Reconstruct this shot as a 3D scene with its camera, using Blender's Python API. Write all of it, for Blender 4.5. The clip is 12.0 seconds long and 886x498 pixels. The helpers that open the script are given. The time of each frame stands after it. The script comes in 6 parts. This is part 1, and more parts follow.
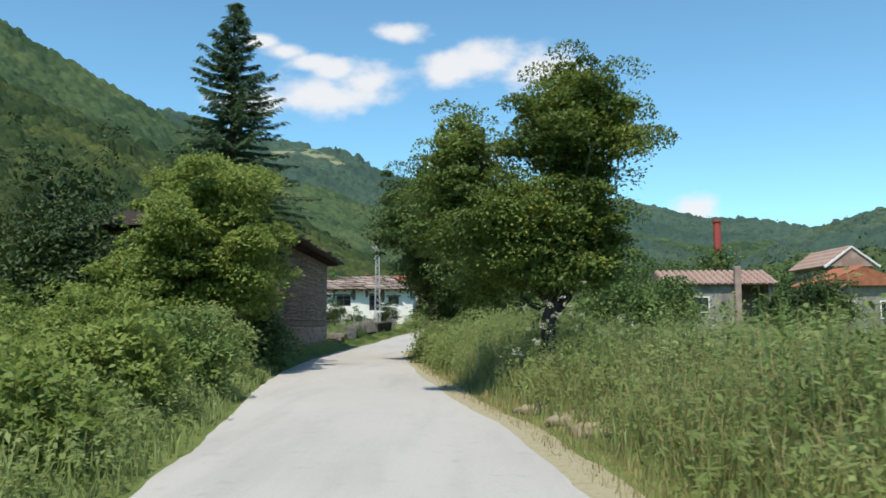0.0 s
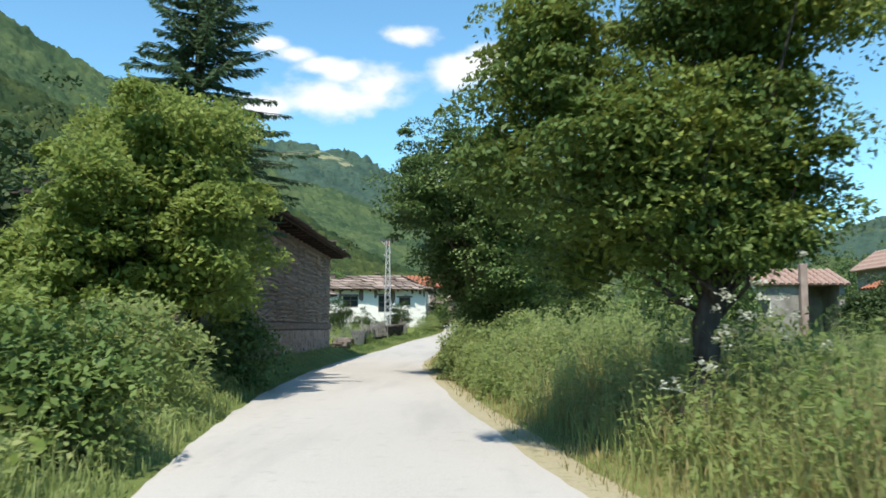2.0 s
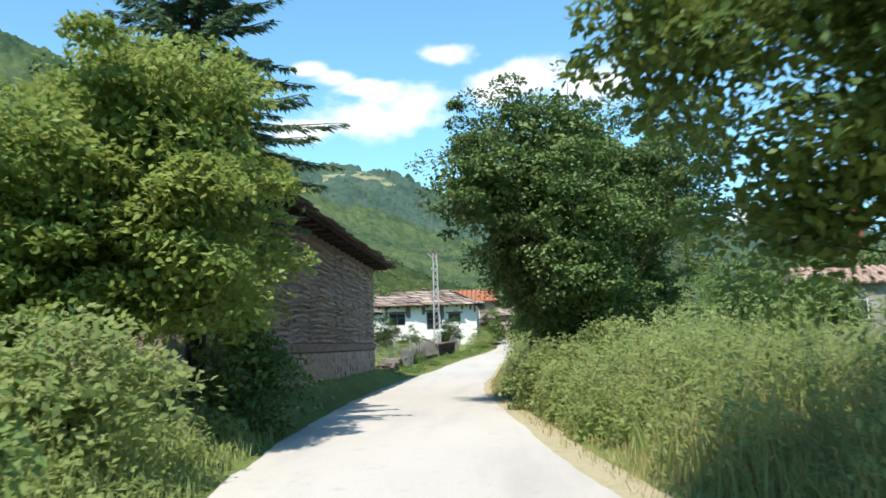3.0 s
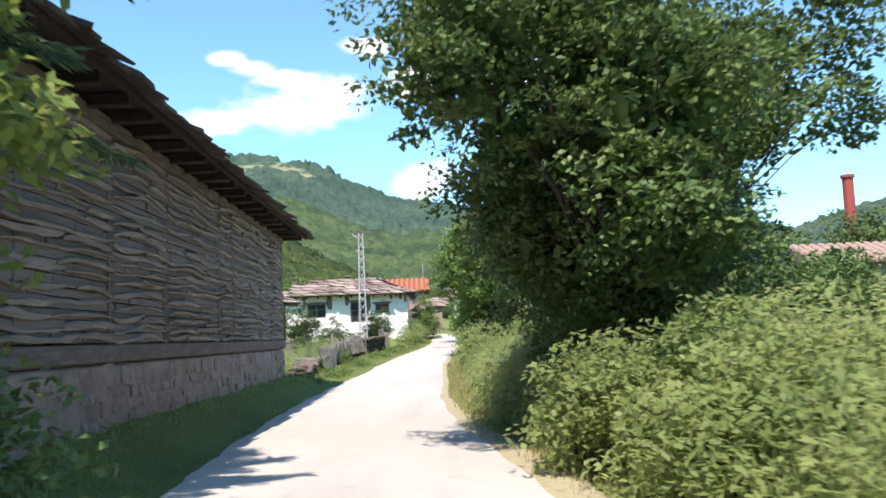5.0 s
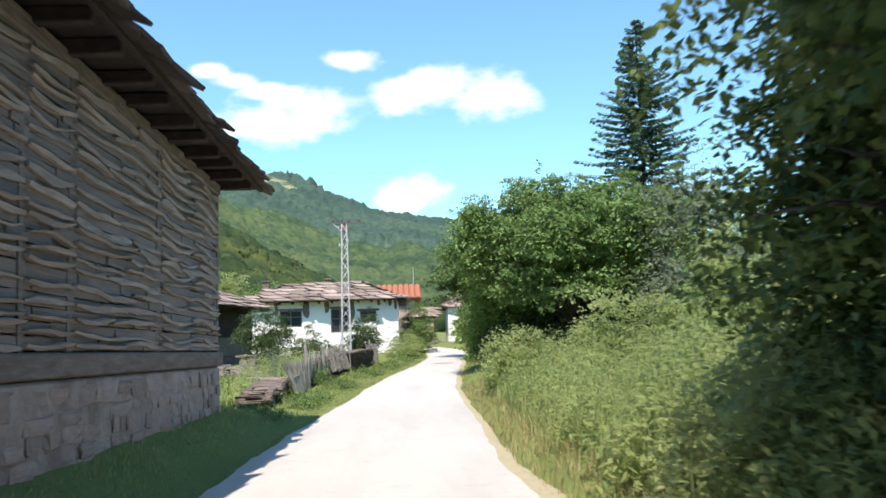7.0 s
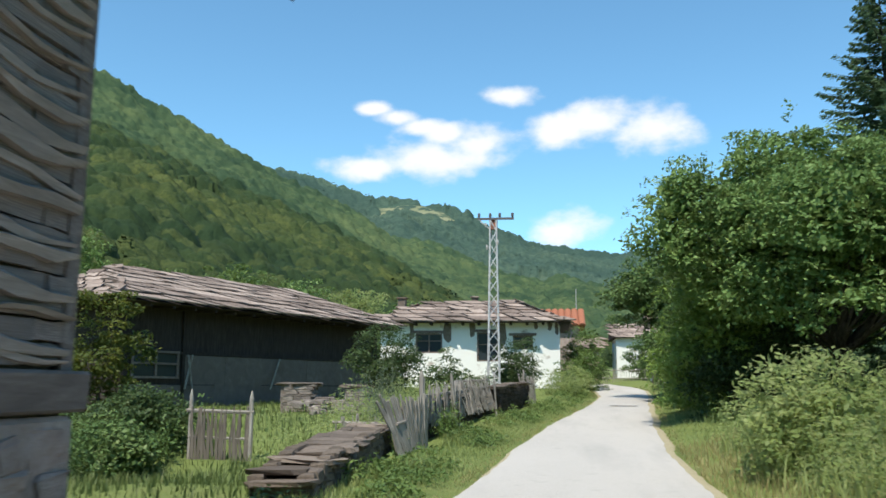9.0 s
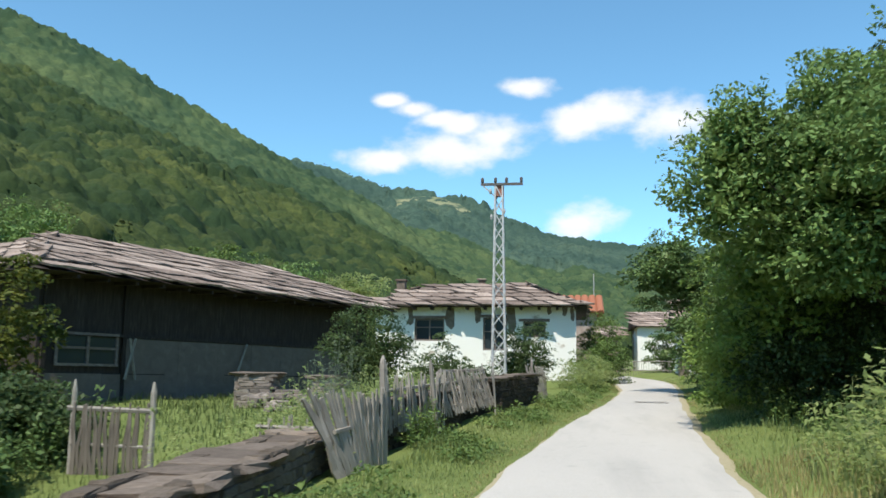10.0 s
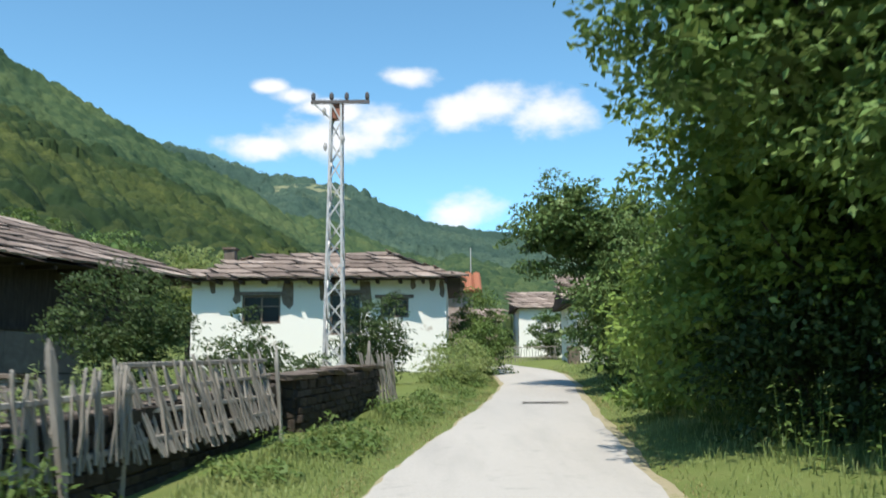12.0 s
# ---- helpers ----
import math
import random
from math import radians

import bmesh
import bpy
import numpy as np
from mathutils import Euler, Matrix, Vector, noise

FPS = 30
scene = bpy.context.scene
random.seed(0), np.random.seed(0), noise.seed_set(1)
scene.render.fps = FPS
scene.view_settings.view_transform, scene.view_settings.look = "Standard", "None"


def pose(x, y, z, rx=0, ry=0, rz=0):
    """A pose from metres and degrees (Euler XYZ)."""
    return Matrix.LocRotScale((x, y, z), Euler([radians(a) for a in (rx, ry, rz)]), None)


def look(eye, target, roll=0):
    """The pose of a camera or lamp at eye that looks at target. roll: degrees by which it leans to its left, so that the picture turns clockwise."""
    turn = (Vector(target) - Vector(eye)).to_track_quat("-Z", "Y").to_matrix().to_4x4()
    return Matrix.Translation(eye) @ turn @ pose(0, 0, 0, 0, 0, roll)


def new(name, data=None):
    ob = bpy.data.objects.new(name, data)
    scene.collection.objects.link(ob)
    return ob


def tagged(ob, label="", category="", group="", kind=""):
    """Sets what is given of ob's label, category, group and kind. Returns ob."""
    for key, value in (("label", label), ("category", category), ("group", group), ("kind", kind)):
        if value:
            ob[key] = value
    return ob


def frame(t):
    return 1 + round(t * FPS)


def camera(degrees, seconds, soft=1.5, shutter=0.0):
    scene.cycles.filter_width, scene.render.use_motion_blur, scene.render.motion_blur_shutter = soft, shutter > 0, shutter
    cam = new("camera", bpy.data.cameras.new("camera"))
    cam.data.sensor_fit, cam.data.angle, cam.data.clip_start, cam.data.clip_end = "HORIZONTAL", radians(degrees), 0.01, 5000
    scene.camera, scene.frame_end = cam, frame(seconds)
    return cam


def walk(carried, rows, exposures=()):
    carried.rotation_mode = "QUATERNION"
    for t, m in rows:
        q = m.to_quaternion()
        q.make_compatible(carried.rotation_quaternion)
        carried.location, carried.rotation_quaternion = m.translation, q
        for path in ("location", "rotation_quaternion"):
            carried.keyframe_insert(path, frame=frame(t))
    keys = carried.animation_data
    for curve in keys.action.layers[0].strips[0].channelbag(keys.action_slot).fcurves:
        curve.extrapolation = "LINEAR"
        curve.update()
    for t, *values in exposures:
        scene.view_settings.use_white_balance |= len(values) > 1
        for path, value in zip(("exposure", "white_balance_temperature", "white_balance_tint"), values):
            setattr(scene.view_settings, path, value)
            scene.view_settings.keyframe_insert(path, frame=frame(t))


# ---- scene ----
cam = camera(53.8, 12.0, 1.6, 0.3)
PATH = [
    (0, (13.833, 19.094, 1.366), (13.782, 29.056, 2.233), -0.31),
    (0.5, (13.661, 20.485, 1.357), (13.505, 30.453, 2.148), -0.65),
    (1, (13.474, 22.122, 1.361), (13.199, 32.075, 2.281), -0.60),
    (1.5, (13.262, 24.164, 1.384), (13.070, 34.130, 2.185), -0.33),
    (2, (13.024, 26.434, 1.408), (12.884, 36.393, 2.312), 0.12),
    (2.5, (12.767, 28.719, 1.416), (12.464, 38.686, 2.169), -0.60),
    (3, (12.498, 30.980, 1.422), (11.853, 40.898, 2.525), -1.76),
    (3.2, (12.391, 31.879, 1.427), (11.963, 41.806, 2.552), -1.44),
    (4.8, (11.549, 39.212, 1.521), (11.883, 49.154, 2.546), -2.60),
    (5, (11.448, 40.180, 1.528), (11.704, 50.126, 2.524), -2.31),
    (5.5, (11.203, 42.669, 1.530), (11.510, 52.618, 2.491), -2.31),
    (6, (10.978, 45.219, 1.520), (11.432, 55.151, 2.589), -1.88),
    (6.5, (10.784, 47.776, 1.509), (11.275, 57.710, 2.549), -1.88),
    (7, (10.623, 50.349, 1.503), (11.093, 60.272, 2.655), -1.92),
    (7.5, (10.484, 52.993, 1.502), (10.332, 62.908, 2.797), -2.20),
    (7.7, (10.433, 54.081, 1.503), (10.075, 63.972, 2.934), -1.43),
    (9.3, (10.186, 62.901, 1.521), (8.802, 72.681, 3.083), 0.33),
    (9.5, (10.187, 63.942, 1.521), (8.778, 73.719, 3.079), 0.43),
    (10, (10.225, 66.421, 1.521), (8.735, 76.199, 2.989), 0.63),
    (10.5, (10.302, 68.762, 1.526), (9.115, 78.580, 3.005), -0.09),
    (11, (10.400, 71.018, 1.546), (9.488, 80.856, 3.094), -0.00),
    (11.5, (10.508, 73.228, 1.581), (10.104, 83.041, 3.462), -0.58),
    (12, (10.621, 75.413, 1.624), (10.478, 85.321, 2.974), -0.34),
]

EXPOSURES = [(0.0, 0.0, 6700, 9), (1.5, 0.18, 6700, 9), (2.5, 0.48, 6700, 9), (3.2, 0.62, 6700, 10), (5.0, 0.74, 6800, 18), (6.4, 0.9, 6800, 19), (7.0, 0.7, 6800, 17), (7.7, 0.3, 6700, 12), (9.3, 0.25, 6700, 9), (12.0, 0.25, 6700, 9)]
walk(cam, [(t, look(eye, target, roll)) for t, eye, target, roll in PATH], EXPOSURES)

# ---- world, sun ----
SUN_FROM = Vector((-0.13, -0.56, 1.0)).normalized()
SUN_EL = math.asin(SUN_FROM.z)
SUN_ROT = math.atan2(SUN_FROM.x, SUN_FROM.y)
CLOUDS = [(-5.2, 15.7, 3.2, 1.7), (-8.8, 14.9, 4.2, 1.6), (-12.7, 14.2, 3.4, 0.95), (-12.2, 18.0, 1.5, 0.55), (-10.6, 17.5, 2.0, 0.65), (-9.0, 16.9, 2.0, 0.8), (-7.4, 16.4, 2.0, 0.9),
          (0.5, 16.7, 2.5, 1.4), (2.8, 17.1, 3.0, 1.8), (6.0, 16.4, 3.8, 1.9), (-2.9, 18.9, 2.6, 0.8), (0.6, 10.2, 2.8, 1.6),
          (16.3, 7.2, 2.1, 1.1)]


def build_world():
    w = bpy.data.worlds.new("sky")
    scene.world = w
    w.use_nodes = True
    nt = w.node_tree
    nt.nodes.clear()
    N, L = nt.nodes.new, nt.links.new

    def m(op, a, b=None, c=None, clamp=False):
        n = N("ShaderNodeMath")
        n.operation, n.use_clamp = op, clamp
        for k, v in enumerate((a, b, c)):
            if v is None:
                continue
            if isinstance(v, (int, float)):
                n.inputs[k].default_value = v
            else:
                L(v, n.inputs[k])
        return n.outputs[0]

    sky = N("ShaderNodeTexSky")
    sky.sky_type, sky.sun_disc = "NISHITA", False
    sky.sun_elevation, sky.sun_rotation = SUN_EL, SUN_ROT
    sky.altitude, sky.air_density, sky.dust_density, sky.ozone_density = 1200, 1.0, 0.25, 2.4
    back = N("ShaderNodeBackground")
    back.inputs[1].default_value = SKY
    hue = N("ShaderNodeMix")
    hue.data_type, hue.blend_type = "RGBA", "MULTIPLY"
    hue.inputs[0].default_value = 1.0
    hue.inputs[7].default_value = (0.72, 1.05, 1.05, 1)
    L(sky.outputs[0], hue.inputs[6])
    L(hue.outputs[2], back.inputs[0])
    co = N("ShaderNodeTexCoord").outputs["Generated"]
    sep = N("ShaderNodeSeparateXYZ")
    L(co, sep.inputs[0])
    az = m("MULTIPLY", m("ARCTAN2", sep.outputs[0], sep.outputs[1]), 57.2958)
    el = m("MULTIPLY", m("ARCSINE", sep.outputs[2]), 57.2958)
    best = None
    for a, e, wd, ht in CLOUDS:
        dx = m("DIVIDE", m("SUBTRACT", az, a), wd)
        dy = m("DIVIDE", m("SUBTRACT", el, e), ht)
        d = m("SUBTRACT", 1.0, m("SQRT", m("ADD", m("MULTIPLY", dx, dx), m("MULTIPLY", dy, dy))))
        best = d if best is None else m("SMOOTH_MAX", best, d, 0.25)
    noise_t = N("ShaderNodeTexNoise")
    noise_t.inputs["Scale"].default_value, noise_t.inputs["Detail"].default_value = 17.0, 7.0
    noise_t.inputs["Roughness"].default_value = 0.55
    mp = N("ShaderNodeMapping")
    mp.inputs["Scale"].default_value = (1.0, 1.0, 1.7)
    L(co, mp.inputs[0])
    L(mp.outputs[0], noise_t.inputs["Vector"])
    dens = m("ADD", best, m("MULTIPLY", m("SUBTRACT", noise_t.outputs[0], 0.5), 1.9))
    ramp = N("ShaderNodeMapRange")
    ramp.interpolation_type = "SMOOTHSTEP"
    ramp.inputs["From Min"].default_value, ramp.inputs["From Max"].default_value = -0.05, 0.75
    ramp.inputs["To Max"].default_value = 0.93
    L(dens, ramp.inputs["Value"])
    cloud = N("ShaderNodeBackground")
    cloud.inputs[0].default_value = (0.93, 0.95, 1.0, 1)
    cloud.inputs[1].default_value = CLOUD
    mix = N("ShaderNodeMixShader")
    L(ramp.outputs[0], mix.inputs[0])
    L(back.outputs[0], mix.inputs[1])
    L(cloud.outputs[0], mix.inputs[2])
    out = N("ShaderNodeOutputWorld")
    L(mix.outputs[0], out.inputs[0])


SKY, CLOUD = 0.183, 0.95
build_world()
sun_data = bpy.data.lights.new("sun", "SUN")
sun_data.energy, sun_data.angle, sun_data.color = 4.8, radians(0.53), (1.0, 0.95, 0.86)
sun = new("sun", sun_data)
sun.matrix_world = look(SUN_FROM * 100, (0, 0, 0))

rng = np.random.default_rng(7)
rnd = random.Random(11)


# ---- materials ----
class Mat:
    """A small builder of node materials."""

    def __init__(self, name):
        self.mat = bpy.data.materials.new(name)
        self.mat.use_nodes = True
        self.nt = self.mat.node_tree
        self.bsdf = self.nt.nodes["Principled BSDF"]
        self.out = self.nt.nodes["Material Output"]
        self.co = self.nt.nodes.new("ShaderNodeTexCoord").outputs["Object"]

    def link(self, a, b):
        self.nt.links.new(a, b)

    def node(self, kind):
        return self.nt.nodes.new(kind)

    def noise(self, scale, detail=4.0, rough=0.55, stretch=None, distort=0.0):
        n = self.node("ShaderNodeTexNoise")
        n.inputs["Scale"].default_value, n.inputs["Detail"].default_value = scale, detail
        n.inputs["Roughness"].default_value, n.inputs["Distortion"].default_value = rough, distort
        if stretch:
            mp = self.node("ShaderNodeMapping")
            mp.inputs["Scale"].default_value = stretch
            self.link(self.co, mp.inputs[0])
            self.link(mp.outputs[0], n.inputs["Vector"])
        else:
            self.link(self.co, n.inputs["Vector"])
        return n.outputs[0]

    def ramp(self, fac, stops):
        n = self.node("ShaderNodeValToRGB")
        e = n.color_ramp.elements
        while len(e) < len(stops):
            e.new(0.5)
        for k, (p, c) in zip(e, stops):
            k.position, k.color = p, (*c, 1)
        self.link(fac, n.inputs[0])
        return n.outputs[0]

    def mix(self, fac, a, b, how="MIX"):
        n = self.node("ShaderNodeMix")
        n.data_type, n.blend_type = "RGBA", how
        for k, v in ((0, fac), (6, a), (7, b)):
            if isinstance(v, tuple):
                n.inputs[k].default_value = (*v, 1)
            elif isinstance(v, (int, float)):
                n.inputs[k].default_value = v
            else:
                self.link(v, n.inputs[k])
        return n.outputs[2]

    def level(self, fac, lo, hi, to_lo=0.0, to_hi=1.0):
        n = self.node("ShaderNodeMapRange")
        for k, v in zip(("From Min", "From Max", "To Min", "To Max"), (lo, hi, to_lo, to_hi)):
            n.inputs[k].default_value = v
        self.link(fac, n.inputs["Value"])
        return n.outputs[0]

    def colour(self, c):
        if isinstance(c, tuple):
            self.bsdf.inputs["Base Color"].default_value = (*c, 1)
        else:
            self.link(c, self.bsdf.inputs["Base Color"])
        return self

    def rough(self, v, spec=0.3, metal=0.0):
        self.bsdf.inputs["Roughness"].default_value = v
        self.bsdf.inputs["Specular IOR Level"].default_value = spec
        self.bsdf.inputs["Metallic"].default_value = metal
        return self

    def bump(self, h, strength=0.4, dist=0.02):
        n = self.node("ShaderNodeBump")
        n.inputs["Strength"].default_value, n.inputs["Distance"].default_value = strength, dist
        self.link(h, n.inputs["Height"])
        self.link(n.outputs[0], self.bsdf.inputs["Normal"])
        return self

    def cells(self, scale):
        """One random value for each tree-sized patch seen from above."""
        n = self.node("ShaderNodeTexVoronoi")
        n.voronoi_dimensions = "2D"
        n.inputs["Scale"].default_value = scale
        self.link(self.co, n.inputs["Vector"])
        split = self.node("ShaderNodeSeparateColor")
        self.link(n.outputs["Color"], split.inputs[0])
        return split.outputs[0]

    def random(self):
        return self.node("ShaderNodeObjectInfo").outputs["Random"]

    def island(self):
        return self.node("ShaderNodeNewGeometry").outputs["Random Per Island"]


def leaf_material(name, dark, light, tip, scale=0.9, trans=0.35):
    q = Mat(name)
    base = q.ramp(q.noise(scale, 3, 0.6), [(0.3, dark), (0.53, light), (0.72, tip)])
    col = q.mix(q.level(q.island(), 0, 1, 0.0, 0.75), base, q.mix(0.5, dark, light))
    q.colour(col).rough(0.55, 0.25)
    t = q.node("ShaderNodeBsdfTranslucent")
    q.link(q.mix(0.6, col, tip), t.inputs[0])
    mx = q.node("ShaderNodeMixShader")
    mx.inputs[0].default_value = trans
    q.link(q.bsdf.outputs[0], mx.inputs[1])
    q.link(t.outputs[0], mx.inputs[2])
    q.link(mx.outputs[0], q.out.inputs["Surface"])
    return q.mat


M = {}
M["leaf_walnut"] = leaf_material("leaf_walnut", (0.11, 0.165, 0.037), (0.22, 0.29, 0.065), (0.37, 0.42, 0.12), 0.9, 0.4)
M["leaf_plum"] = leaf_material("leaf_plum", (0.05, 0.095, 0.025), (0.118, 0.18, 0.042), (0.34, 0.37, 0.075), 0.7, 0.26)
M["leaf_dark"] = leaf_material("leaf_dark", (0.045, 0.088, 0.028), (0.105, 0.17, 0.045), (0.26, 0.33, 0.13), 0.9, 0.16)
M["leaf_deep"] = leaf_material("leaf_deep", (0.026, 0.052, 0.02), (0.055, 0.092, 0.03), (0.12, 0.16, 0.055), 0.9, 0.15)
M["leaf_fresh"] = leaf_material("leaf_fresh", (0.065, 0.115, 0.03), (0.125, 0.19, 0.05), (0.22, 0.29, 0.08), 0.9, 0.25)
M["leaf_ash"] = leaf_material("leaf_ash", (0.066, 0.122, 0.036), (0.155, 0.25, 0.07), (0.31, 0.41, 0.14), 0.9, 0.2)
M["leaf_young"] = leaf_material("leaf_young", (0.09, 0.155, 0.034), (0.2, 0.3, 0.064), (0.36, 0.46, 0.12), 0.9, 0.3)
M["leaf_weed"] = leaf_material("leaf_weed", (0.115, 0.175, 0.052), (0.28, 0.355, 0.12), (0.5, 0.53, 0.24), 0.55, 0.52)
M["leaf_silver"] = leaf_material("leaf_silver", (0.11, 0.145, 0.09), (0.2, 0.245, 0.16), (0.31, 0.35, 0.25), 0.9, 0.4)
M["leaf_vine"] = leaf_material("leaf_vine", (0.045, 0.075, 0.016), (0.1, 0.125, 0.024), (0.21, 0.21, 0.04))
M["leaf_bush"] = leaf_material("leaf_bush", (0.03, 0.06, 0.022), (0.07, 0.11, 0.036), (0.15, 0.2, 0.075), 1.2, 0.3)
M["grass"] = leaf_material("grass", (0.155, 0.215, 0.066), (0.29, 0.345, 0.125), (0.48, 0.49, 0.22), 0.9, 0.42)
# darker copy of grass: the dimness of the yard is put into its colour
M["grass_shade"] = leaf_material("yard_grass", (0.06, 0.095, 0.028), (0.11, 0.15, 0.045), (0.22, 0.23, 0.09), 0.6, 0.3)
M["grass_dry"] = leaf_material("grass_dry", (0.2, 0.2, 0.07), (0.36, 0.31, 0.14), (0.5, 0.42, 0.22), 0.7)
M["flower"] = leaf_material("flower", (0.42, 0.43, 0.33), (0.57, 0.57, 0.47), (0.7, 0.7, 0.62), 3.0)
M["needle"] = leaf_material("needle", (0.06, 0.11, 0.06), (0.105, 0.18, 0.09), (0.17, 0.245, 0.12), 1.2, 0.3)

q = Mat("bark")
n = q.noise(9, 6, 0.6, (1, 1, 0.25))
M["bark"] = q.colour(q.ramp(n, [(0.3, (0.032, 0.027, 0.023)), (0.7, (0.105, 0.092, 0.08))])).rough(0.9, 0.1).bump(n, 0.9, 0.03).mat

q = Mat("road")
big = q.noise(0.35, 3, 0.5, (1, 0.35, 1))
fine = q.noise(60, 4, 0.7)
track = q.noise(1.3, 4, 0.6, (1, 0.12, 1))
col = q.mix(q.level(fine, 0.35, 0.7), q.ramp(big, [(0.3, (0.35, 0.325, 0.29)), (0.7, (0.45, 0.42, 0.38))]), (0.5, 0.475, 0.44))
col = q.mix(q.level(track, 0.5, 0.72, 0, 0.45), col, (0.31, 0.295, 0.275))
col = q.mix(q.level(q.noise(3.5, 5, 0.65), 0.58, 0.72, 0, 0.4), col, (0.27, 0.255, 0.235))
M["road"] = q.colour(col).rough(0.85, 0.25).bump(fine, 0.35, 0.006).mat

q = Mat("dirt")
n = q.noise(6, 6, 0.65)
f = q.noise(45, 4, 0.7)
col = q.mix(q.level(f, 0.4, 0.7), q.ramp(n, [(0.3, (0.24, 0.21, 0.12)), (0.5, (0.36, 0.31, 0.2)), (0.66, (0.2, 0.21, 0.08))]), (0.4, 0.35, 0.25))
M["dirt"] = q.colour(col).rough(0.95, 0.1).bump(f, 0.4, 0.015).mat

q = Mat("ground")
n = q.noise(0.5, 6, 0.6)
f = q.noise(14, 5, 0.7)
col = q.mix(q.level(f, 0.3, 0.75), q.ramp(n, [(0.3, (0.09, 0.13, 0.035)), (0.55, (0.15, 0.2, 0.055)), (0.75, (0.24, 0.24, 0.1))]), (0.17, 0.2, 0.07))
M["ground"] = q.colour(col).rough(0.95, 0.1).bump(f, 0.8, 0.06).mat

def forest_floor(name, dark, mid_c, light, open_land=0.5):
    q = Mat(name)
    mid = q.noise(0.03, 6, 0.75)
    f = q.noise(0.16, 6, 0.8)
    forest = q.ramp(mid, [(0.35, mid_c), (0.65, light)])
    forest = q.mix(q.level(f, 0.38, 0.6), dark, forest)
    far = q.node("ShaderNodeVectorMath")
    far.operation = "DISTANCE"
    far.inputs[1].default_value = (-180.0, 1200.0, 242.0)
    q.link(q.co, far.inputs[0])
    n = q.noise(0.02, 4, 0.6)
    edge = q.node("ShaderNodeMath")
    edge.operation = "MULTIPLY_ADD"
    edge.inputs[1].default_value, edge.inputs[2].default_value = -260.0, 130.0
    q.link(n, edge.inputs[0])
    total = q.node("ShaderNodeMath")
    total.operation = "ADD"
    q.link(far.outputs["Value"], total.inputs[0])
    q.link(edge.outputs[0], total.inputs[1])
    clear = q.noise(0.0075, 5, 0.62)
    forest = q.mix(q.level(clear, 0.57, 0.66, 0, open_land), forest, (0.15, 0.19, 0.1))
    forest = q.mix(q.level(clear, 0.36, 0.46, 0.6, 0), forest, dark)
    near = q.node("ShaderNodeVectorMath")
    near.operation = "DISTANCE"
    near.inputs[1].default_value = (-89.0, 290.0, 57.0)
    q.link(q.co, near.inputs[0])
    forest = q.mix(q.level(near.outputs["Value"], 9, 15), (0.26, 0.25, 0.13), forest)
    meadow = q.ramp(mid, [(0.35, (0.2, 0.22, 0.12)), (0.7, (0.3, 0.29, 0.18))])
    col = q.mix(q.level(total.outputs[0], 42, 60), meadow, forest)
    return q.colour(col).rough(0.95, 0.05).bump(f, 0.7, 3.0).mat


M["hill"] = forest_floor("hill", (0.05, 0.085, 0.038), (0.08, 0.125, 0.05), (0.12, 0.16, 0.06))
# cooler copy of the hill colours: distance haze put into the greens
M["hazy_hill"] = forest_floor("hazy_hill", (0.036, 0.072, 0.056), (0.062, 0.11, 0.078), (0.1, 0.15, 0.095), 0.55)

q = Mat("forest")
n = q.noise(0.022, 5, 0.65)
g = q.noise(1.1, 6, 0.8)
crown = q.cells(0.21)
# darkest tones stand for shady hollows on the slope
c1 = q.ramp(n, [(0.37, (0.021, 0.04, 0.016)), (0.5, (0.04, 0.063, 0.021)), (0.62, (0.08, 0.098, 0.028))])
c2 = q.mix(q.level(crown, 0.6, 1, 0, 0.55), c1, (0.105, 0.124, 0.038))
c2 = q.mix(q.level(crown, 0.4, 0.0, 0, 0.6), c2, (0.024, 0.048, 0.021))
c3 = q.mix(q.level(q.island(), 0.6, 1, 0, 0.35), c2, (0.105, 0.125, 0.045))
# gaps between leaf clumps darkened in the colour, where the bump dips
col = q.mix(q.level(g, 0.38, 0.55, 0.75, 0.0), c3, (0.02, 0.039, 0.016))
M["forest"] = q.colour(col).rough(0.85, 0.1).bump(g, 0.8, 0.5).mat

# blue-shifted leaf colours carry the haze of the far slopes
q = Mat("hazy_forest")
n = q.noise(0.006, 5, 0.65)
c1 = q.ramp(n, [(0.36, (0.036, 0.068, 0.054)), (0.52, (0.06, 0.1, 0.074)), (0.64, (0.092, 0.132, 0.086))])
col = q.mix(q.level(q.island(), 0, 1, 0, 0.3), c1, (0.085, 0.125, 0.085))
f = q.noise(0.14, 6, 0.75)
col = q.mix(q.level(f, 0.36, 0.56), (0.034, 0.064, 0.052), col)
M["hazy_forest"] = q.colour(col).rough(0.9, 0.05).bump(f, 0.7, 2.0).mat

# greens tinted slightly blue, a thin haze painted in for the upper slopes
q = Mat("upper_forest")
n = q.noise(0.012, 5, 0.65)
c1 = q.ramp(n, [(0.36, (0.03, 0.058, 0.032)), (0.52, (0.06, 0.095, 0.044)), (0.64, (0.095, 0.126, 0.054))])
crown = q.cells(0.15)
col = q.mix(q.level(crown, 0.5, 1, 0, 0.55), c1, (0.105, 0.14, 0.06))
col = q.mix(q.level(crown, 0.45, 0, 0, 0.6), col, (0.034, 0.064, 0.036))
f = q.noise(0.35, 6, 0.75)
# shade between the crowns painted in again, along the bump noise
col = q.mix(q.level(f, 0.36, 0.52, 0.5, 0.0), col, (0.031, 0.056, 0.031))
M["upper_forest"] = q.colour(col).rough(0.9, 0.05).bump(f, 0.8, 1.2).mat

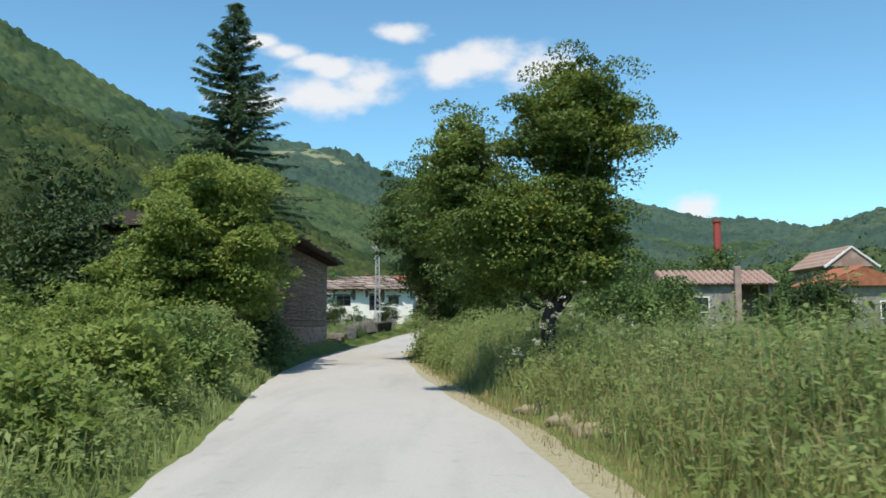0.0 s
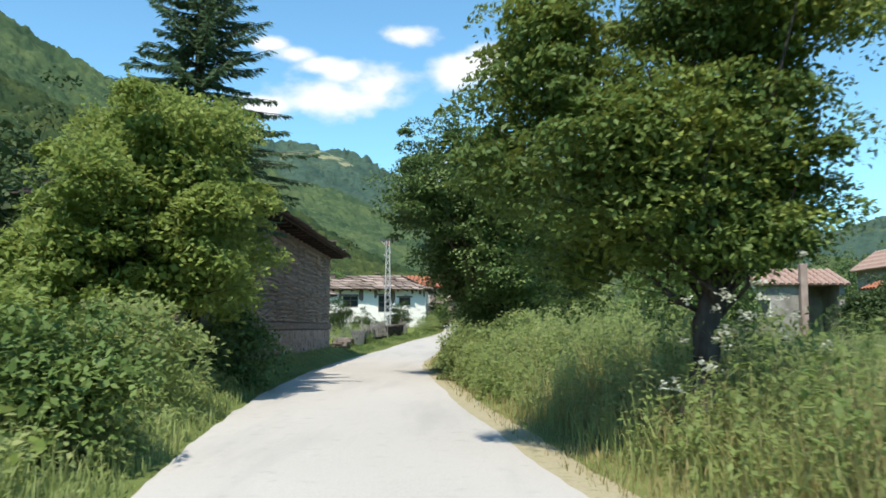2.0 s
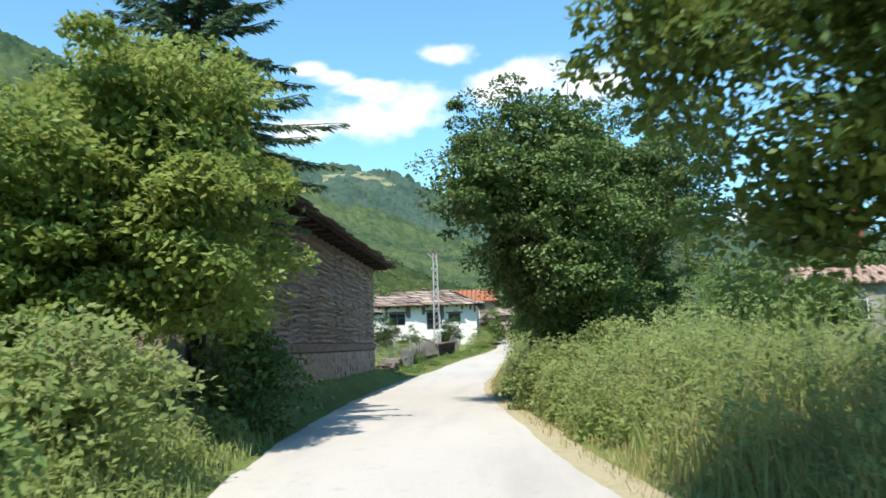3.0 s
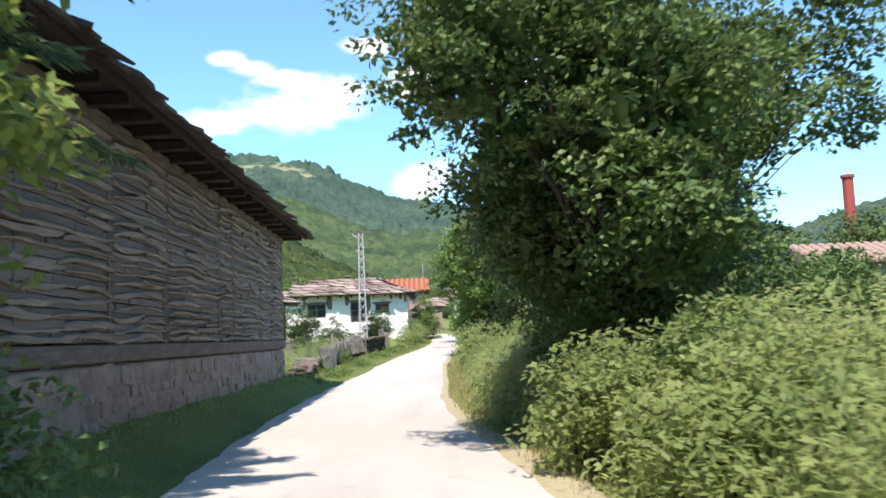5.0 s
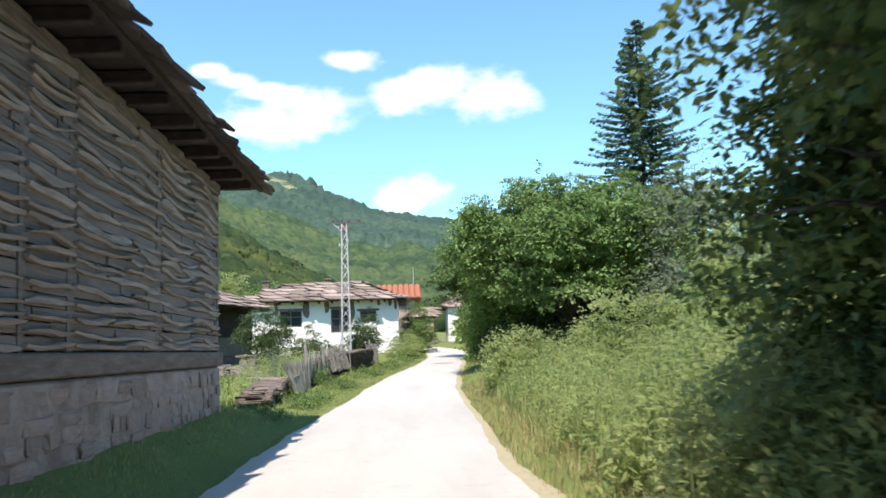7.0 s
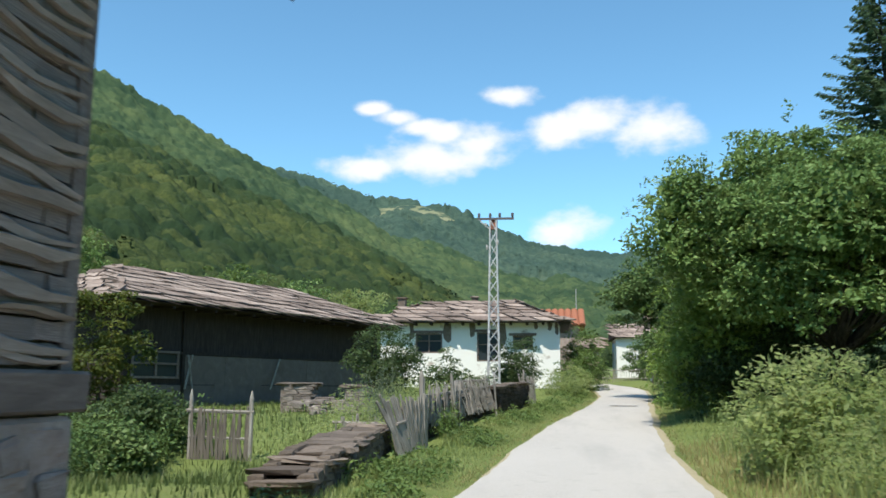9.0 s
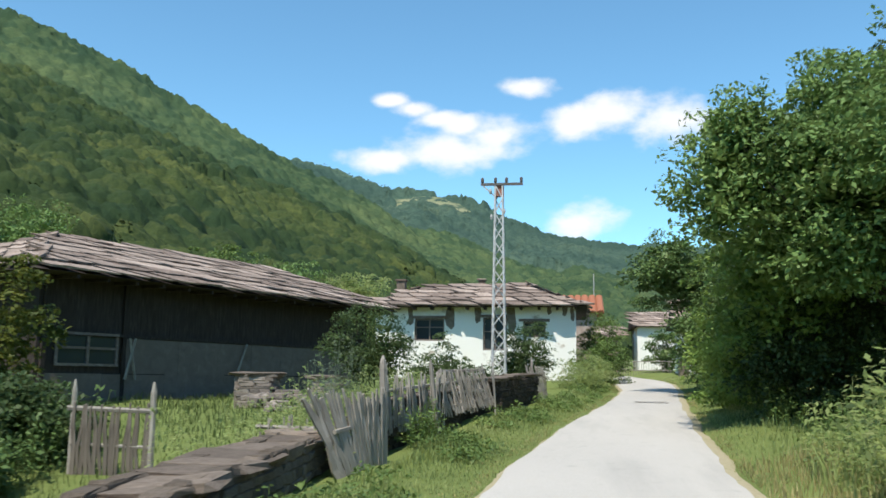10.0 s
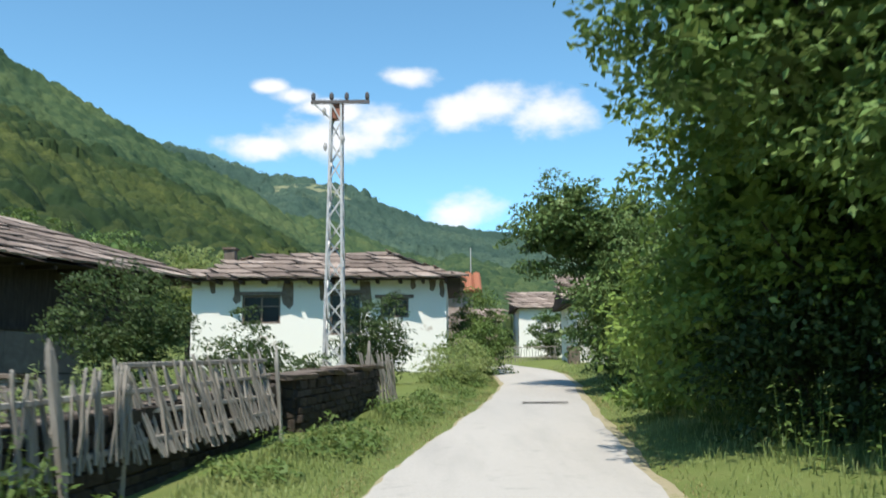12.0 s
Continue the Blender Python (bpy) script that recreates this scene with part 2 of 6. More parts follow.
def timber(name, a, b, c, stretch=(1, 1, 0.12)):
    q = Mat(name)
    g = q.noise(16, 6, 0.65, stretch, 0.6)
    s = q.noise(1.7, 4, 0.6)
    col = q.ramp(g, [(0.3, a), (0.55, b), (0.75, c)])
    col = q.mix(q.level(q.random(), 0, 1, 0, 0.45), col, a)
    col = q.mix(q.level(s, 0.5, 0.75, 0, 0.5), col, a)
    return q.colour(col).rough(0.85, 0.15).bump(g, 0.7, 0.012).mat

M["picket"] = timber("weathered_wood", (0.17, 0.152, 0.13), (0.35, 0.322, 0.285), (0.55, 0.515, 0.465))
M["old_paling"] = timber("old_paling", (0.09, 0.076, 0.062), (0.18, 0.155, 0.13), (0.3, 0.265, 0.23))
M["lath"] = timber("grey_lath", (0.19, 0.16, 0.138), (0.34, 0.288, 0.252), (0.49, 0.42, 0.37), (1, 0.1, 1))
M["infill"] = timber("old_infill", (0.145, 0.122, 0.108), (0.26, 0.222, 0.198), (0.37, 0.318, 0.286), (1, 0.14, 1))
M["beam"] = timber("old_beam", (0.12, 0.095, 0.082), (0.22, 0.18, 0.157), (0.34, 0.285, 0.25), (1, 0.15, 1))
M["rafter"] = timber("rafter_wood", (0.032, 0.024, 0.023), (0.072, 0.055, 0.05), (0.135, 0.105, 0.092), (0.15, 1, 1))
M["dark_board"] = timber("dark_board", (0.03, 0.027, 0.025), (0.06, 0.053, 0.048), (0.1, 0.09, 0.08))
# near-black boards: shade under eaves and in slab joints is put into the colour
M["shade_board"] = timber("shaded_board", (0.03, 0.024, 0.021), (0.055, 0.044, 0.039), (0.09, 0.074, 0.066))
M["sheet"] = timber("grey_sheet", (0.13, 0.108, 0.095), (0.17, 0.144, 0.128), (0.22, 0.19, 0.17), (0.2, 0.2, 0.2))

q = Mat("mud")
n = q.noise(5, 6, 0.65)
M["mud"] = q.colour(q.ramp(n, [(0.3, (0.12, 0.095, 0.077)), (0.7, (0.25, 0.205, 0.17))])).rough(0.95, 0.1).bump(n, 0.8, 0.05).mat

q2 = Mat("old_mortar")
n = q2.noise(1.4, 6, 0.65)
f = q2.noise(24, 5, 0.7)
col = q2.mix(q2.level(f, 0.4, 0.7, 0, 0.5), q2.ramp(n, [(0.32, (0.2, 0.152, 0.128)), (0.5, (0.33, 0.265, 0.228)), (0.68, (0.44, 0.37, 0.325))]), (0.24, 0.19, 0.163))
M["old_mortar"] = q2.colour(col).rough(0.95, 0.1).bump(q2.noise(7, 6, 0.7), 0.9, 0.05).mat

M["bare"] = q.mat.copy()
M["bare"].name = "bare_wall"
q = Mat("rough_plaster")
n = q.noise(2.2, 6, 0.65)
f = q.noise(30, 4, 0.7)
col = q.mix(q.level(f, 0.4, 0.7, 0, 0.5), q.ramp(n, [(0.3, (0.27, 0.2, 0.168)), (0.55, (0.38, 0.3, 0.258)), (0.75, (0.47, 0.395, 0.345))]), (0.33, 0.262, 0.225))
col = q.mix(q.level(q.random(), 0, 0.5, 0.5, 0), col, (0.17, 0.125, 0.105))
col = q.mix(q.level(q.random(), 0.75, 1, 0, 0.5), col, (0.31, 0.21, 0.175))
M["rough_plaster"] = q.colour(col).rough(0.95, 0.1).bump(n, 0.8, 0.04).mat

def stone(name, a, b, c, grime=0.5, odd=0.62):
    q = Mat(name)
    n = q.noise(4.5, 6, 0.7)
    f = q.noise(38, 5, 0.7)
    col = q.mix(q.level(q.random(), 0.1, 0.9), q.ramp(n, [(0.3, a), (0.65, b)]), q.ramp(n, [(0.3, b), (0.7, c)]))
    col = q.mix(q.level(f, 0.35, 0.7, 0, grime), col, a)
    tone = q.node("ShaderNodeMath")
    tone.operation = "PINGPONG"
    tone.inputs[1].default_value = 0.11
    q.link(q.random(), tone.inputs[0])
    col = q.mix(q.level(tone.outputs[0], 0, 0.11, 0, odd), col, a)
    return q.colour(col).rough(0.9, 0.2).bump(f, 0.7, 0.012).mat

M["stone"] = stone("field_stone", (0.06, 0.048, 0.038), (0.17, 0.138, 0.11), (0.36, 0.29, 0.235))
M["slab"] = stone("slab_stone", (0.1, 0.074, 0.06), (0.31, 0.238, 0.196), (0.58, 0.47, 0.4), 0.3, 0.55)
M["wall_slab"] = stone("wall_slab", (0.08, 0.063, 0.051), (0.2, 0.16, 0.13), (0.36, 0.295, 0.24), 0.35)
# darkened copy of the slab stone, so the barn's eave edges read as unlit
M["shaded_slab"] = stone("shaded_slab", (0.045, 0.036, 0.032), (0.12, 0.096, 0.086), (0.25, 0.205, 0.18))
M["dark_stone"] = stone("dark_stone", (0.03, 0.025, 0.02), (0.07, 0.057, 0.046), (0.15, 0.12, 0.1))
M["pale_stone"] = stone("pale_stone", (0.13, 0.11, 0.095), (0.29, 0.25, 0.215), (0.5, 0.44, 0.385), 0.35)
M["rock"] = stone("dry_earth", (0.24, 0.19, 0.12), (0.36, 0.3, 0.21), (0.46, 0.4, 0.3))

q = Mat("whitewash")
n = q.noise(0.9, 6, 0.62)
f = q.noise(22, 5, 0.7)
col = q.mix(q.level(f, 0.45, 0.75, 0, 0.25), (0.8, 0.79, 0.75), (0.62, 0.6, 0.55))
col = q.mix(q.level(n, 0.6, 0.68), col, (0.4, 0.34, 0.28))
M["whitewash"] = q.colour(col).rough(0.9, 0.15).bump(f, 0.5, 0.012).mat

q = Mat("red_tile")
n = q.noise(3, 5, 0.6)
col = q.ramp(n, [(0.3, (0.22, 0.085, 0.05)), (0.6, (0.38, 0.15, 0.085)), (0.8, (0.45, 0.26, 0.17))])
col = q.mix(q.level(q.random(), 0, 1, 0, 0.4), col, (0.32, 0.12, 0.065))
M["red_tile"] = q.colour(col).rough(0.8, 0.2).bump(n, 0.5, 0.02).mat

q = Mat("worn_tile")
n = q.noise(1.6, 5, 0.6)
col = q.ramp(n, [(0.3, (0.2, 0.1, 0.075)), (0.5, (0.3, 0.19, 0.15)), (0.68, (0.44, 0.37, 0.32))])
col = q.mix(q.level(q.random(), 0, 1, 0, 0.6), col, (0.34, 0.25, 0.21))
M["worn_tile"] = q.colour(col).rough(0.85, 0.2).bump(n, 0.5, 0.02).mat

q = Mat("pale_plaster")
n = q.noise(0.9, 6, 0.62)
f = q.noise(18, 5, 0.7)
col = q.mix(q.level(f, 0.4, 0.75, 0, 0.35), q.ramp(n, [(0.35, (0.2, 0.185, 0.16)), (0.6, (0.36, 0.345, 0.315))]), (0.18, 0.16, 0.13))
M["pale_plaster"] = q.colour(col).rough(0.95, 0.1).bump(f, 0.5, 0.02).mat

q = Mat("galvanised")
n = q.noise(7, 5, 0.6)
M["galvanised"] = q.colour(q.ramp(n, [(0.3, (0.34, 0.33, 0.33)), (0.6, (0.55, 0.54, 0.53)), (0.8, (0.42, 0.3, 0.24))])).rough(0.55, 0.4, 0.35).mat
M["dark_steel"] = Mat("dark_steel").colour((0.11, 0.1, 0.1)).rough(0.6, 0.4, 0.3).mat
M["rust"] = Mat("rusty_red").colour((0.3, 0.13, 0.09)).rough(0.8, 0.2).mat
M["ceramic"] = Mat("ceramic").colour((0.42, 0.4, 0.38)).rough(0.25, 0.5).mat
M["chimney_red"] = Mat("chimney_red").colour((0.36, 0.075, 0.06)).rough(0.7, 0.3).mat
M["glass_dark"] = Mat("dark_pane").colour((0.03, 0.04, 0.045)).rough(0.12, 0.5).mat
M["dark_mark"] = Mat("dark_mark").colour((0.06, 0.056, 0.052)).rough(0.8, 0.2).mat


# ---- mesh helpers ----
def raw_mesh(name, verts, faces_n, mat, smooth=False):
    """A mesh from an array of corner places, each run of faces_n corners a face of its own."""
    verts = np.asarray(verts, np.float32).reshape(-1, 3)
    me = bpy.data.meshes.new(name)
    count = len(verts)
    polys = count // faces_n
    me.vertices.add(count)
    me.vertices.foreach_set("co", verts.ravel())
    me.loops.add(count)
    me.loops.foreach_set("vertex_index", np.arange(count, dtype=np.int32))
    me.polygons.add(polys)
    me.polygons.foreach_set("loop_start", np.arange(0, count, faces_n, dtype=np.int32))
    me.polygons.foreach_set("loop_total", np.full(polys, faces_n, np.int32))
    me.materials.append(mat)
    me.update(calc_edges=True)
    if smooth:
        me.polygons.foreach_set("use_smooth", np.ones(polys, bool))
    return me


def indexed_mesh(name, verts, faces, mat, smooth=False):
    me = bpy.data.meshes.new(name)
    verts, faces = np.asarray(verts, np.float32), np.asarray(faces, np.int32)
    k = faces.shape[1]
    me.vertices.add(len(verts))
    me.vertices.foreach_set("co", verts.ravel())
    me.loops.add(faces.size)
    me.loops.foreach_set("vertex_index", faces.ravel())
    me.polygons.add(len(faces))
    me.polygons.foreach_set("loop_start", np.arange(0, faces.size, k, dtype=np.int32))
    me.polygons.foreach_set("loop_total", np.full(len(faces), k, np.int32))
    me.materials.append(mat)
    me.update(calc_edges=True)
    if smooth:
        me.polygons.foreach_set("use_smooth", np.ones(len(faces), bool))
    return me


def thing(name, base, label, category, group="", kind=""):
    ob = new(name)
    ob.location = base
    ob.empty_display_size = 0.2
    return tagged(ob, label, category, group, kind)


def under(ob, parent):
    """Make ob a child that keeps its own world coordinates."""
    ob.parent = parent
    ob.matrix_parent_inverse = Matrix.Translation(-parent.location)
    return ob


def part(name, bm, material, parent, label=""):
    """Link a bmesh as one mesh object under a thing or under a part."""
    me = bpy.data.meshes.new(name)
    bm.to_mesh(me)
    bm.free()
    me.materials.append(material)
    ob = new(name, me)
    if parent is not None:
        under(ob, parent)
    return tagged(ob, label)


def piece(name, me, parent, m):
    ob = new(name, me)
    under(ob, parent)
    ob.matrix_basis = m
    return ob


def box(bm, x0, x1, y0, y1, z0, z1, bevel=0.0, wobble=0.0):
    made = bmesh.ops.create_cube(bm, size=1.0)["verts"]
    for v in made:
        v.co = Vector(((x0 + x1) / 2 + v.co.x * (x1 - x0), (y0 + y1) / 2 + v.co.y * (y1 - y0), (z0 + z1) / 2 + v.co.z * (z1 - z0)))
        if wobble:
            v.co += Vector([rnd.uniform(-wobble, wobble) for _ in range(3)])
    if bevel:
        edges = list({e for v in made for e in v.link_edges})
        bmesh.ops.bevel(bm, geom=edges, offset=bevel, segments=1, affect="EDGES")
    return bm


def boxes(*rows, bevel=0.0, wobble=0.0):
    bm = bmesh.new()
    for r in rows:
        box(bm, *r, bevel=bevel, wobble=wobble)
    return bm


def tube(bm, points, radii, sides=7, cap=True):
    """A tapered tube along points."""
    rings = []
    pts = [Vector(p) for p in points]
    for k, p in enumerate(pts):
        d = (pts[min(k + 1, len(pts) - 1)] - pts[max(k - 1, 0)]).normalized()
        a = d.orthogonal().normalized()
        b = d.cross(a)
        rings.append([bm.verts.new(p + (a * math.cos(2 * math.pi * s / sides) + b * math.sin(2 * math.pi * s / sides)) * radii[k]) for s in range(sides)])
    for r0, r1 in zip(rings, rings[1:]):
        # match the start of the next ring to this one
        best = min(range(sides), key=lambda o: (r1[o].co - r0[0].co).length)
        for s in range(sides):
            bm.faces.new((r0[s], r0[(s + 1) % sides], r1[(s + 1 + best) % sides], r1[(s + best) % sides]))
    if cap:
        bm.faces.new(list(reversed(rings[0])))
        bm.faces.new(rings[-1])
    return bm


def bar(a, b, w, h=None, sides=4):
    bm = bmesh.new()
    tube(bm, [a, b], [w, h or w], sides)
    return bm


def unit(v):
    return v / np.maximum(np.linalg.norm(v, axis=-1, keepdims=True), 1e-9)


def leaves(centres, length, width, up=0.5, out=None, droop=0.25, r=rng):
    """Leaf diamonds at places: (n, 4, 3) corners. out: preferred way of the tip."""
    n = len(centres)
    way = r.normal(size=(n, 3))
    way[:, 2] *= 0.6
    if out is not None:
        way = unit(way) + out * 0.8
    way[:, 2] -= droop
    way = unit(way)
    nor = r.normal(size=(n, 3)) * (0.8 if out is None else 0.55)
    if out is not None:
        nor += out * 0.8
    nor[:, 2] += up * 2
    side = unit(np.cross(way, nor))
    top = np.cross(side, way)
    ln = (length * r.uniform(0.6, 1.3, n))[:, None]
    wd = (width * r.uniform(0.6, 1.3, n))[:, None]
    base = centres - way * ln * 0.5
    tip = centres + way * ln * 0.5
    mid = centres - way * ln * 0.05 + top * wd * 0.12
    return np.stack([base, mid + side * wd * 0.5, tip, mid - side * wd * 0.5], 1)


def crown_points(blobs, n, clump=0.5, r=rng, per=110):
    """Leaf places on many clumps spread over ellipsoids (x, y, z, rx, ry, rz). Returns places and outward ways."""
    vol = np.array([b[3] * b[4] + b[4] * b[5] + b[3] * b[5] for b in blobs])
    places, ways = [], []
    for b, share in zip(blobs, vol / vol.sum()):
        c, rad = np.array(b[:3]), np.array(b[3:6])
        m = max(6, int(share * n / (per * 1.2)))
        d = unit(r.normal(size=(m, 3)))
        lump = 1 + 0.2 * np.sin(d[:, 0] * 5 + c[0]) * np.sin(d[:, 1] * 4 + c[1]) + 0.12 * np.sin(d[:, 2] * 7 + c[2])
        depth = np.where(r.random(m) < 0.72, r.uniform(0.78, 1.03, m), r.uniform(0.2, 0.8, m)) * lump
        cc = c + d * rad * depth[:, None]
        k = int(share * n / m)
        size = clump * 1.3 * r.uniform(0.5, 1.35, (m, 1, 1)) * np.array([1.1, 1.1, 0.55])
        e = unit(r.normal(size=(m, k, 3)))
        e[..., 2] = np.where(r.random((m, k)) < 0.65, np.abs(e[..., 2]), e[..., 2])
        p = cc[:, None] + e * size * r.uniform(0.35, 1.05, (m, k, 1)) ** 0.6
        p[..., 2] -= 0.25 * (((p[..., :2] - cc[:, None, :2]) ** 2).sum(-1))
        places.append(p.reshape(-1, 3))
        ways.append(unit(e + d[:, None] * 0.6).reshape(-1, 3))
    return np.concatenate(places), np.concatenate(ways)


def boughs(blobs, r=rng):
    """Breaks large rounded masses into leafy boughs with gaps between them."""
    out = []
    for b in blobs:
        c, rad = np.array(b[:3]), np.array(b[3:6])
        size = float(rad.mean())
        if size < 1.0:
            out.append(tuple(b))
            continue
        ways = []
        for _ in range(200):
            d = unit(r.normal(size=3) + np.array([0, 0, 0.15]))
            if all(float(d @ e) < 0.62 for e in ways):
                ways.append(d)
            if len(ways) >= 8 + 3 * size:
                break
        for d in ways:
            q = c + d * rad * r.uniform(0.6, 0.76)
            s = rad * r.uniform(0.36, 0.52)
            out.append((*q, s[0], s[1], s[2] * 0.85))
    return out


def zig(a, b, n, amp, r=rnd):
    a, b = Vector(a), Vector(b)
    out = [a]
    for k in range(1, n):
        out.append(a.lerp(b, k / n) + Vector((r.uniform(-amp, amp), r.uniform(-amp, amp), r.uniform(-amp, amp) * 0.5)))
    return out + [b]


def broadleaf(name, base, trunk_r, fork_z, blobs, n, leaf, mat, label, category="tree", clump=0.5, sprigs=0, per=110, fill=0.26):
    ob = thing(name, base, label, category)
    bx, by, bz = base
    bm = bmesh.new()
    top = Vector((blobs[0][0] * 0.4 + bx * 0.6, blobs[0][1] * 0.4 + by * 0.6, fork_z))
    tube(bm, [Vector((bx, by, bz - 0.25))] + zig((bx, by, bz + 0.25), top, 4, trunk_r * 0.35), [trunk_r * 1.45, trunk_r * 1.1, trunk_r, trunk_r * 0.93, trunk_r * 0.88, trunk_r * 0.82], 10)
    part("trunk", bm, M["bark"], ob)
    for b in blobs:
        for k in range(4 if b[3] > 1.2 else 2):
            d = Vector((rnd.uniform(-1, 1), rnd.uniform(-1, 1), rnd.uniform(-0.3, 1))).normalized()
            end = Vector(b[:3]) + Vector((d.x * b[3], d.y * b[4], d.z * b[5])) * 0.82
            pts = zig(top - Vector((0, 0, rnd.uniform(0, 0.5) * (fork_z - bz) * 0.4)), end, 5, 0.16)
            bm = bmesh.new()
            r0 = trunk_r * rnd.uniform(0.2, 0.36) * min(1.0, b[3] / 1.5)
            tube(bm, pts, [r0 * (1 - 0.17 * i) for i in range(6)], 6)
            part("limb", bm, M["bark"], ob)
    p, w = crown_points(boughs(blobs), n, clump * 0.8, rng, per)
    v = leaves(p, leaf, leaf * 0.55, 0.5, w)
    inner = []
    for b in blobs:
        k = int(fill * n * b[3] * b[4] * b[5] / sum(c[3] * c[4] * c[5] for c in blobs))
        d = unit(rng.normal(size=(k, 3))) * (rng.random((k, 1)) ** 0.4) * 0.74
        inner.append(np.array(b[:3]) + d * np.array(b[3:6]))
    v = np.concatenate([v, leaves(np.concatenate(inner), min(leaf * 1.3, 0.24), min(leaf * 0.9, 0.18), 0.5)])
    heart = []
    for b in [c for c in blobs if min(c[3:6]) > 0.85] or blobs[:1]:
        k = int(15 * (b[3] * b[4] * b[5]) ** 0.67 * (0.12 / leaf) ** 0.5) + 12
        d = unit(rng.normal(size=(k, 3))) * (rng.random((k, 1)) ** 0.4) * 0.52
        heart.append(np.array(b[:3]) + d * np.array(b[3:6]))
    v = np.concatenate([v, leaves(np.concatenate(heart), 0.55, 0.4, 0.5)])
    if sprigs:
        tips = []
        for k in range(sprigs):
            b = blobs[k % len(blobs)]
            d = unit(rng.normal(size=3) + np.array([0, 0, 0.6]))
            s = np.array(b[:3]) + d * np.array(b[3:6]) * 0.95
            run = rng.uniform(0.2, 0.55)
            t = np.linspace(0, 1, 26)[:, None]
            tips.append(s + d * run * t + rng.normal(size=(26, 3)) * 0.07)
        tips = np.concatenate(tips)
        v = np.concatenate([v, leaves(tips, leaf, leaf * 0.5, 0.4)])
    me = raw_mesh("crown", v, 4, M[mat])
    under(new("crown", me), ob)
    return ob


def conifer(name, base, height, radius, low, label, n_whorl=40, dense=1.0):
    ob = thing(name, base, label, "tree")
    bx, by, bz = base
    bm = bmesh.new()
    tube(bm, [(bx, by, bz - 0.2), (bx, by, bz + height * 0.5), (bx, by, bz + height)], [0.2, 0.13, 0.015], 9)
    part("trunk", bm, M["bark"], ob)
    quads = []
    wood = bmesh.new()
    for k in range(n_whorl):
        f = k / (n_whorl - 1)
        z = bz + low + (height - low) * f
        reach = radius * (1 - f) ** 0.85 + 0.12
        for j in range(7 if f < 0.85 else 5):
            a = j * 2 * math.pi / 8 + k * 0.7 + rnd.uniform(-0.25, 0.25)
            rr = reach * rnd.uniform(0.6, 1.2)
            d = np.array([math.cos(a), math.sin(a), 0.0])
            rise = 0.18 + 0.5 * f
            t = np.linspace(0, 1, 8)
            spine = np.array([bx, by, z]) + d * (rr * t)[:, None]
            spine[:, 2] += rr * (rise * t * 0.5 - 0.42 * t ** 2 * (1 - f) + 0.16 * t ** 4)
            tube(wood, [spine[0], spine[4], spine[7]], [0.03, 0.018, 0.005], 4, False)
            side = np.array([-d[1], d[0], 0.0])
            m = int((50 + rr * 130) * dense)
            u = rng.uniform(0.08, 1.0, m)
            s = np.where(rng.random(m) < 0.5, 1, -1)
            root = np.stack([np.interp(u, t, spine[:, i]) for i in range(3)], 1)
            ln = rng.uniform(0.14, 0.36, m) * (1.15 - 0.45 * u)
            way = unit(d * 0.75 + side * s[:, None] * rng.uniform(0.3, 1.1, m)[:, None] + np.array([0, 0, -0.4]) + rng.normal(size=(m, 3)) * 0.18)
            nor = unit(np.array([0, 0, 1.0]) + rng.normal(size=(m, 3)) * 0.5)
            sd = unit(np.cross(way, nor)) * (rng.uniform(0.012, 0.022, m) / dense)[:, None]
            ln = ln * max(1.0, 0.45 / dense)
            e = root + way * ln[:, None]
            quads.append(np.stack([root - sd * 0.6, root + way * ln[:, None] * 0.55 - sd, e, root + way * ln[:, None] * 0.55 + sd], 1))
    tagged(part("wood", wood, M["bark"], ob), kind="stuff")
    me = raw_mesh("crown", np.concatenate(quads), 4, M["needle"])
    under(new("crown", me), ob)
    return ob


# ---- the lie of the land ----
ROAD_Y = [-60, 19, 26, 31, 36, 43, 50, 56, 62, 68, 74, 80, 86, 93, 98, 103, 108, 114, 120]
ROAD_L = [12.5, 11.9, 11.25, 10.7, 10.0, 9.16, 8.75, 8.5, 8.45, 8.65, 9.0, 9.4, 9.95, 10.95, 11.6, 12.1, 12.1, 11.2, 9.5]
ROAD_R = [16.2, 15.6, 15.0, 14.6, 13.85, 13.0, 12.4, 11.9, 11.8, 12.0, 12.1, 12.3, 12.7, 13.3, 13.75, 14.25, 14.6, 14.6, 13.6]
GY = [-60, 0, 32, 42, 65, 76, 93, 110, 130, 160, 220]
GZ = [-0.1, -0.08, -0.04, 0.04, 0.08, 0.2, 0.72, 1.4, 2.0, 2.8, 3.6]


def smooth_interp(y, xs, vs):
    y = np.asarray(y, float)
    return (np.interp(y - 1.5, xs, vs) + np.interp(y, xs, vs) * 2 + np.interp(y + 1.5, xs, vs)) / 4


def road_z(y):
    return smooth_interp(y, GY, GZ)


def road_edges(y):
    return smooth_interp(y, ROAD_Y, ROAD_L), smooth_interp(y, ROAD_Y, ROAD_R)


def wave(x, y, s, k=0.0):
    return np.sin(x * s + k) * np.cos(y * s * 1.13 + k * 2) * 0.5 + np.sin(x * s * 2.3 + y * s * 1.7 + k) * 0.3 + np.sin(y * s * 4.1 - x * s * 3.3 + k) * 0.2


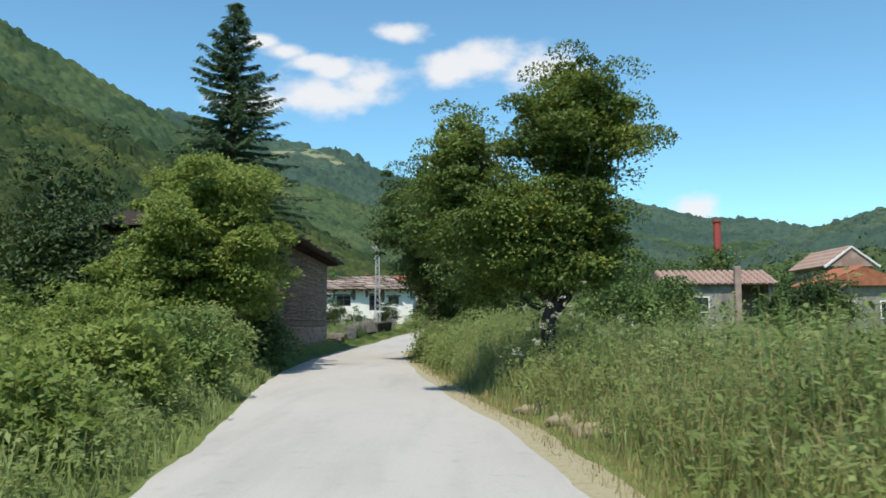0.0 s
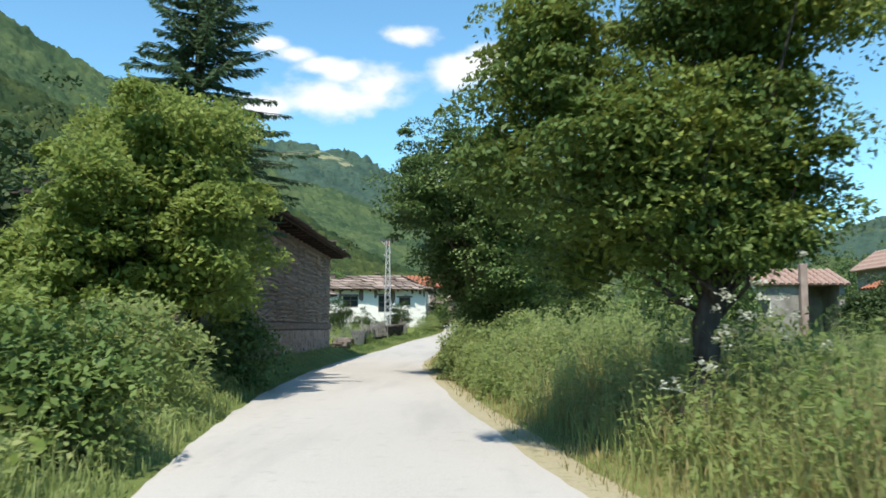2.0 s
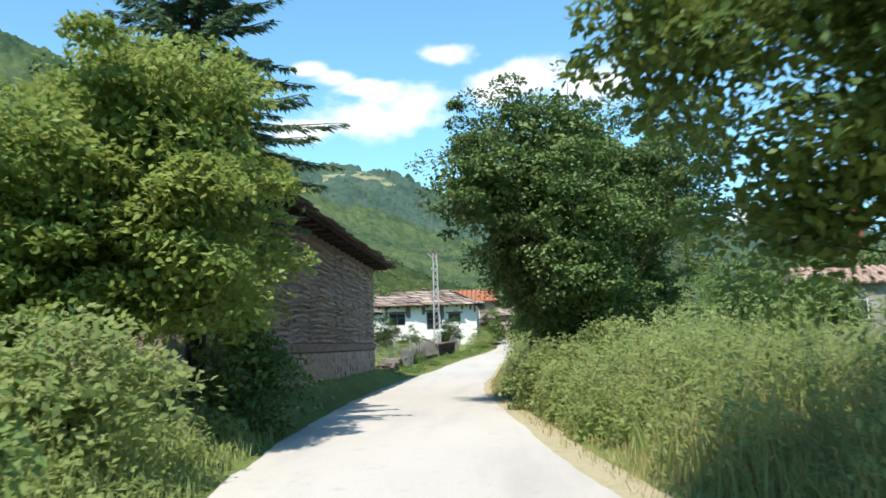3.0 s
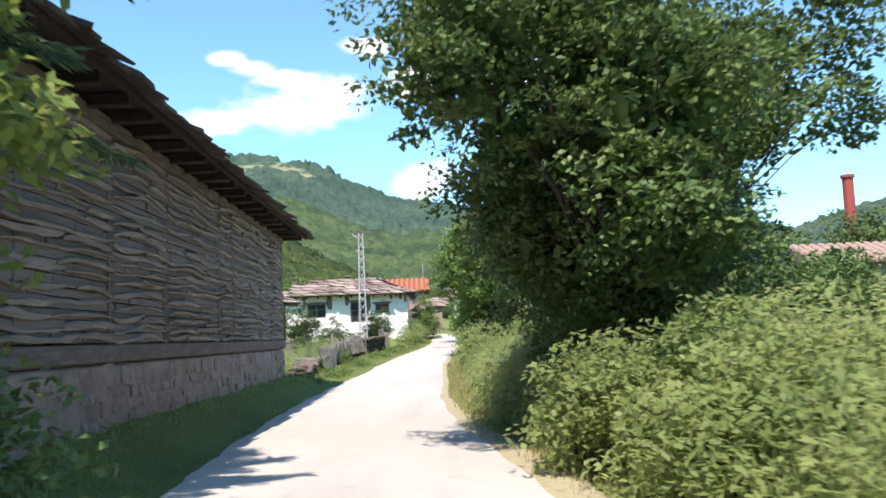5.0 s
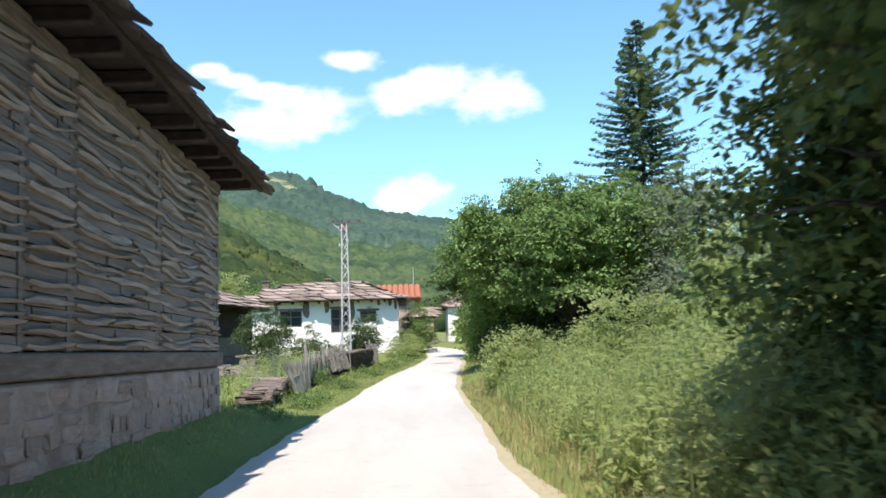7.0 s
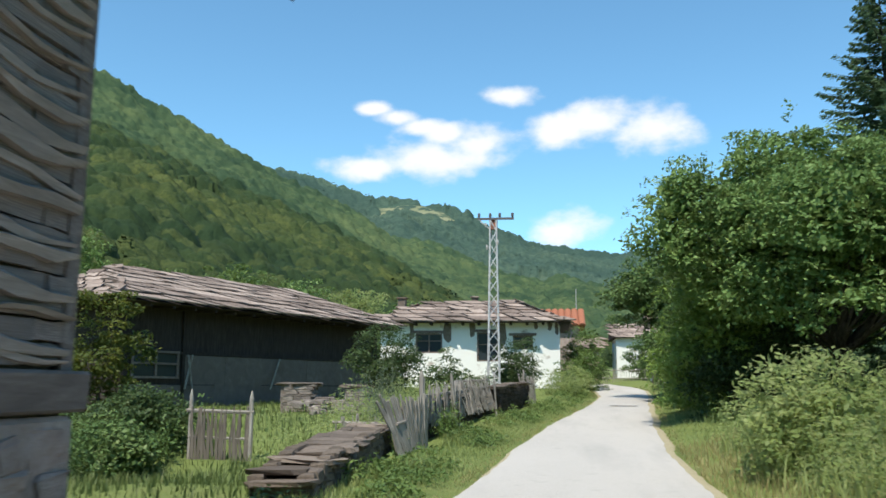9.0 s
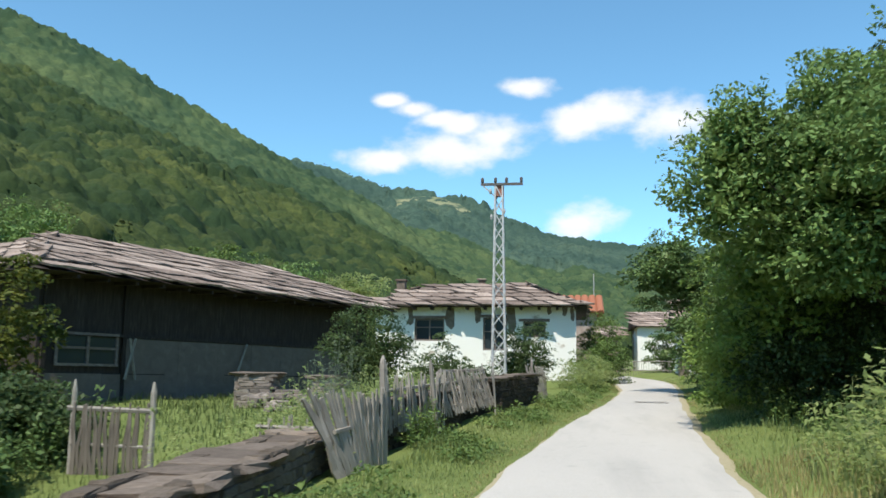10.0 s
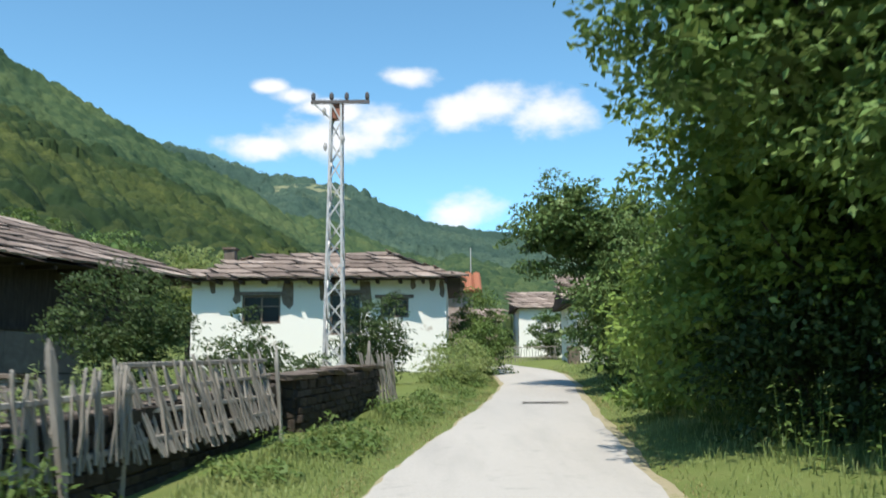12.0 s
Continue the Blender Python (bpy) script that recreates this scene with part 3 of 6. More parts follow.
RIDGES = [  # crest elevations over azimuth, how far the crest and the foot lie, the hollow of the slope, the blur of the crest
    ([-180, -70, -50, -35, -30, -27, -22, -18, -13.5, -10.5, -8, -4, 3, 10, 180], [4, 15, 18, 16.3, 14.6, 13.4, 11.7, 10.1, 8.3, 6.7, 5, 3, 1, 0, 0], 300, 45, 1.1, 1.0),
    ([-180, -110, -70, -50, -35, -31.8, -28.7, -25.3, -22, -18.6, -15, -12.7, -10.2, -7.3, -3, 5, 14, 180], [6, 12, 20.3, 21.2, 19.95, 18.95, 17.85, 16.25, 14.7, 12.85, 11.4, 10.2, 8.4, 6.6, 4.4, 1.8, 0, 0], 700, 60, 1.5, 0.8),
    ([-180, -60, -30, -19, -16.5, -15, -12, -10.3, -8.5, -7, -5.2, -4.5, -2.8, -1.2, 1.2, 3, 5.5, 12.3, 14.3, 16.7, 19.5, 22.1, 23.7, 27, 30, 60, 180], [5, 9, 12.7, 13.3, 13.1, 12.6, 11.7, 11.75, 11.6, 11.2, 10.5, 10.1, 9.3, 8.6, 8.3, 8.05, 8.1, 7.6, 7.0, 6.3, 6.1, 5.7, 5.2, 4.5, 4.3, 5, 5], 1250, 260, 1.15, 0.4),
    ([-180, 12, 20, 23, 26.5, 35, 60, 120, 180], [6, 0, 3.2, 4.6, 5.7, 7.5, 10, 8, 6], 620, 130, 1.15, 1.2),
]
EYE0 = (11.0, 45.0)


def hill_height(x, y):
    dx, dy = x - EYE0[0], y - EYE0[1]
    r = np.hypot(dx, dy)
    az = np.degrees(np.arctan2(dx, dy))
    h = np.zeros_like(r)
    for azs, els, crest, foot, hollow, blur in RIDGES:
        e = (np.interp(az - blur, azs, els) + np.interp(az, azs, els) + np.interp(az + blur, azs, els)) / 3
        top = np.tan(np.radians(e)) * crest
        near = np.interp(az, [-40, -12], [foot, 125]) if foot < 100 else foot
        f = np.clip((r - near) / (crest - near), 0, 1)
        rise = f ** hollow
        fall = np.clip((r - crest) / crest, 0, 1)
        k = top * rise * (1 - 0.65 * fall)
        k = k * (1 + 0.07 * wave(x, y, 0.018, crest) * np.sin(np.pi * np.clip(f, 0, 1)))
        if crest < 800 and foot < 100:
            spur = np.abs(np.sin(np.radians(az) * 8 + 0.7 * wave(x, y, 0.009)))
            k = k * (1 - 0.13 * spur * np.sin(np.pi * np.clip(f, 0, 1)))
        if crest > 1000:
            spur = np.abs(np.sin(np.radians(az) * 17 + 0.9 * wave(x, y, 0.004)))
            k = k * (1 - 0.1 * spur * np.sin(np.pi * np.clip(f, 0, 1)) ** 0.7)
        h = np.maximum(h, k)
    return h


def shoulder(y):
    """Width of the bare sandy strip on the right of the lane."""
    return np.interp(y, [50, 64], [0.42, 0.03])


def ground_height(x, y):
    x, y = np.asarray(x, float), np.asarray(y, float)
    z = road_z(y)
    left, right = road_edges(y)
    away = np.maximum(np.maximum(left - x, x - right), 0)
    start = np.where(x < left, 0.08, 0.12 + shoulder(y))
    bank = -0.05 + 0.21 * np.clip((away - start) / 1.2, 0, 1) + 0.1 * wave(x, y, 0.9) * np.clip((away - start) / 2, 0, 1)
    barn = np.clip(1 - np.abs(x - 6.9) / 1.4, 0, 1) * np.clip((y - 47) / 3, 0, 1) * np.clip((69 - y) / 2.5, 0, 1)
    dip = np.exp(-(((x - 2.6) / 3.4) ** 2 + ((y - 77.5) / 4.5) ** 2))
    return z + np.where(away > 0, bank, -0.05) + 0.45 * barn - 0.62 * dip + hill_height(x, y)


def spread(lo, hi, step, far_lo, far_hi, grow=1.12):
    mid = list(np.arange(lo, hi + step * 0.5, step))
    s, v = step, hi
    up = []
    while v < far_hi:
        s *= grow
        v += s
        up.append(v)
    s, v = step, lo
    down = []
    while v > far_lo:
        s *= grow
        v -= s
        down.append(v)
    return np.array(down[::-1] + mid + up)


def build_ground():
    xs = spread(-12, 32, 0.6, -1700, 1700, 1.055)
    ys = spread(10, 125, 0.6, -1500, 2100, 1.055)
    gx, gy = np.meshgrid(xs, ys, indexing="ij")
    gz = ground_height(gx, gy)
    v = np.stack([gx, gy, gz], -1).reshape(-1, 3)
    a = np.arange(len(xs) - 1)[:, None] * len(ys) + np.arange(len(ys) - 1)[None]
    f = np.stack([a, a + len(ys), a + len(ys) + 1, a + 1], -1).reshape(-1, 4)
    me = indexed_mesh("ground", v, f, M["ground"], True)
    me.materials.append(M["hill"])
    me.materials.append(M["hazy_hill"])
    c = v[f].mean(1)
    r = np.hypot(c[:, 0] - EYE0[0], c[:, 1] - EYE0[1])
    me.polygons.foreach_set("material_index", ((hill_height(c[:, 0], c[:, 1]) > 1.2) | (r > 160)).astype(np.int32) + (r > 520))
    tagged(new("ground", me), "green valley floor rising to wooded hills all around", "ground", kind="structure")


build_ground()


def ribbon(name, mat, left, right, lift, y0, y1, label, category, cols=8, ragged=0.0, step=0.35, dive=0.0):
    ys = np.arange(y0, y1, step)
    l, r = left(ys), right(ys)
    l = l + ragged * (wave(ys, ys * 0.3, 0.7) + 0.5 * wave(ys * 1.7, ys * 0.9, 1.1, 5.0) + 0.2 * rng.normal(size=len(ys)))
    r = r + ragged * (wave(ys, ys * 0.4, 0.6, 2.0) + 0.5 * wave(ys * 1.5, ys * 0.8, 1.2, 1.0) + 0.2 * rng.normal(size=len(ys)))
    t = np.linspace(0, 1, cols)
    gx = l[:, None] * (1 - t) + r[:, None] * t
    gy = np.repeat(ys[:, None], cols, 1)
    gz = road_z(gy) + lift + 0.03 * (1 - (2 * t - 1) ** 2)
    gz = gz - dive * np.clip((np.abs(2 * t - 1) - 0.86) / 0.14, 0, 1)
    v = np.stack([gx, gy, gz], -1).reshape(-1, 3)
    a = np.arange(len(ys) - 1)[:, None] * cols + np.arange(cols - 1)[None]
    f = np.stack([a, a + 1, a + cols + 1, a + cols], -1).reshape(-1, 4)
    return tagged(new(name, indexed_mesh(name, v, f, mat, True)), label, category, kind="structure")


ribbon("verge", M["dirt"], lambda y: road_edges(y)[0] - 0.22, lambda y: road_edges(y)[1] + 0.32 + shoulder(y), 0.0, -60, 122, "dusty dry verge of trodden earth along the lane", "verge", 30, 0.07, 0.35, 0.09)
ribbon("road", M["road"], lambda y: road_edges(y)[0], lambda y: road_edges(y)[1], 0.02, -60, 122, "pale sun-bleached asphalt village lane, patched and dusty", "road", 10, 0.05)
# thin dark strip lying over the right part of the lane
dark_mark = bmesh.new()
box(dark_mark, 12.05, 13.05, 94.75, 94.98, 0.0, 0.0)
for v in dark_mark.verts:
    v.co.z = float(road_z(v.co.y)) + (0.062 if v.co.z >= 0 else 0.04) + (0.012 if abs(v.co.x - 12.5) < 1 else 0)
    v.co.x += rnd.uniform(-0.08, 0.08)
part("dark_strip", dark_mark, M["dark_mark"], None)
tagged(bpy.data.objects["dark_strip"], "thin dark strip across the pale lane", "patch", kind="structure")

# ---- pieces: slabs, stones, pickets, laths ----
def stone_mesh(name, mat, seed, rag=0.07):
    """A rough block in a unit cube."""
    r = random.Random(seed)
    bm = bmesh.new()
    bmesh.ops.create_cube(bm, size=1.0)
    bmesh.ops.bevel(bm, geom=list(bm.edges), offset=0.13, segments=1, affect="EDGES")
    for v in bm.verts:
        v.co += Vector([r.uniform(-rag, rag) for _ in range(3)])
    me = bpy.data.meshes.new(name)
    bm.to_mesh(me)
    bm.free()
    me.materials.append(mat)
    return me


WALL_SLABS = [stone_mesh("slab", M["wall_slab"], 40 + s, 0.06) for s in range(6)]
STONES = [stone_mesh("stone", M["stone"], s) for s in range(8)]
PALE_STONES = [stone_mesh("stone", M["pale_stone"], 80 + s) for s in range(6)]
DARK_STONES = [stone_mesh("stone", M["dark_stone"], 60 + s) for s in range(6)]
BASE_STONES = [stone_mesh("stone", M["rough_plaster"], 20 + s, 0.13) for s in range(9)]


def board_mesh(seed):
    """A plain old board in a unit cube, a little out of true."""
    r = random.Random(500 + seed)
    bm = bmesh.new()
    bmesh.ops.create_cube(bm, size=1.0)
    bmesh.ops.subdivide_edges(bm, edges=[e for e in bm.edges if abs(e.verts[0].co.y - e.verts[1].co.y) > 0.5], cuts=3)
    for v in bm.verts:
        v.co += Vector((r.uniform(-0.06, 0.06), r.uniform(-0.01, 0.01), r.uniform(-0.06, 0.06)))
    me = bpy.data.meshes.new("infill_board")
    bm.to_mesh(me)
    bm.free()
    me.materials.append(M["infill"])
    return me


BOARDS = [board_mesh(k) for k in range(8)]


def frame_of(o, u, v):
    """A pose whose x runs along u and y along v."""
    u, v = Vector(u).normalized(), Vector(v)
    w = u.cross(v).normalized()
    v = w.cross(u)
    m = Matrix((u, v, w)).transposed().to_4x4()
    m.translation = o
    return m


def roof_slab_mesh(seed, mat="slab"):
    """A slanting irregular slab about one unit square."""
    r = random.Random(300 + seed)
    pts = []
    for x, y in ((-0.5, -0.5), (0.0, -0.5), (0.5, -0.5), (0.5, 0.5), (-0.5, 0.5)):
        x, y = x + r.uniform(-0.09, 0.09), y + r.uniform(-0.1, 0.1)
        pts.append((x - 0.6 * y, y))
    bm = bmesh.new()
    low = [bm.verts.new((x * 0.97, y * 0.97, 0)) for x, y in pts]
    top = [bm.verts.new((x, y, 0.045 + r.uniform(-0.01, 0.012))) for x, y in pts]
    bm.faces.new(low[::-1])
    bm.faces.new(top)
    for k in range(5):
        bm.faces.new((low[k], low[(k + 1) % 5], top[(k + 1) % 5], top[k]))
    me = bpy.data.meshes.new("slab")
    bm.to_mesh(me)
    bm.free()
    me.materials.append(M[mat])
    return me


ROOF_SLABS = [roof_slab_mesh(k) for k in range(14)]
SHADED_SLABS = [roof_slab_mesh(k, "shaded_slab") for k in range(14)]


def slab_roof(parent, eave_a, eave_b, top_a, top_b, size=0.75, pitch=0.48, over=0.0, kinds=ROOF_SLABS, gap=1.0, thick=1.0, lap=1.12):
    """Slanting stone slabs row on row over the slope between an eave and a ridge or hip, with open joints."""
    ea, eb, ta, tb = (Vector(p) for p in (eave_a, eave_b, top_a, top_b))
    up = (ta + tb) / 2 - (ea + eb) / 2
    u = (eb - ea).normalized()
    up = up - u * up.dot(u)
    rise = up.length
    up.normalize()
    rows = max(2, round(rise / pitch))
    step = rise / rows
    run0 = (eb - ea).length
    la, lb = (ta - ea).dot(u), (tb - ea).dot(u)
    for i in range(rows):
        f = (i + 0.5) / rows
        lo, hi = la * f, run0 + (lb - run0) * f
        x = lo + rnd.uniform(-0.2, 0.1) - (i % 2) * 0.3 * size
        while x < hi + 0.1:
            w = size * rnd.uniform(0.7, 1.3)
            mid = x + w / 2
            x += w
            if mid < lo - 0.12 or mid > hi + 0.12:
                continue
            p = ea + u * mid + up * (step * (i + 0.5) + over + rnd.uniform(-0.04, 0.03) - (rnd.uniform(0.0, 0.16) if i == 0 else 0))
            m = frame_of(p, u, up)
            tilt = Matrix.Rotation(-radians(rnd.uniform(2.0, 3.6)), 4, "X") @ Matrix.Rotation(radians(rnd.uniform(-1.2, 1.2)), 4, "Y")
            turn = Matrix.Rotation(radians(rnd.gauss(0, 2.2)), 4, "Z")
            piece("slab", rnd.choice(kinds), parent, m @ Matrix.Translation((0, 0, 0.035 + rnd.uniform(0, 0.025))) @ tilt @ turn @ Matrix.Diagonal((w * rnd.uniform(0.92, 0.99) * gap, step * lap * rnd.uniform(0.95, 1.05), rnd.uniform(0.7, 1.2) * thick, 1)))


def solid(name, corners_low, corners_high, mat, parent, label=""):
    """A closed shape between two rings of corners."""
    bm = bmesh.new()
    a = [bm.verts.new(c) for c in corners_low]
    b = [bm.verts.new(c) for c in corners_high]
    k = len(a)
    bm.faces.new(a[::-1])
    bm.faces.new(b)
    for i in range(k):
        bm.faces.new((a[i], a[(i + 1) % k], b[(i + 1) % k], b[i]))
    bmesh.ops.recalc_face_normals(bm, faces=bm.faces)
    return part(name, bm, mat, parent, label)


def rock_thing(name, x, y, size, label):
    bm = bmesh.new()
    bmesh.ops.create_icosphere(bm, subdivisions=3, radius=1.0)
    seed = Vector((x, y, 0))
    z = float(ground_height(x, y))
    for v in bm.verts:
        c = v.co.copy()
        v.co *= 1 + 0.45 * noise.noise(c * 1.3 + seed) + 0.3 * noise.noise(c * 4 + seed) + 0.12 * noise.noise(c * 9 + seed)
        v.co = Vector((v.co.x * size, v.co.y * size * 0.85, v.co.z * size * 0.3)) + Vector((x, y, z - size * 0.1))
    for f in bm.faces:
        f.smooth = True
    ob = part(name, bm, M["rock"], None)
    return tagged(ob, label, "mound")


# ---- the wattle barn ----
BX, BY0, BY1, BTOP = 7.3, 48.6, 66.3, 4.62


def build_barn():
    ob = thing("barn", (4.8, 57.5, 0.3), "old windowless barn of grey wattle laths on a stone base", "barn")
    z0 = 0.0
    part("stone_base", boxes((2.4, BX + 0.004, BY0, BY1, z0, 1.34), bevel=0.03), M["old_mortar"], ob, "mortared rubble base")
    part("wall", boxes((2.5, BX - 0.06, BY0 + 0.06, BY1 - 0.06, 1.34, BTOP)), M["mud"], ob, "mud infill behind the laths")
    part("sill_beam", boxes((BX - 0.2, BX + 0.05, BY0 - 0.1, BY1 + 0.08, 1.36, 1.6), bevel=0.02, wobble=0.012), M["beam"], ob, "heavy weathered sill beam")
    part("sill_beam", boxes((2.4, BX - 0.2, BY1 - 0.16, BY1 + 0.06, 1.36, 1.6), bevel=0.02), M["beam"], ob)
    part("wall_plate", boxes((BX - 0.16, BX + 0.02, BY0, BY1 + 0.05, BTOP - 0.16, BTOP + 0.04), bevel=0.02), M["beam"], ob)
    posts = [49.2, 51.9, 54.4, 58.1, 59.25, 62.35, 66.18]
    for y in posts:
        part("post", boxes((BX - 0.14, BX + 0.0, y - 0.08, y + 0.08, 1.6, BTOP - 0.12), wobble=0.02), M["beam"], ob)
    # flat infill in low courses behind the laths
    zc = 1.62
    while zc < BTOP - 0.14:
        hc = rnd.uniform(0.09, 0.16)
        yc = BY0 + 0.1
        while yc < BY1 - 0.2:
            ln = rnd.uniform(0.6, 2.1)
            w = min(ln, BY1 - 0.09 - yc) - 0.014
            piece("infill_board", rnd.choice(BOARDS), ob, Matrix.Translation((BX - 0.055 + rnd.uniform(-0.016, 0.014), yc + w / 2, zc + hc / 2)) @ Matrix.Rotation(rnd.gauss(0, 0.006), 4, "X") @ Matrix.Diagonal((0.1, w, hc - rnd.uniform(0.008, 0.022), 1)))
            yc += ln
        zc += hc
    # laths: wavy split poles, row on row
    bounds = [BY0 + 0.1] + posts[1:]
    swell = [(rnd.uniform(0, 6), rnd.uniform(1.5, 2.6), rnd.uniform(0.018, 0.036)) for _ in posts]
    z = 1.68
    row = 0
    while z < BTOP - 0.16:
        for (ph0, beat, lift), a, b in zip(swell, bounds, bounds[1:]):
            cuts = [a + 0.03]
            while cuts[-1] < b - 1.6:
                cuts.append(cuts[-1] + rnd.uniform(1.0, 2.6))
            cuts[-1:] = [b - 0.03] if b - cuts[-1] < 0.8 and len(cuts) > 1 else [cuts[-1], b - 0.03]
            for c, d in zip(cuts, cuts[1:]):
                k = max(4, int((d - c) / 0.25))
                bm = bmesh.new()
                ph, amp = rnd.uniform(0, 6), rnd.uniform(0.006, 0.024)
                sag = rnd.uniform(-0.05, 0.05)
                rake = rnd.gauss(0, 0.018)
                h0 = rnd.choice((0.02, 0.028, 0.034, 0.048)) * rnd.uniform(0.8, 1.2)
                jut = rnd.uniform(0.005, 0.045)
                rings = []
                for i in range(k + 1):
                    f = i / k
                    y = c + (d - c) * f
                    zz = z + sag * (4 * f * (1 - f) - 0.5) + rake * (y - c) + lift * math.sin(y * beat + ph0) + amp * math.sin(y * 3.1 + ph) + 0.5 * amp * math.sin(y * 7.7 + ph)
                    hh = h0 * (1 + 0.22 * math.sin(y * 5 + ph) + 0.14 * math.sin(y * 11 + ph * 2)) * (0.55 + 0.45 * min(1.0, 6 * f, 6 * (1 - f)))
                    out = 0.026 + jut + 0.01 * math.sin(y * 1.7 + ph + row)
                    rings.append([bm.verts.new((BX - 0.07, y, zz - hh)), bm.verts.new((BX + out * 0.7, y, zz - hh * 0.9)), bm.verts.new((BX + out, y, zz + hh * 0.55)), bm.verts.new((BX + out * 0.45, y, zz + hh * 0.95)), bm.verts.new((BX - 0.07, y, zz + hh))])
                for r0, r1 in zip(rings, rings[1:]):
                    for s in range(5):
                        bm.faces.new((r0[s], r1[s], r1[(s + 1) % 5], r0[(s + 1) % 5]))
                bm.faces.new(rings[0])
                bm.faces.new(rings[-1][::-1])
                bmesh.ops.recalc_face_normals(bm, faces=bm.faces)
                part("lath", bm, M["lath"], ob)
        z += rnd.choice((0.1, 0.13, 0.15, 0.19)) * rnd.uniform(0.9, 1.1)
        row += 1
    # rubble of the base, half buried in old plaster
    zc = 0.14
    while zc < 1.26:
        hc = min(rnd.uniform(0.14, 0.27), 1.33 - zc)
        yc = BY0 + 0.05
        while yc < BY1 - 0.12:
            ln = rnd.choice((0.24, 0.36, 0.45, 0.62)) * rnd.uniform(0.8, 1.25)
            w = min(ln, BY1 - 0.03 - yc)
            hh = hc * rnd.uniform(0.7, 1.05)
            if rnd.random() < 0.85:
                piece("stone", rnd.choice(BASE_STONES), ob, Matrix.Translation((BX - 0.052 + rnd.uniform(-0.02, 0.022), yc + w / 2, min(zc + hc / 2 + rnd.uniform(-0.03, 0.03), 1.33 - hh / 2))) @ Matrix.Rotation(rnd.gauss(0, 0.045), 4, "X") @ Matrix.Rotation(rnd.gauss(0, 0.05), 4, "Z") @ Matrix.Diagonal((0.15, w * rnd.uniform(0.8, 1.0), hh, 1)))
            yc += ln
        zc += hc * 0.9
    # roof: hipped, low
    e = 0.62
    ez = BTOP + 0.14
    ex0, ex1, ey0, ey1 = 2.4 - e, BX + e + 0.03, BY0 - e, BY1 + 1.1
    rx, rz = 4.85, 6.5
    solid("roof", [(ex0, ey0, ez), (ex1, ey0, ez), (ex1, ey1, ez), (ex0, ey1, ez)], [(rx - 0.1, ey0 + 2.6, rz), (rx + 0.1, ey0 + 2.6, rz), (rx + 0.1, ey1 - 2.9, rz), (rx - 0.1, ey1 - 2.9, rz)], M["shade_board"], ob, "boarded roof under stone slabs")
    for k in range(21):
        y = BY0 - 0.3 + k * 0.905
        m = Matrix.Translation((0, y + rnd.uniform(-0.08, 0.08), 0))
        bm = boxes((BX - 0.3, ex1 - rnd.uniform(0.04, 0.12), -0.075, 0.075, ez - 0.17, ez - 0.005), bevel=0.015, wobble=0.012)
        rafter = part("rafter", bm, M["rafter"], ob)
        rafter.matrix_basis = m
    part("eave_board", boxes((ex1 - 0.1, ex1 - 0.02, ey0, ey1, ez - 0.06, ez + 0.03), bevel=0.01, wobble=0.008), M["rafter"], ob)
    slab_roof(ob, (ex1, ey0, ez), (ex1, ey1, ez), (rx, ey0 + 2.6, rz), (rx, ey1 - 2.9, rz), 0.75, 0.48, 0.0, SHADED_SLABS)
    y = ey0
    while y < ey1:
        w = rnd.uniform(0.4, 0.85)
        p = Vector((ex1 + rnd.uniform(-0.14, 0.06), y + w / 2, ez + 0.03))
        piece("slab", rnd.choice(SHADED_SLABS), ob, frame_of(p, (0, 1, 0), (-1, 0, 0.3)) @ Matrix.Rotation(radians(rnd.uniform(-3, 6)), 4, "X") @ Matrix.Rotation(radians(rnd.gauss(0, 9)), 4, "Z") @ Matrix.Diagonal((w * 1.05, rnd.uniform(0.4, 0.6), rnd.uniform(0.7, 1.3), 1)))
        y += w * 0.92
    slab_roof(ob, (ex1, ey1, ez), (ex0, ey1, ez), (rx, ey1 - 2.9, rz), (rx, ey1 - 2.9, rz), 0.8, 0.6, -0.02, SHADED_SLABS)


build_barn()


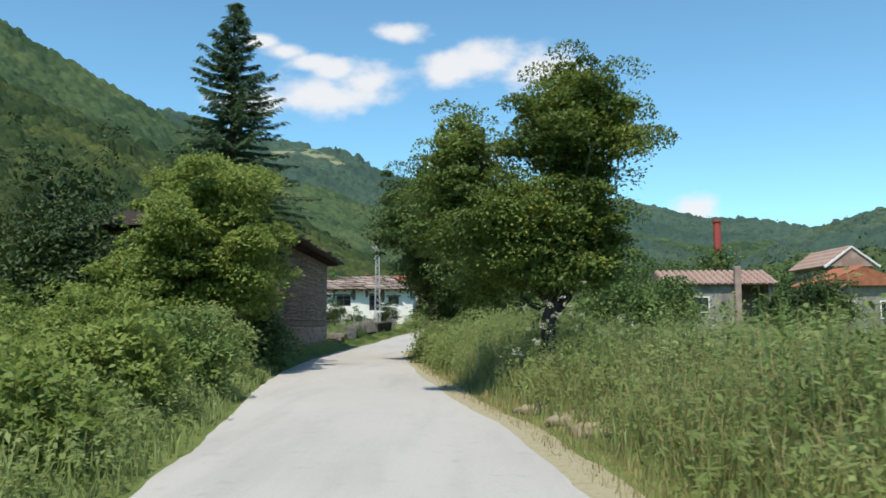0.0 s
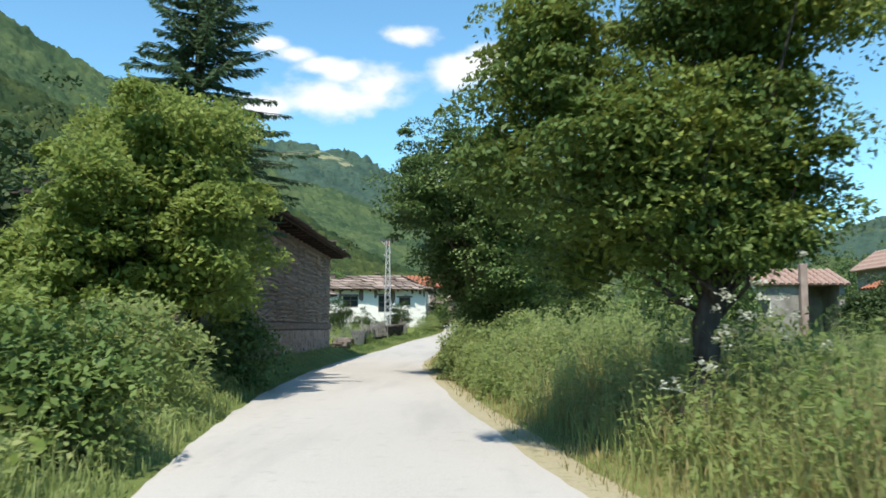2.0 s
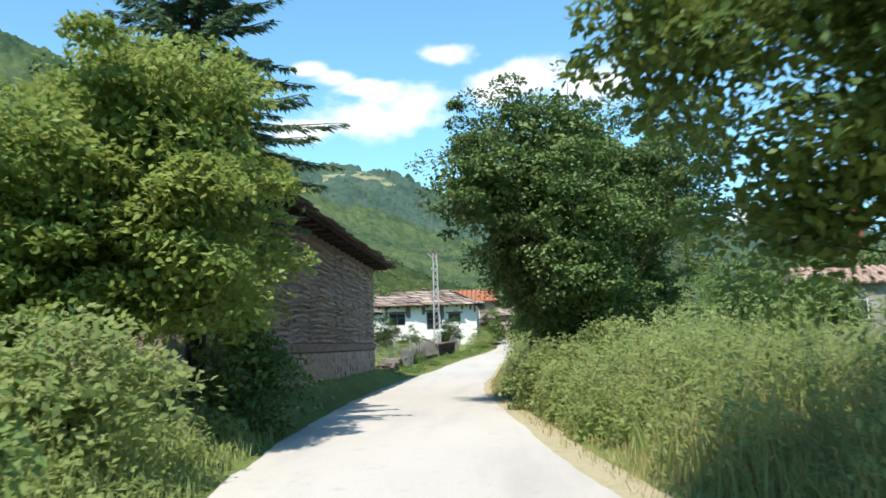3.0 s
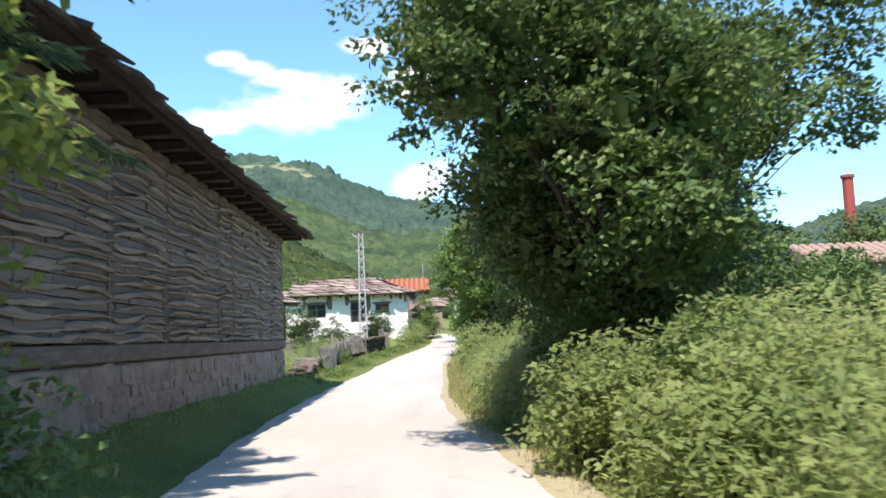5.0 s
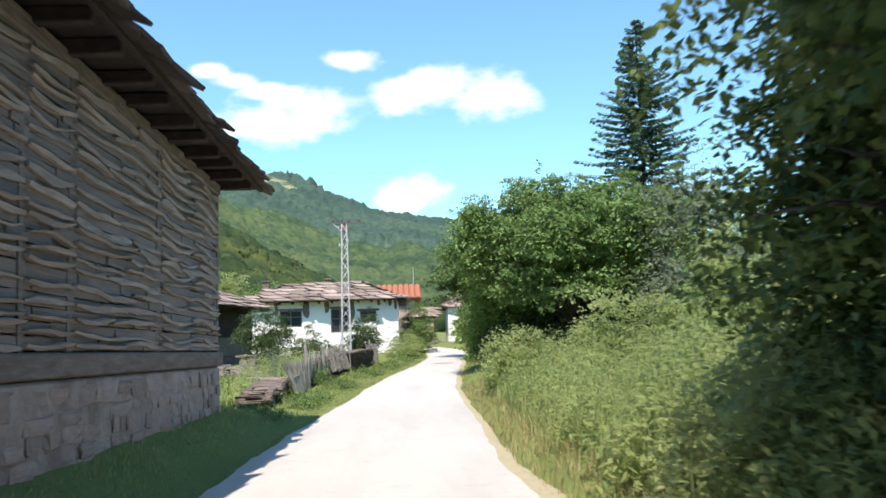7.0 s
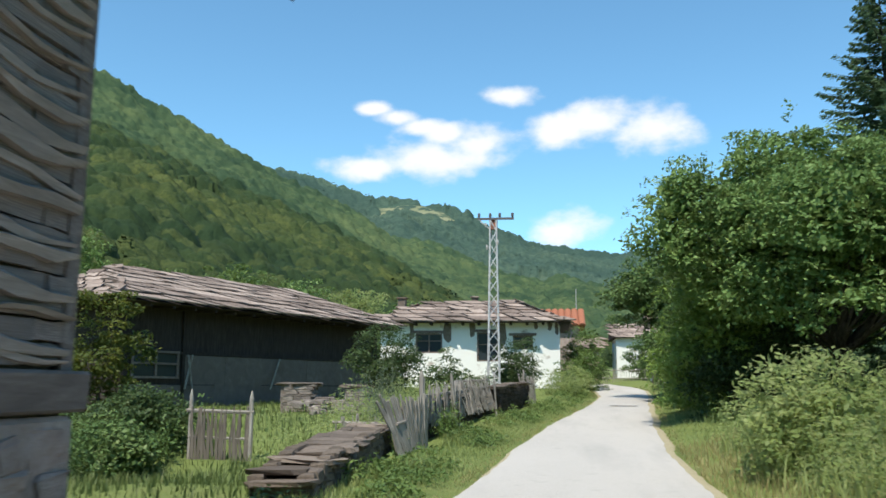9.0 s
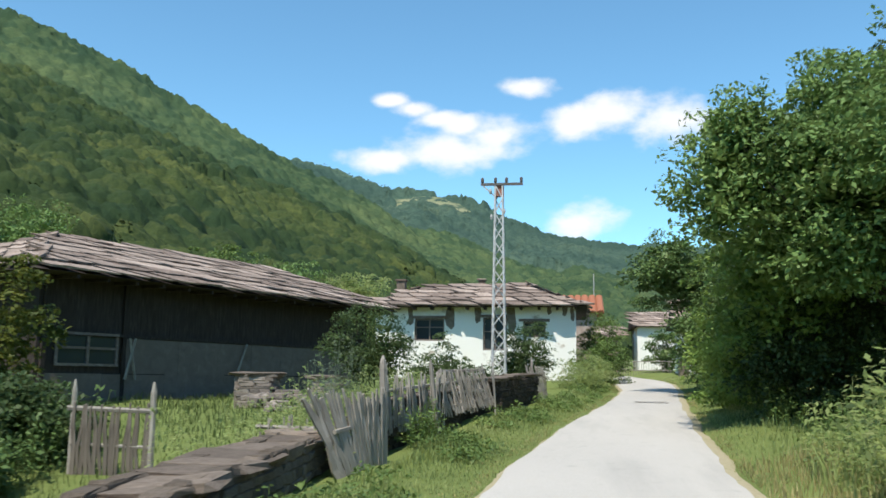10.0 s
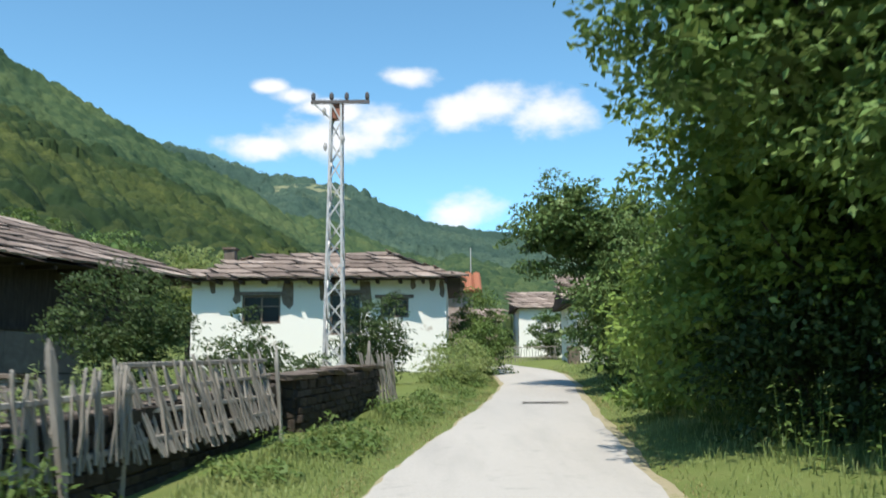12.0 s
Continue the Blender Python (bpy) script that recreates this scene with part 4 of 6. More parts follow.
# ---- the long dark house ----
def build_long_house():
    a, b = Vector((-2.86, 85.9, 0)), Vector((3.3, 100.4, 0))      # eave, near and far end
    u = (b - a).normalized()
    n_out = Vector((u.y, -u.x, 0))                                 # towards the lane
    ez, gz = 4.15, 0.5
    ob = thing("long_house", (a + (b - a) * 0.5 - n_out * 3), "long low house with dark boarded front under a slab roof", "house")

    def at(s, t, z):
        p = a + u * s - n_out * t
        return Vector((p.x, p.y, z))

    length = (b - a).length
    over = 1.05
    w0, w1, deep = 0.9, length - 0.7, 7.0

    def block(name, s0, s1, t0, t1, z0, z1, mat, label="", parent=ob):
        return solid(name, [at(s0, t0, z0), at(s1, t0, z0), at(s1, t1, z0), at(s0, t1, z0)], [at(s0, t0, z1), at(s1, t0, z1), at(s1, t1, z1), at(s0, t1, z1)], mat, parent, label)

    block("wall", w0, w1, over, deep, gz - 0.4, ez + 0.05, M["shade_board"], "near-black timber wall, eave shade put into its colour")
    block("stone_base", w0 - 0.05, w1 + 0.05, over - 0.08, deep, gz - 0.5, gz + 0.35, M["wall_slab"])
    # grey boards of the lower front, each its own
    for s0, lo, hi in ((w0 + 2.7, 1.56, 2.55), (w0 + 0.1, gz + 0.1, 1.54)):
        s = s0
        while s < w1 - 0.3:
            wd = min(rnd.uniform(1.4, 3.2), w1 - 0.2 - s)
            block("sheet", s, s + wd - 0.008, over - 0.06 - rnd.uniform(0, 0.012), over - 0.01, lo, hi + rnd.uniform(-0.03, 0.03), M["sheet"])
            s += wd
    block("rail", w0 + 1.2, w1 - 0.4, over - 0.11, over - 0.04, 2.56, 2.64, M["shade_board"])
    
    for s in (w0 + 0.1, w0 + 2.6, w1 - 0.3):
        block("post", s, s + 0.12, over - 0.1, over - 0.02, gz + 0.3, ez, M["shade_board"])
    win = block("window", w0 + 0.55, w0 + 2.4, over - 0.05, over + 0.02, 1.8, 2.55, M["glass_dark"])
    for s in (w0 + 0.5, w0 + 1.45, w0 + 2.38):
        block("window_frame", s, s + 0.08, over - 0.1, over - 0.052, 1.75, 2.66, M["beam"], parent=win)
    for z in (1.75, 2.2, 2.58):
        block("window_frame", w0 + 0.5, w0 + 2.46, over - 0.118, over - 0.102, z, z + 0.07, M["beam"], parent=win)
    for k, (s0, s1) in enumerate(((2.65, 2.95), (3.0, 2.75), (6.9, 7.4))):
        part("brace", bar(at(w0 + s0, over - 0.2, 1.4), at(w0 + s1, over - 0.2, 2.55), 0.04, 0.035), M["picket"], ob)
    # the roof
    rz = 5.75
    ra, rb = at(3.4, 4.3, rz), at(length - 2.6, 4.3, rz)
    c = [at(0, 0, ez), at(length, 0, ez), at(length, 8.6, ez), at(0, 8.6, ez)]
    solid("roof", [p - Vector((0, 0, 0.04)) for p in c], [ra - n_out * -0.05, rb - n_out * -0.05, rb - n_out * 0.05, ra - n_out * 0.05], M["shade_board"], ob, "boarded roof under stone slabs")
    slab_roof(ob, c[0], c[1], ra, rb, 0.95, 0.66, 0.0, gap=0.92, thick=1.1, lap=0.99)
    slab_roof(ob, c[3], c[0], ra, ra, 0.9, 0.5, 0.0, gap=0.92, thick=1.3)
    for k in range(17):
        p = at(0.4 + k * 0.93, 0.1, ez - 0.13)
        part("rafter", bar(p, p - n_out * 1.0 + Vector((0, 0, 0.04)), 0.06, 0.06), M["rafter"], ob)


build_long_house()


# ---- houses ----
def house_window(parent, x, y, z, w, h, frame_mat="beam"):
    win = part("window", boxes((x - w / 2, x + w / 2, y + 0.06, y + 0.1, z - h / 2, z + h / 2)), M["glass_dark"], parent, "dark pane")
    t = 0.07
    part("window_frame", boxes((x - w / 2 - t, x + w / 2 + t, y - 0.03, y + 0.05, z + h / 2, z + h / 2 + t), (x - w / 2 - t, x + w / 2 + t, y - 0.05, y + 0.05, z - h / 2 - t, z - h / 2), (x - w / 2 - t, x - w / 2, y - 0.03, y + 0.05, z - h / 2, z + h / 2), (x + w / 2, x + w / 2 + t, y - 0.03, y + 0.05, z - h / 2, z + h / 2), (x - 0.03, x + 0.03, y - 0.02, y + 0.05, z - h / 2, z + h / 2), (x - w / 2, x + w / 2, y - 0.015, y + 0.05, z + 0.1, z + 0.15)), M[frame_mat], win)
    return win


def build_white_house():
    x0, x1, y0, y1, gz, ez = 0.4, 10.25, 109.0, 117.5, 0.9, 5.0
    ob = thing("white_house", (5.3, 113, gz), "whitewashed old house with peeling plaster and stone slab roof", "house")
    bm = bmesh.new()
    # front wall with openings, built as panels between them
    holes = [(2.35, 3.85, 3.35, 4.45), (5.75, 6.95, 2.9, 4.5), (7.7, 8.8, 3.55, 4.3)]
    xs = x0
    for a, b, lo, hi in holes:
        box(bm, xs, a, y0, y0 + 0.45, gz - 0.4, ez)
        box(bm, a, b, y0, y0 + 0.45, gz - 0.4, lo)
        box(bm, a, b, y0, y0 + 0.45, hi, ez)
        xs = b
    box(bm, xs, x1, y0, y0 + 0.45, gz - 0.4, ez)
    bmesh.ops.remove_doubles(bm, verts=bm.verts, dist=0.001)
    part("front_wall", bm, M["whitewash"], ob)
    part("side_wall", boxes((x0, x0 + 0.45, y0 + 0.45, y1, gz - 0.4, ez)), M["whitewash"], ob)
    part("side_wall", boxes((x1 - 0.45, x1, y0 + 0.45, y1, gz - 0.4, ez)), M["whitewash"], ob)
    part("back_wall", boxes((x0 + 0.45, x1 - 0.45, y1 - 0.45, y1, gz - 0.4, ez)), M["whitewash"], ob)
    part("ceiling", boxes((x0, x1, y0, y1, ez, ez + 0.08)), M["rafter"], ob)
    for a, b, lo, hi in holes:
        house_window(ob, (a + b) / 2, y0 + 0.12, (lo + hi) / 2, b - a - 0.16, hi - lo - 0.16)
        part("lintel", boxes((a - 0.2, b + 0.2, y0 - 0.03, y0 + 0.1, hi, hi + 0.14), bevel=0.01), M["beam"], ob)
    # bare timbers and fallen plaster under the eaves
    for x, w, lo in ((1.2, 0.22, 4.5), (2.15, 0.26, 4.1), (4.1, 0.36, 3.9), (5.5, 0.3, 4.2), (7.15, 0.34, 3.6), (8.98, 0.18, 4.62), (9.72, 0.2, 4.55), (10.08, 0.16, 4.3)):
        bmp = bmesh.new()
        left = [(x - w * rnd.uniform(0.35, 0.7), ez - (ez - lo) * t) for t in (0.02, 0.3, 0.55, 0.8)]
        right = [(x + w * rnd.uniform(0.35, 0.7), ez - (ez - lo) * t) for t in (0.85, 0.6, 0.3, 0.02)]
        outline = left + [(x + rnd.uniform(-0.3, 0.3) * w, lo)] + right
        ring = [bmp.verts.new((a, y0 - 0.012, b)) for a, b in outline]
        back = [bmp.verts.new(v.co + Vector((0, 0.03, 0))) for v in ring]
        k = len(ring)
        bmp.faces.new(ring)
        for i in range(k):
            bmp.faces.new((ring[i], back[i], back[(i + 1) % k], ring[(i + 1) % k]))
        bmesh.ops.recalc_face_normals(bmp, faces=bmp.faces)
        part("bare_patch", bmp, M["bare"], ob, "mud wall bared by fallen plaster")
    e, rz = 0.68, 6.55
    a, b, c, d = (x0 - e, y0 - e, ez), (x1 + 0.55, y0 - e, ez), (x1 + 0.55, y1 + e, ez), (x0 - e, y1 + e, ez)
    ra, rb = (2.6, 113.2, rz), (7.7, 113.2, rz)
    solid("roof", [a, b, c, d], [ra, rb, (7.7, 113.4, rz), (2.6, 113.4, rz)], M["shade_board"], ob, "boarded roof under stone slabs")
    slab_roof(ob, a, b, ra, rb, 1.15, 0.82, 0.0, gap=0.91, thick=1.6)
    slab_roof(ob, b, c, rb, rb, 0.85, 0.6, 0.0)
    slab_roof(ob, d, a, ra, ra, 0.85, 0.6, 0.0)
    for k in range(13):
        x = x0 - 0.6 + k * 0.87
        part("rafter", boxes((x - 0.06, x + 0.06, y0 - e + 0.05, y0 + 0.1, ez - 0.14, ez - 0.01), bevel=0.01), M["rafter"], ob)
    ch = part("chimney", boxes((0.75, 1.2, 112.2, 112.7, 5.2, 6.7), bevel=0.03, wobble=0.02), M["stone"], ob, "squat stone chimney")
    part("cap", boxes((0.68, 1.27, 112.12, 112.78, 6.7, 6.76), wobble=0.015), M["slab"], ch)
    ch = part("chimney", boxes((5.05, 5.4, 113.3, 113.7, 6.3, 6.85), bevel=0.03, wobble=0.02), M["stone"], ob)
    part("cap", boxes((4.98, 5.47, 113.22, 113.78, 6.85, 6.9), wobble=0.015), M["slab"], ch)


build_white_house()


def tile_meshes(mat):
    out = []
    for s in range(4):
        bm = bmesh.new()
        k = 5
        top, low = [], []
        for i in range(k):
            a = math.pi * i / (k - 1)
            for row, y in ((low, -0.5), (top, 0.5)):
                row.append(bm.verts.new((math.cos(a) * 0.5, y, math.sin(a) * 0.34)))
        for i in range(k - 1):
            bm.faces.new((low[i], low[i + 1], top[i + 1], top[i]))
        bm.faces.new(low)
        bm.faces.new(top[::-1])
        me = bpy.data.meshes.new("tile")
        bm.to_mesh(me)
        bm.free()
        me.materials.append(mat)
        out.append(me)
    return out


TILES = tile_meshes(M["red_tile"])
WORN_TILES = tile_meshes(M["worn_tile"])


def tile_roof(parent, a, b, ta, tb, w=0.34, run=0.5, kinds=TILES):
    ea, eb, ta, tb = (Vector(p) for p in (a, b, ta, tb))
    up = ta - ea
    rows, cols = max(1, int(up.length / run)), max(1, int((eb - ea).length / w))
    m0 = frame_of((0, 0, 0), eb - ea, up)
    for i in range(rows):
        for j in range(cols):
            p = ea.lerp(eb, (j + 0.5) / cols) + up * ((i + 0.5) / rows)
            mm = m0.copy()
            mm.translation = p
            piece("tile", rnd.choice(kinds), parent, mm @ Matrix.Translation((0, 0, 0.03 + rnd.uniform(0, 0.015))) @ Matrix.Rotation(0.06, 4, "X") @ Matrix.Diagonal((w * 0.98, run * 1.15, w * 0.9, 1)))


def plain_house(name, x0, x1, y0, y1, gz, ez, rz, wall_mat, label, roof="red", windows=(), over=0.5, ridge_x=True, tile_w=0.4, porch=0.0):
    ob = thing(name, ((x0 + x1) / 2, (y0 + y1) / 2, gz), label, "house")
    bm = bmesh.new()
    ym, xm = (y0 + y1) / 2, (x0 + x1) / 2
    box(bm, x0, x1 - porch, y0, y1, gz - 0.5, ez)
    if porch:
        box(bm, x1 - porch, x1, y0 + 2.4, y1, gz - 0.5, ez)
        box(bm, x1 - 0.3, x1, y0, y0 + 2.4, gz - 0.5, ez)
    part("wall", bm, M[wall_mat], ob)
    t = 0.06
    if ridge_x:
        low = [(x0 - over, y0 - over, ez), (x1 + over, y0 - over, ez), (x1 + over, y1 + over, ez), (x0 - over, y1 + over, ez)]
        high = [(x0 - over, ym - t, rz), (x1 + over, ym - t, rz), (x1 + over, ym + t, rz), (x0 - over, ym + t, rz)]
    else:
        low = [(x0 - over, y0 - over, ez), (x1 + over, y0 - over, ez), (x1 + over, y1 + over, ez), (x0 - over, y1 + over, ez)]
        high = [(xm - t, y0 - over, rz), (xm + t, y0 - over, rz), (xm + t, y1 + over, rz), (xm - t, y1 + over, rz)]
    solid("roof", low, high, M["rafter"] if roof == "slab" else M["red_tile" if roof == "red" else "worn_tile"], ob)
    if ridge_x:
        pairs = [(low[0], low[1], high[0], high[1])]
    else:
        pairs = [(low[3], low[0], high[3], high[0])]
    for a, b, c, d in pairs:
        if roof == "slab":
            slab_roof(ob, a, b, c, d, 0.7, 0.5, 0.0)
        else:
            tile_roof(ob, a, b, c, d, tile_w, 0.55, TILES if roof == "red" else WORN_TILES)
    for x, z, w, h in windows:
        win = part("window", boxes((x - w / 2, x + w / 2, y0 - 0.03, y0 + 0.05, z - h / 2, z + h / 2)), M["glass_dark"], ob)
        part("window_frame", boxes((x - w / 2 - 0.08, x + w / 2 + 0.08, y0 - 0.06, y0 - 0.005, z + h / 2, z + h / 2 + 0.08), (x - w / 2 - 0.08, x + w / 2 + 0.08, y0 - 0.08, y0 - 0.005, z - h / 2 - 0.08, z - h / 2), (x - w / 2 - 0.08, x - w / 2, y0 - 0.06, y0 - 0.005, z - h / 2, z + h / 2), (x + w / 2, x + w / 2 + 0.08, y0 - 0.06, y0 - 0.005, z - h / 2, z + h / 2)), M["whitewash"], win)
    return ob


rr = plain_house("red_roof_house", 3.5, 11.7, 128.0, 135.0, 1.8, 6.15, 7.55, "rough_plaster", "plastered house with an orange-red tiled roof", windows=((9.5, 4.6, 0.9, 1.1),), tile_w=0.5)
part("antenna", bar((11.6, 131.5, 7.4), (11.6, 131.5, 9.3), 0.04, 0.03, 6), M["galvanised"], rr, "thin metal antenna mast")
plain_house("far_house", 14.9, 19.5, 135.0, 141.0, 2.2, 5.6, 6.9, "whitewash", "small whitewashed house with a slab roof", "slab", ((18.0, 4.2, 0.7, 0.8),), 0.35)
plain_house("side_house", 16.45, 22.3, 117.5, 124.0, 1.6, 4.7, 6.3, "whitewash", "whitewashed house behind the trees by the bend", "slab", (), 0.45)
plain_house("low_shed", 10.6, 13.6, 138.5, 142.5, 2.3, 4.9, 5.9, "rough_plaster", "low grey shed with a slab roof", "slab", (), 0.3)
part("pier", boxes((15.9, 16.4, 116.6, 117.3, 1.2, 2.6), bevel=0.03, wobble=0.02), M["stone"], None)
tagged(bpy.data.objects["pier"], "rough stone gate pier by the bend", "pier")
plain_house("ruined_house", 28.3, 35.2, 76.5, 81.5, 0.2, 3.9, 4.85, "pale_plaster", "ruined low house with worn pinkish tile roof and open porch", "worn", windows=((30.4, 2.6, 1.0, 0.9),), over=0.3, porch=2.3)
part("post", boxes((32.55, 32.95, 76.0, 76.4, 0.2, 5.1), bevel=0.03), M["rough_plaster"], bpy.data.objects["ruined_house"])
rh = plain_house("stone_house", 37.9, 43.3, 75.5, 79.2, 0.2, 3.75, 4.95, "pale_plaster", "grey plastered farmhouse with worn red tile roof", "red", windows=((39.5, 2.2, 1.0, 1.0), (42.2, 2.2, 1.0, 1.0)), over=0.4, ridge_x=False)
solid("gable", [(38.0, 75.3, 3.78), (43.2, 75.3, 3.78), (40.6, 75.3, 4.8)], [(38.0, 75.49, 3.78), (43.2, 75.49, 3.78), (40.6, 75.49, 4.8)], M["dark_board"], rh, "dark boarded gable")
gh = plain_house("gable_house", 41.2, 44.4, 82.0, 88.0, 0.3, 5.4, 6.75, "pale_plaster", "tall grey house with white barge boards on its gable", "worn", over=0.35, ridge_x=False)
solid("gable", [(41.2, 81.7, 5.43), (44.4, 81.7, 5.43), (42.8, 81.7, 6.6)], [(41.2, 81.99, 5.43), (44.4, 81.99, 5.43), (42.8, 81.99, 6.6)], M["pale_plaster"], gh, "plastered gable")
for x in (40.8, 44.8):
    part("barge_board", bar((x, 81.6, 5.35), (42.8, 81.6, 6.82), 0.1, 0.08), M["whitewash"], gh, "white painted barge board")
bm = bmesh.new()
tube(bm, [(34.7, 86.4, 0.2), (34.7, 86.4, 9.2)], [0.34, 0.28], 10)
ch = part("factory_chimney", bm, M["chimney_red"], None)
tagged(ch, "tall slender red chimney beyond the houses", "chimney")
bm = bmesh.new()
tube(bm, [(34.7, 86.4, 9.2), (34.7, 86.4, 9.35)], [0.36, 0.36], 10)
part("rim", bm, M["chimney_red"], ch)


# ---- lattice pole ----
def build_pole():
    px, py, z0, z1 = 7.51, 97.75, 0.8, 8.55
    ob = thing("utility_pole", (px, py, z0), "grey steel lattice power pole with a single crossarm", "pole")

    def half(z):
        return 0.25 + (0.13 - 0.25) * (z - z0) / (z1 - z0)

    corner = [(-1, -1), (1, -1), (1, 1), (-1, 1)]
    for sx, sy in corner:
        h0, h1 = half(z0 - 0.3), half(z1)
        part("leg", bar((px + sx * h0, py + sy * h0, z0 - 0.3), (px + sx * h1, py + sy * h1, z1), 0.045, 0.04), M["galvanised"], ob)
    steps = 15
    for side in range(4):
        (ax, ay), (bx, by) = corner[side], corner[(side + 1) % 4]
        for k in range(steps):
            za, zb = z0 + (z1 - z0) * k / steps, z0 + (z1 - z0) * (k + 1) / steps
            ha, hb = half(za), half(zb)
            p, q2 = ((ax, ay), (bx, by)) if (k + side) % 2 else ((bx, by), (ax, ay))
            part("brace", bar((px + p[0] * ha, py + p[1] * ha, za), (px + q2[0] * hb, py + q2[1] * hb, zb), 0.026), M["galvanised"], ob)
    arm = part("crossarm", boxes((px - 0.66, px + 0.88, py - 0.17, py - 0.1, z1 - 0.02, z1 + 0.07)), M["dark_steel"], ob)
    part("plate", boxes((px - 0.17, px + 0.17, py - 0.1, py + 0.15, z1 - 0.4, z1 + 0.05)), M["rust"], ob, "rusty red head plate")
    for x in (-0.6, -0.12, 0.28, 0.82):
        bm = bmesh.new()
        tube(bm, [(px + x, py - 0.135, z1 + 0.07), (px + x, py - 0.135, z1 + 0.12), (px + x, py - 0.135, z1 + 0.24), (px + x, py - 0.135, z1 + 0.28)], [0.02, 0.06, 0.055, 0.025], 8)
        part("insulator", bm, M["dark_steel"], arm)
    part("strut", bar((px - 0.6, py - 0.14, z1), (px - 0.12, py - 0.14, z1 - 0.45), 0.03), M["galvanised"], ob)
    for x, z in ((-0.3, -0.25), (-0.26, -1.2), (0.2, -1.0)):
        bm = bmesh.new()
        tube(bm, [(px + x, py - 0.2, z1 + z - 0.1), (px + x, py - 0.2, z1 + z), (px + x, py - 0.2, z1 + z + 0.1)], [0.03, 0.055, 0.03], 8)
        part("insulator", bm, M["ceramic"], ob)


build_pole()


# ---- fences, gate, dry-stone walls ----
def picket_mesh(seed, h=1.0, mat="picket"):
    r = random.Random(seed)
    bm = bmesh.new()
    w, t = r.uniform(0.013, 0.024), r.uniform(0.008, 0.013)
    rings = []
    for k in range(5):
        z = h * k / 4
        ox, oy = r.uniform(-0.015, 0.015), r.uniform(-0.012, 0.012)
        s = 1 if k < 4 else 0.45
        rings.append([bm.verts.new((ox + a * w * s, oy + b * t, z + (r.uniform(-0.01, 0.02) if k == 4 else 0))) for a, b in ((-1, -1), (1, -1), (1, 1), (-1, 1))])
    for r0, r1 in zip(rings, rings[1:]):
        for s in range(4):
            bm.faces.new((r0[s], r0[(s + 1) % 4], r1[(s + 1) % 4], r1[s]))
    bm.faces.new(rings[0][::-1])
    bm.faces.new(rings[-1])
    me = bpy.data.meshes.new("picket")
    bm.to_mesh(me)
    bm.free()
    me.materials.append(M[mat])
    return me


PICKETS = [picket_mesh(s) for s in range(12)]
OLD_PICKETS = [picket_mesh(s, 1.0, "old_paling") for s in range(30, 38)]


def post_part(parent, x, y, z0, z1, r0=0.075, lean=(0, 0)):
    bm = bmesh.new()
    h = z1 - z0
    tube(bm, [(x, y, z0), (x + lean[0] * 0.5, y + lean[1] * 0.5, z0 + h * 0.5), (x + lean[0] * 0.92, y + lean[1] * 0.92, z0 + h * 0.9), (x + lean[0], y + lean[1], z1)], [r0 * 1.1, r0, r0 * 0.95, r0 * 0.35], 7)
    return part("post", bm, M["picket"], parent, "split grey post with a pointed head")


def paling(name, a, b, z0, h, label, gap=0.13, lean=0.12, posts=(), rails=(0.3, 0.75), wild=1.0, tip=0.0):
    """A run of pickets from a to b (x, y)."""
    a, b = Vector((*a, 0)), Vector((*b, 0))
    run = (b - a).length
    u = (b - a).normalized()
    side = Vector((u.y, -u.x, 0))
    mid = (a + b) / 2
    ob = thing(name, (mid.x, mid.y, z0(mid.y)), label, "fence", "fence runs along the lane")
    k = int(run / gap)
    for i in range(k):
        p = a + u * (i + 0.5 + rnd.uniform(-0.25, 0.25) * wild) * gap
        hh = h * rnd.uniform(0.84, 1.1)
        m = Matrix.Translation((p.x, p.y, z0(p.y) - 0.05 + rnd.uniform(-0.09, 0.06) * wild)) @ Matrix.Rotation(math.atan2(u.y, u.x), 4, "Z") @ Matrix.Rotation(radians(rnd.gauss(0, 8) * wild) + lean, 4, "Y") @ Matrix.Rotation(radians(rnd.uniform(-4, 4)) + tip, 4, "X")
        piece("picket", rnd.choice(PICKETS), ob, m @ Matrix.Diagonal((rnd.uniform(0.6, 1.1), 1, hh, 1)))
    for f in rails:
        n_seg = max(1, int(run / 2.2))
        for s in range(n_seg):
            p0, p1 = a + u * run * s / n_seg, a + u * run * (s + 1) / n_seg
            off = side * (-0.035 + math.tan(tip) * h * f)
            part("rail", bar((p0.x + off.x, p0.y + off.y, z0(p0.y) + h * f + rnd.uniform(-0.05, 0.05)), (p1.x + off.x, p1.y + off.y, z0(p1.y) + h * f + rnd.uniform(-0.05, 0.05)), 0.032, 0.028, 5), M["picket"], ob)
    for f, hh in posts:
        p = a + u * run * f
        post_part(ob, p.x + side.x * 0.06, p.y + side.y * 0.06, z0(p.y) - 0.2, z0(p.y) + hh, 0.058, (rnd.uniform(-0.06, 0.06), rnd.uniform(-0.1, 0.1)))
    return ob


def gz_left(y):
    return float(road_z(y)) + 0.12


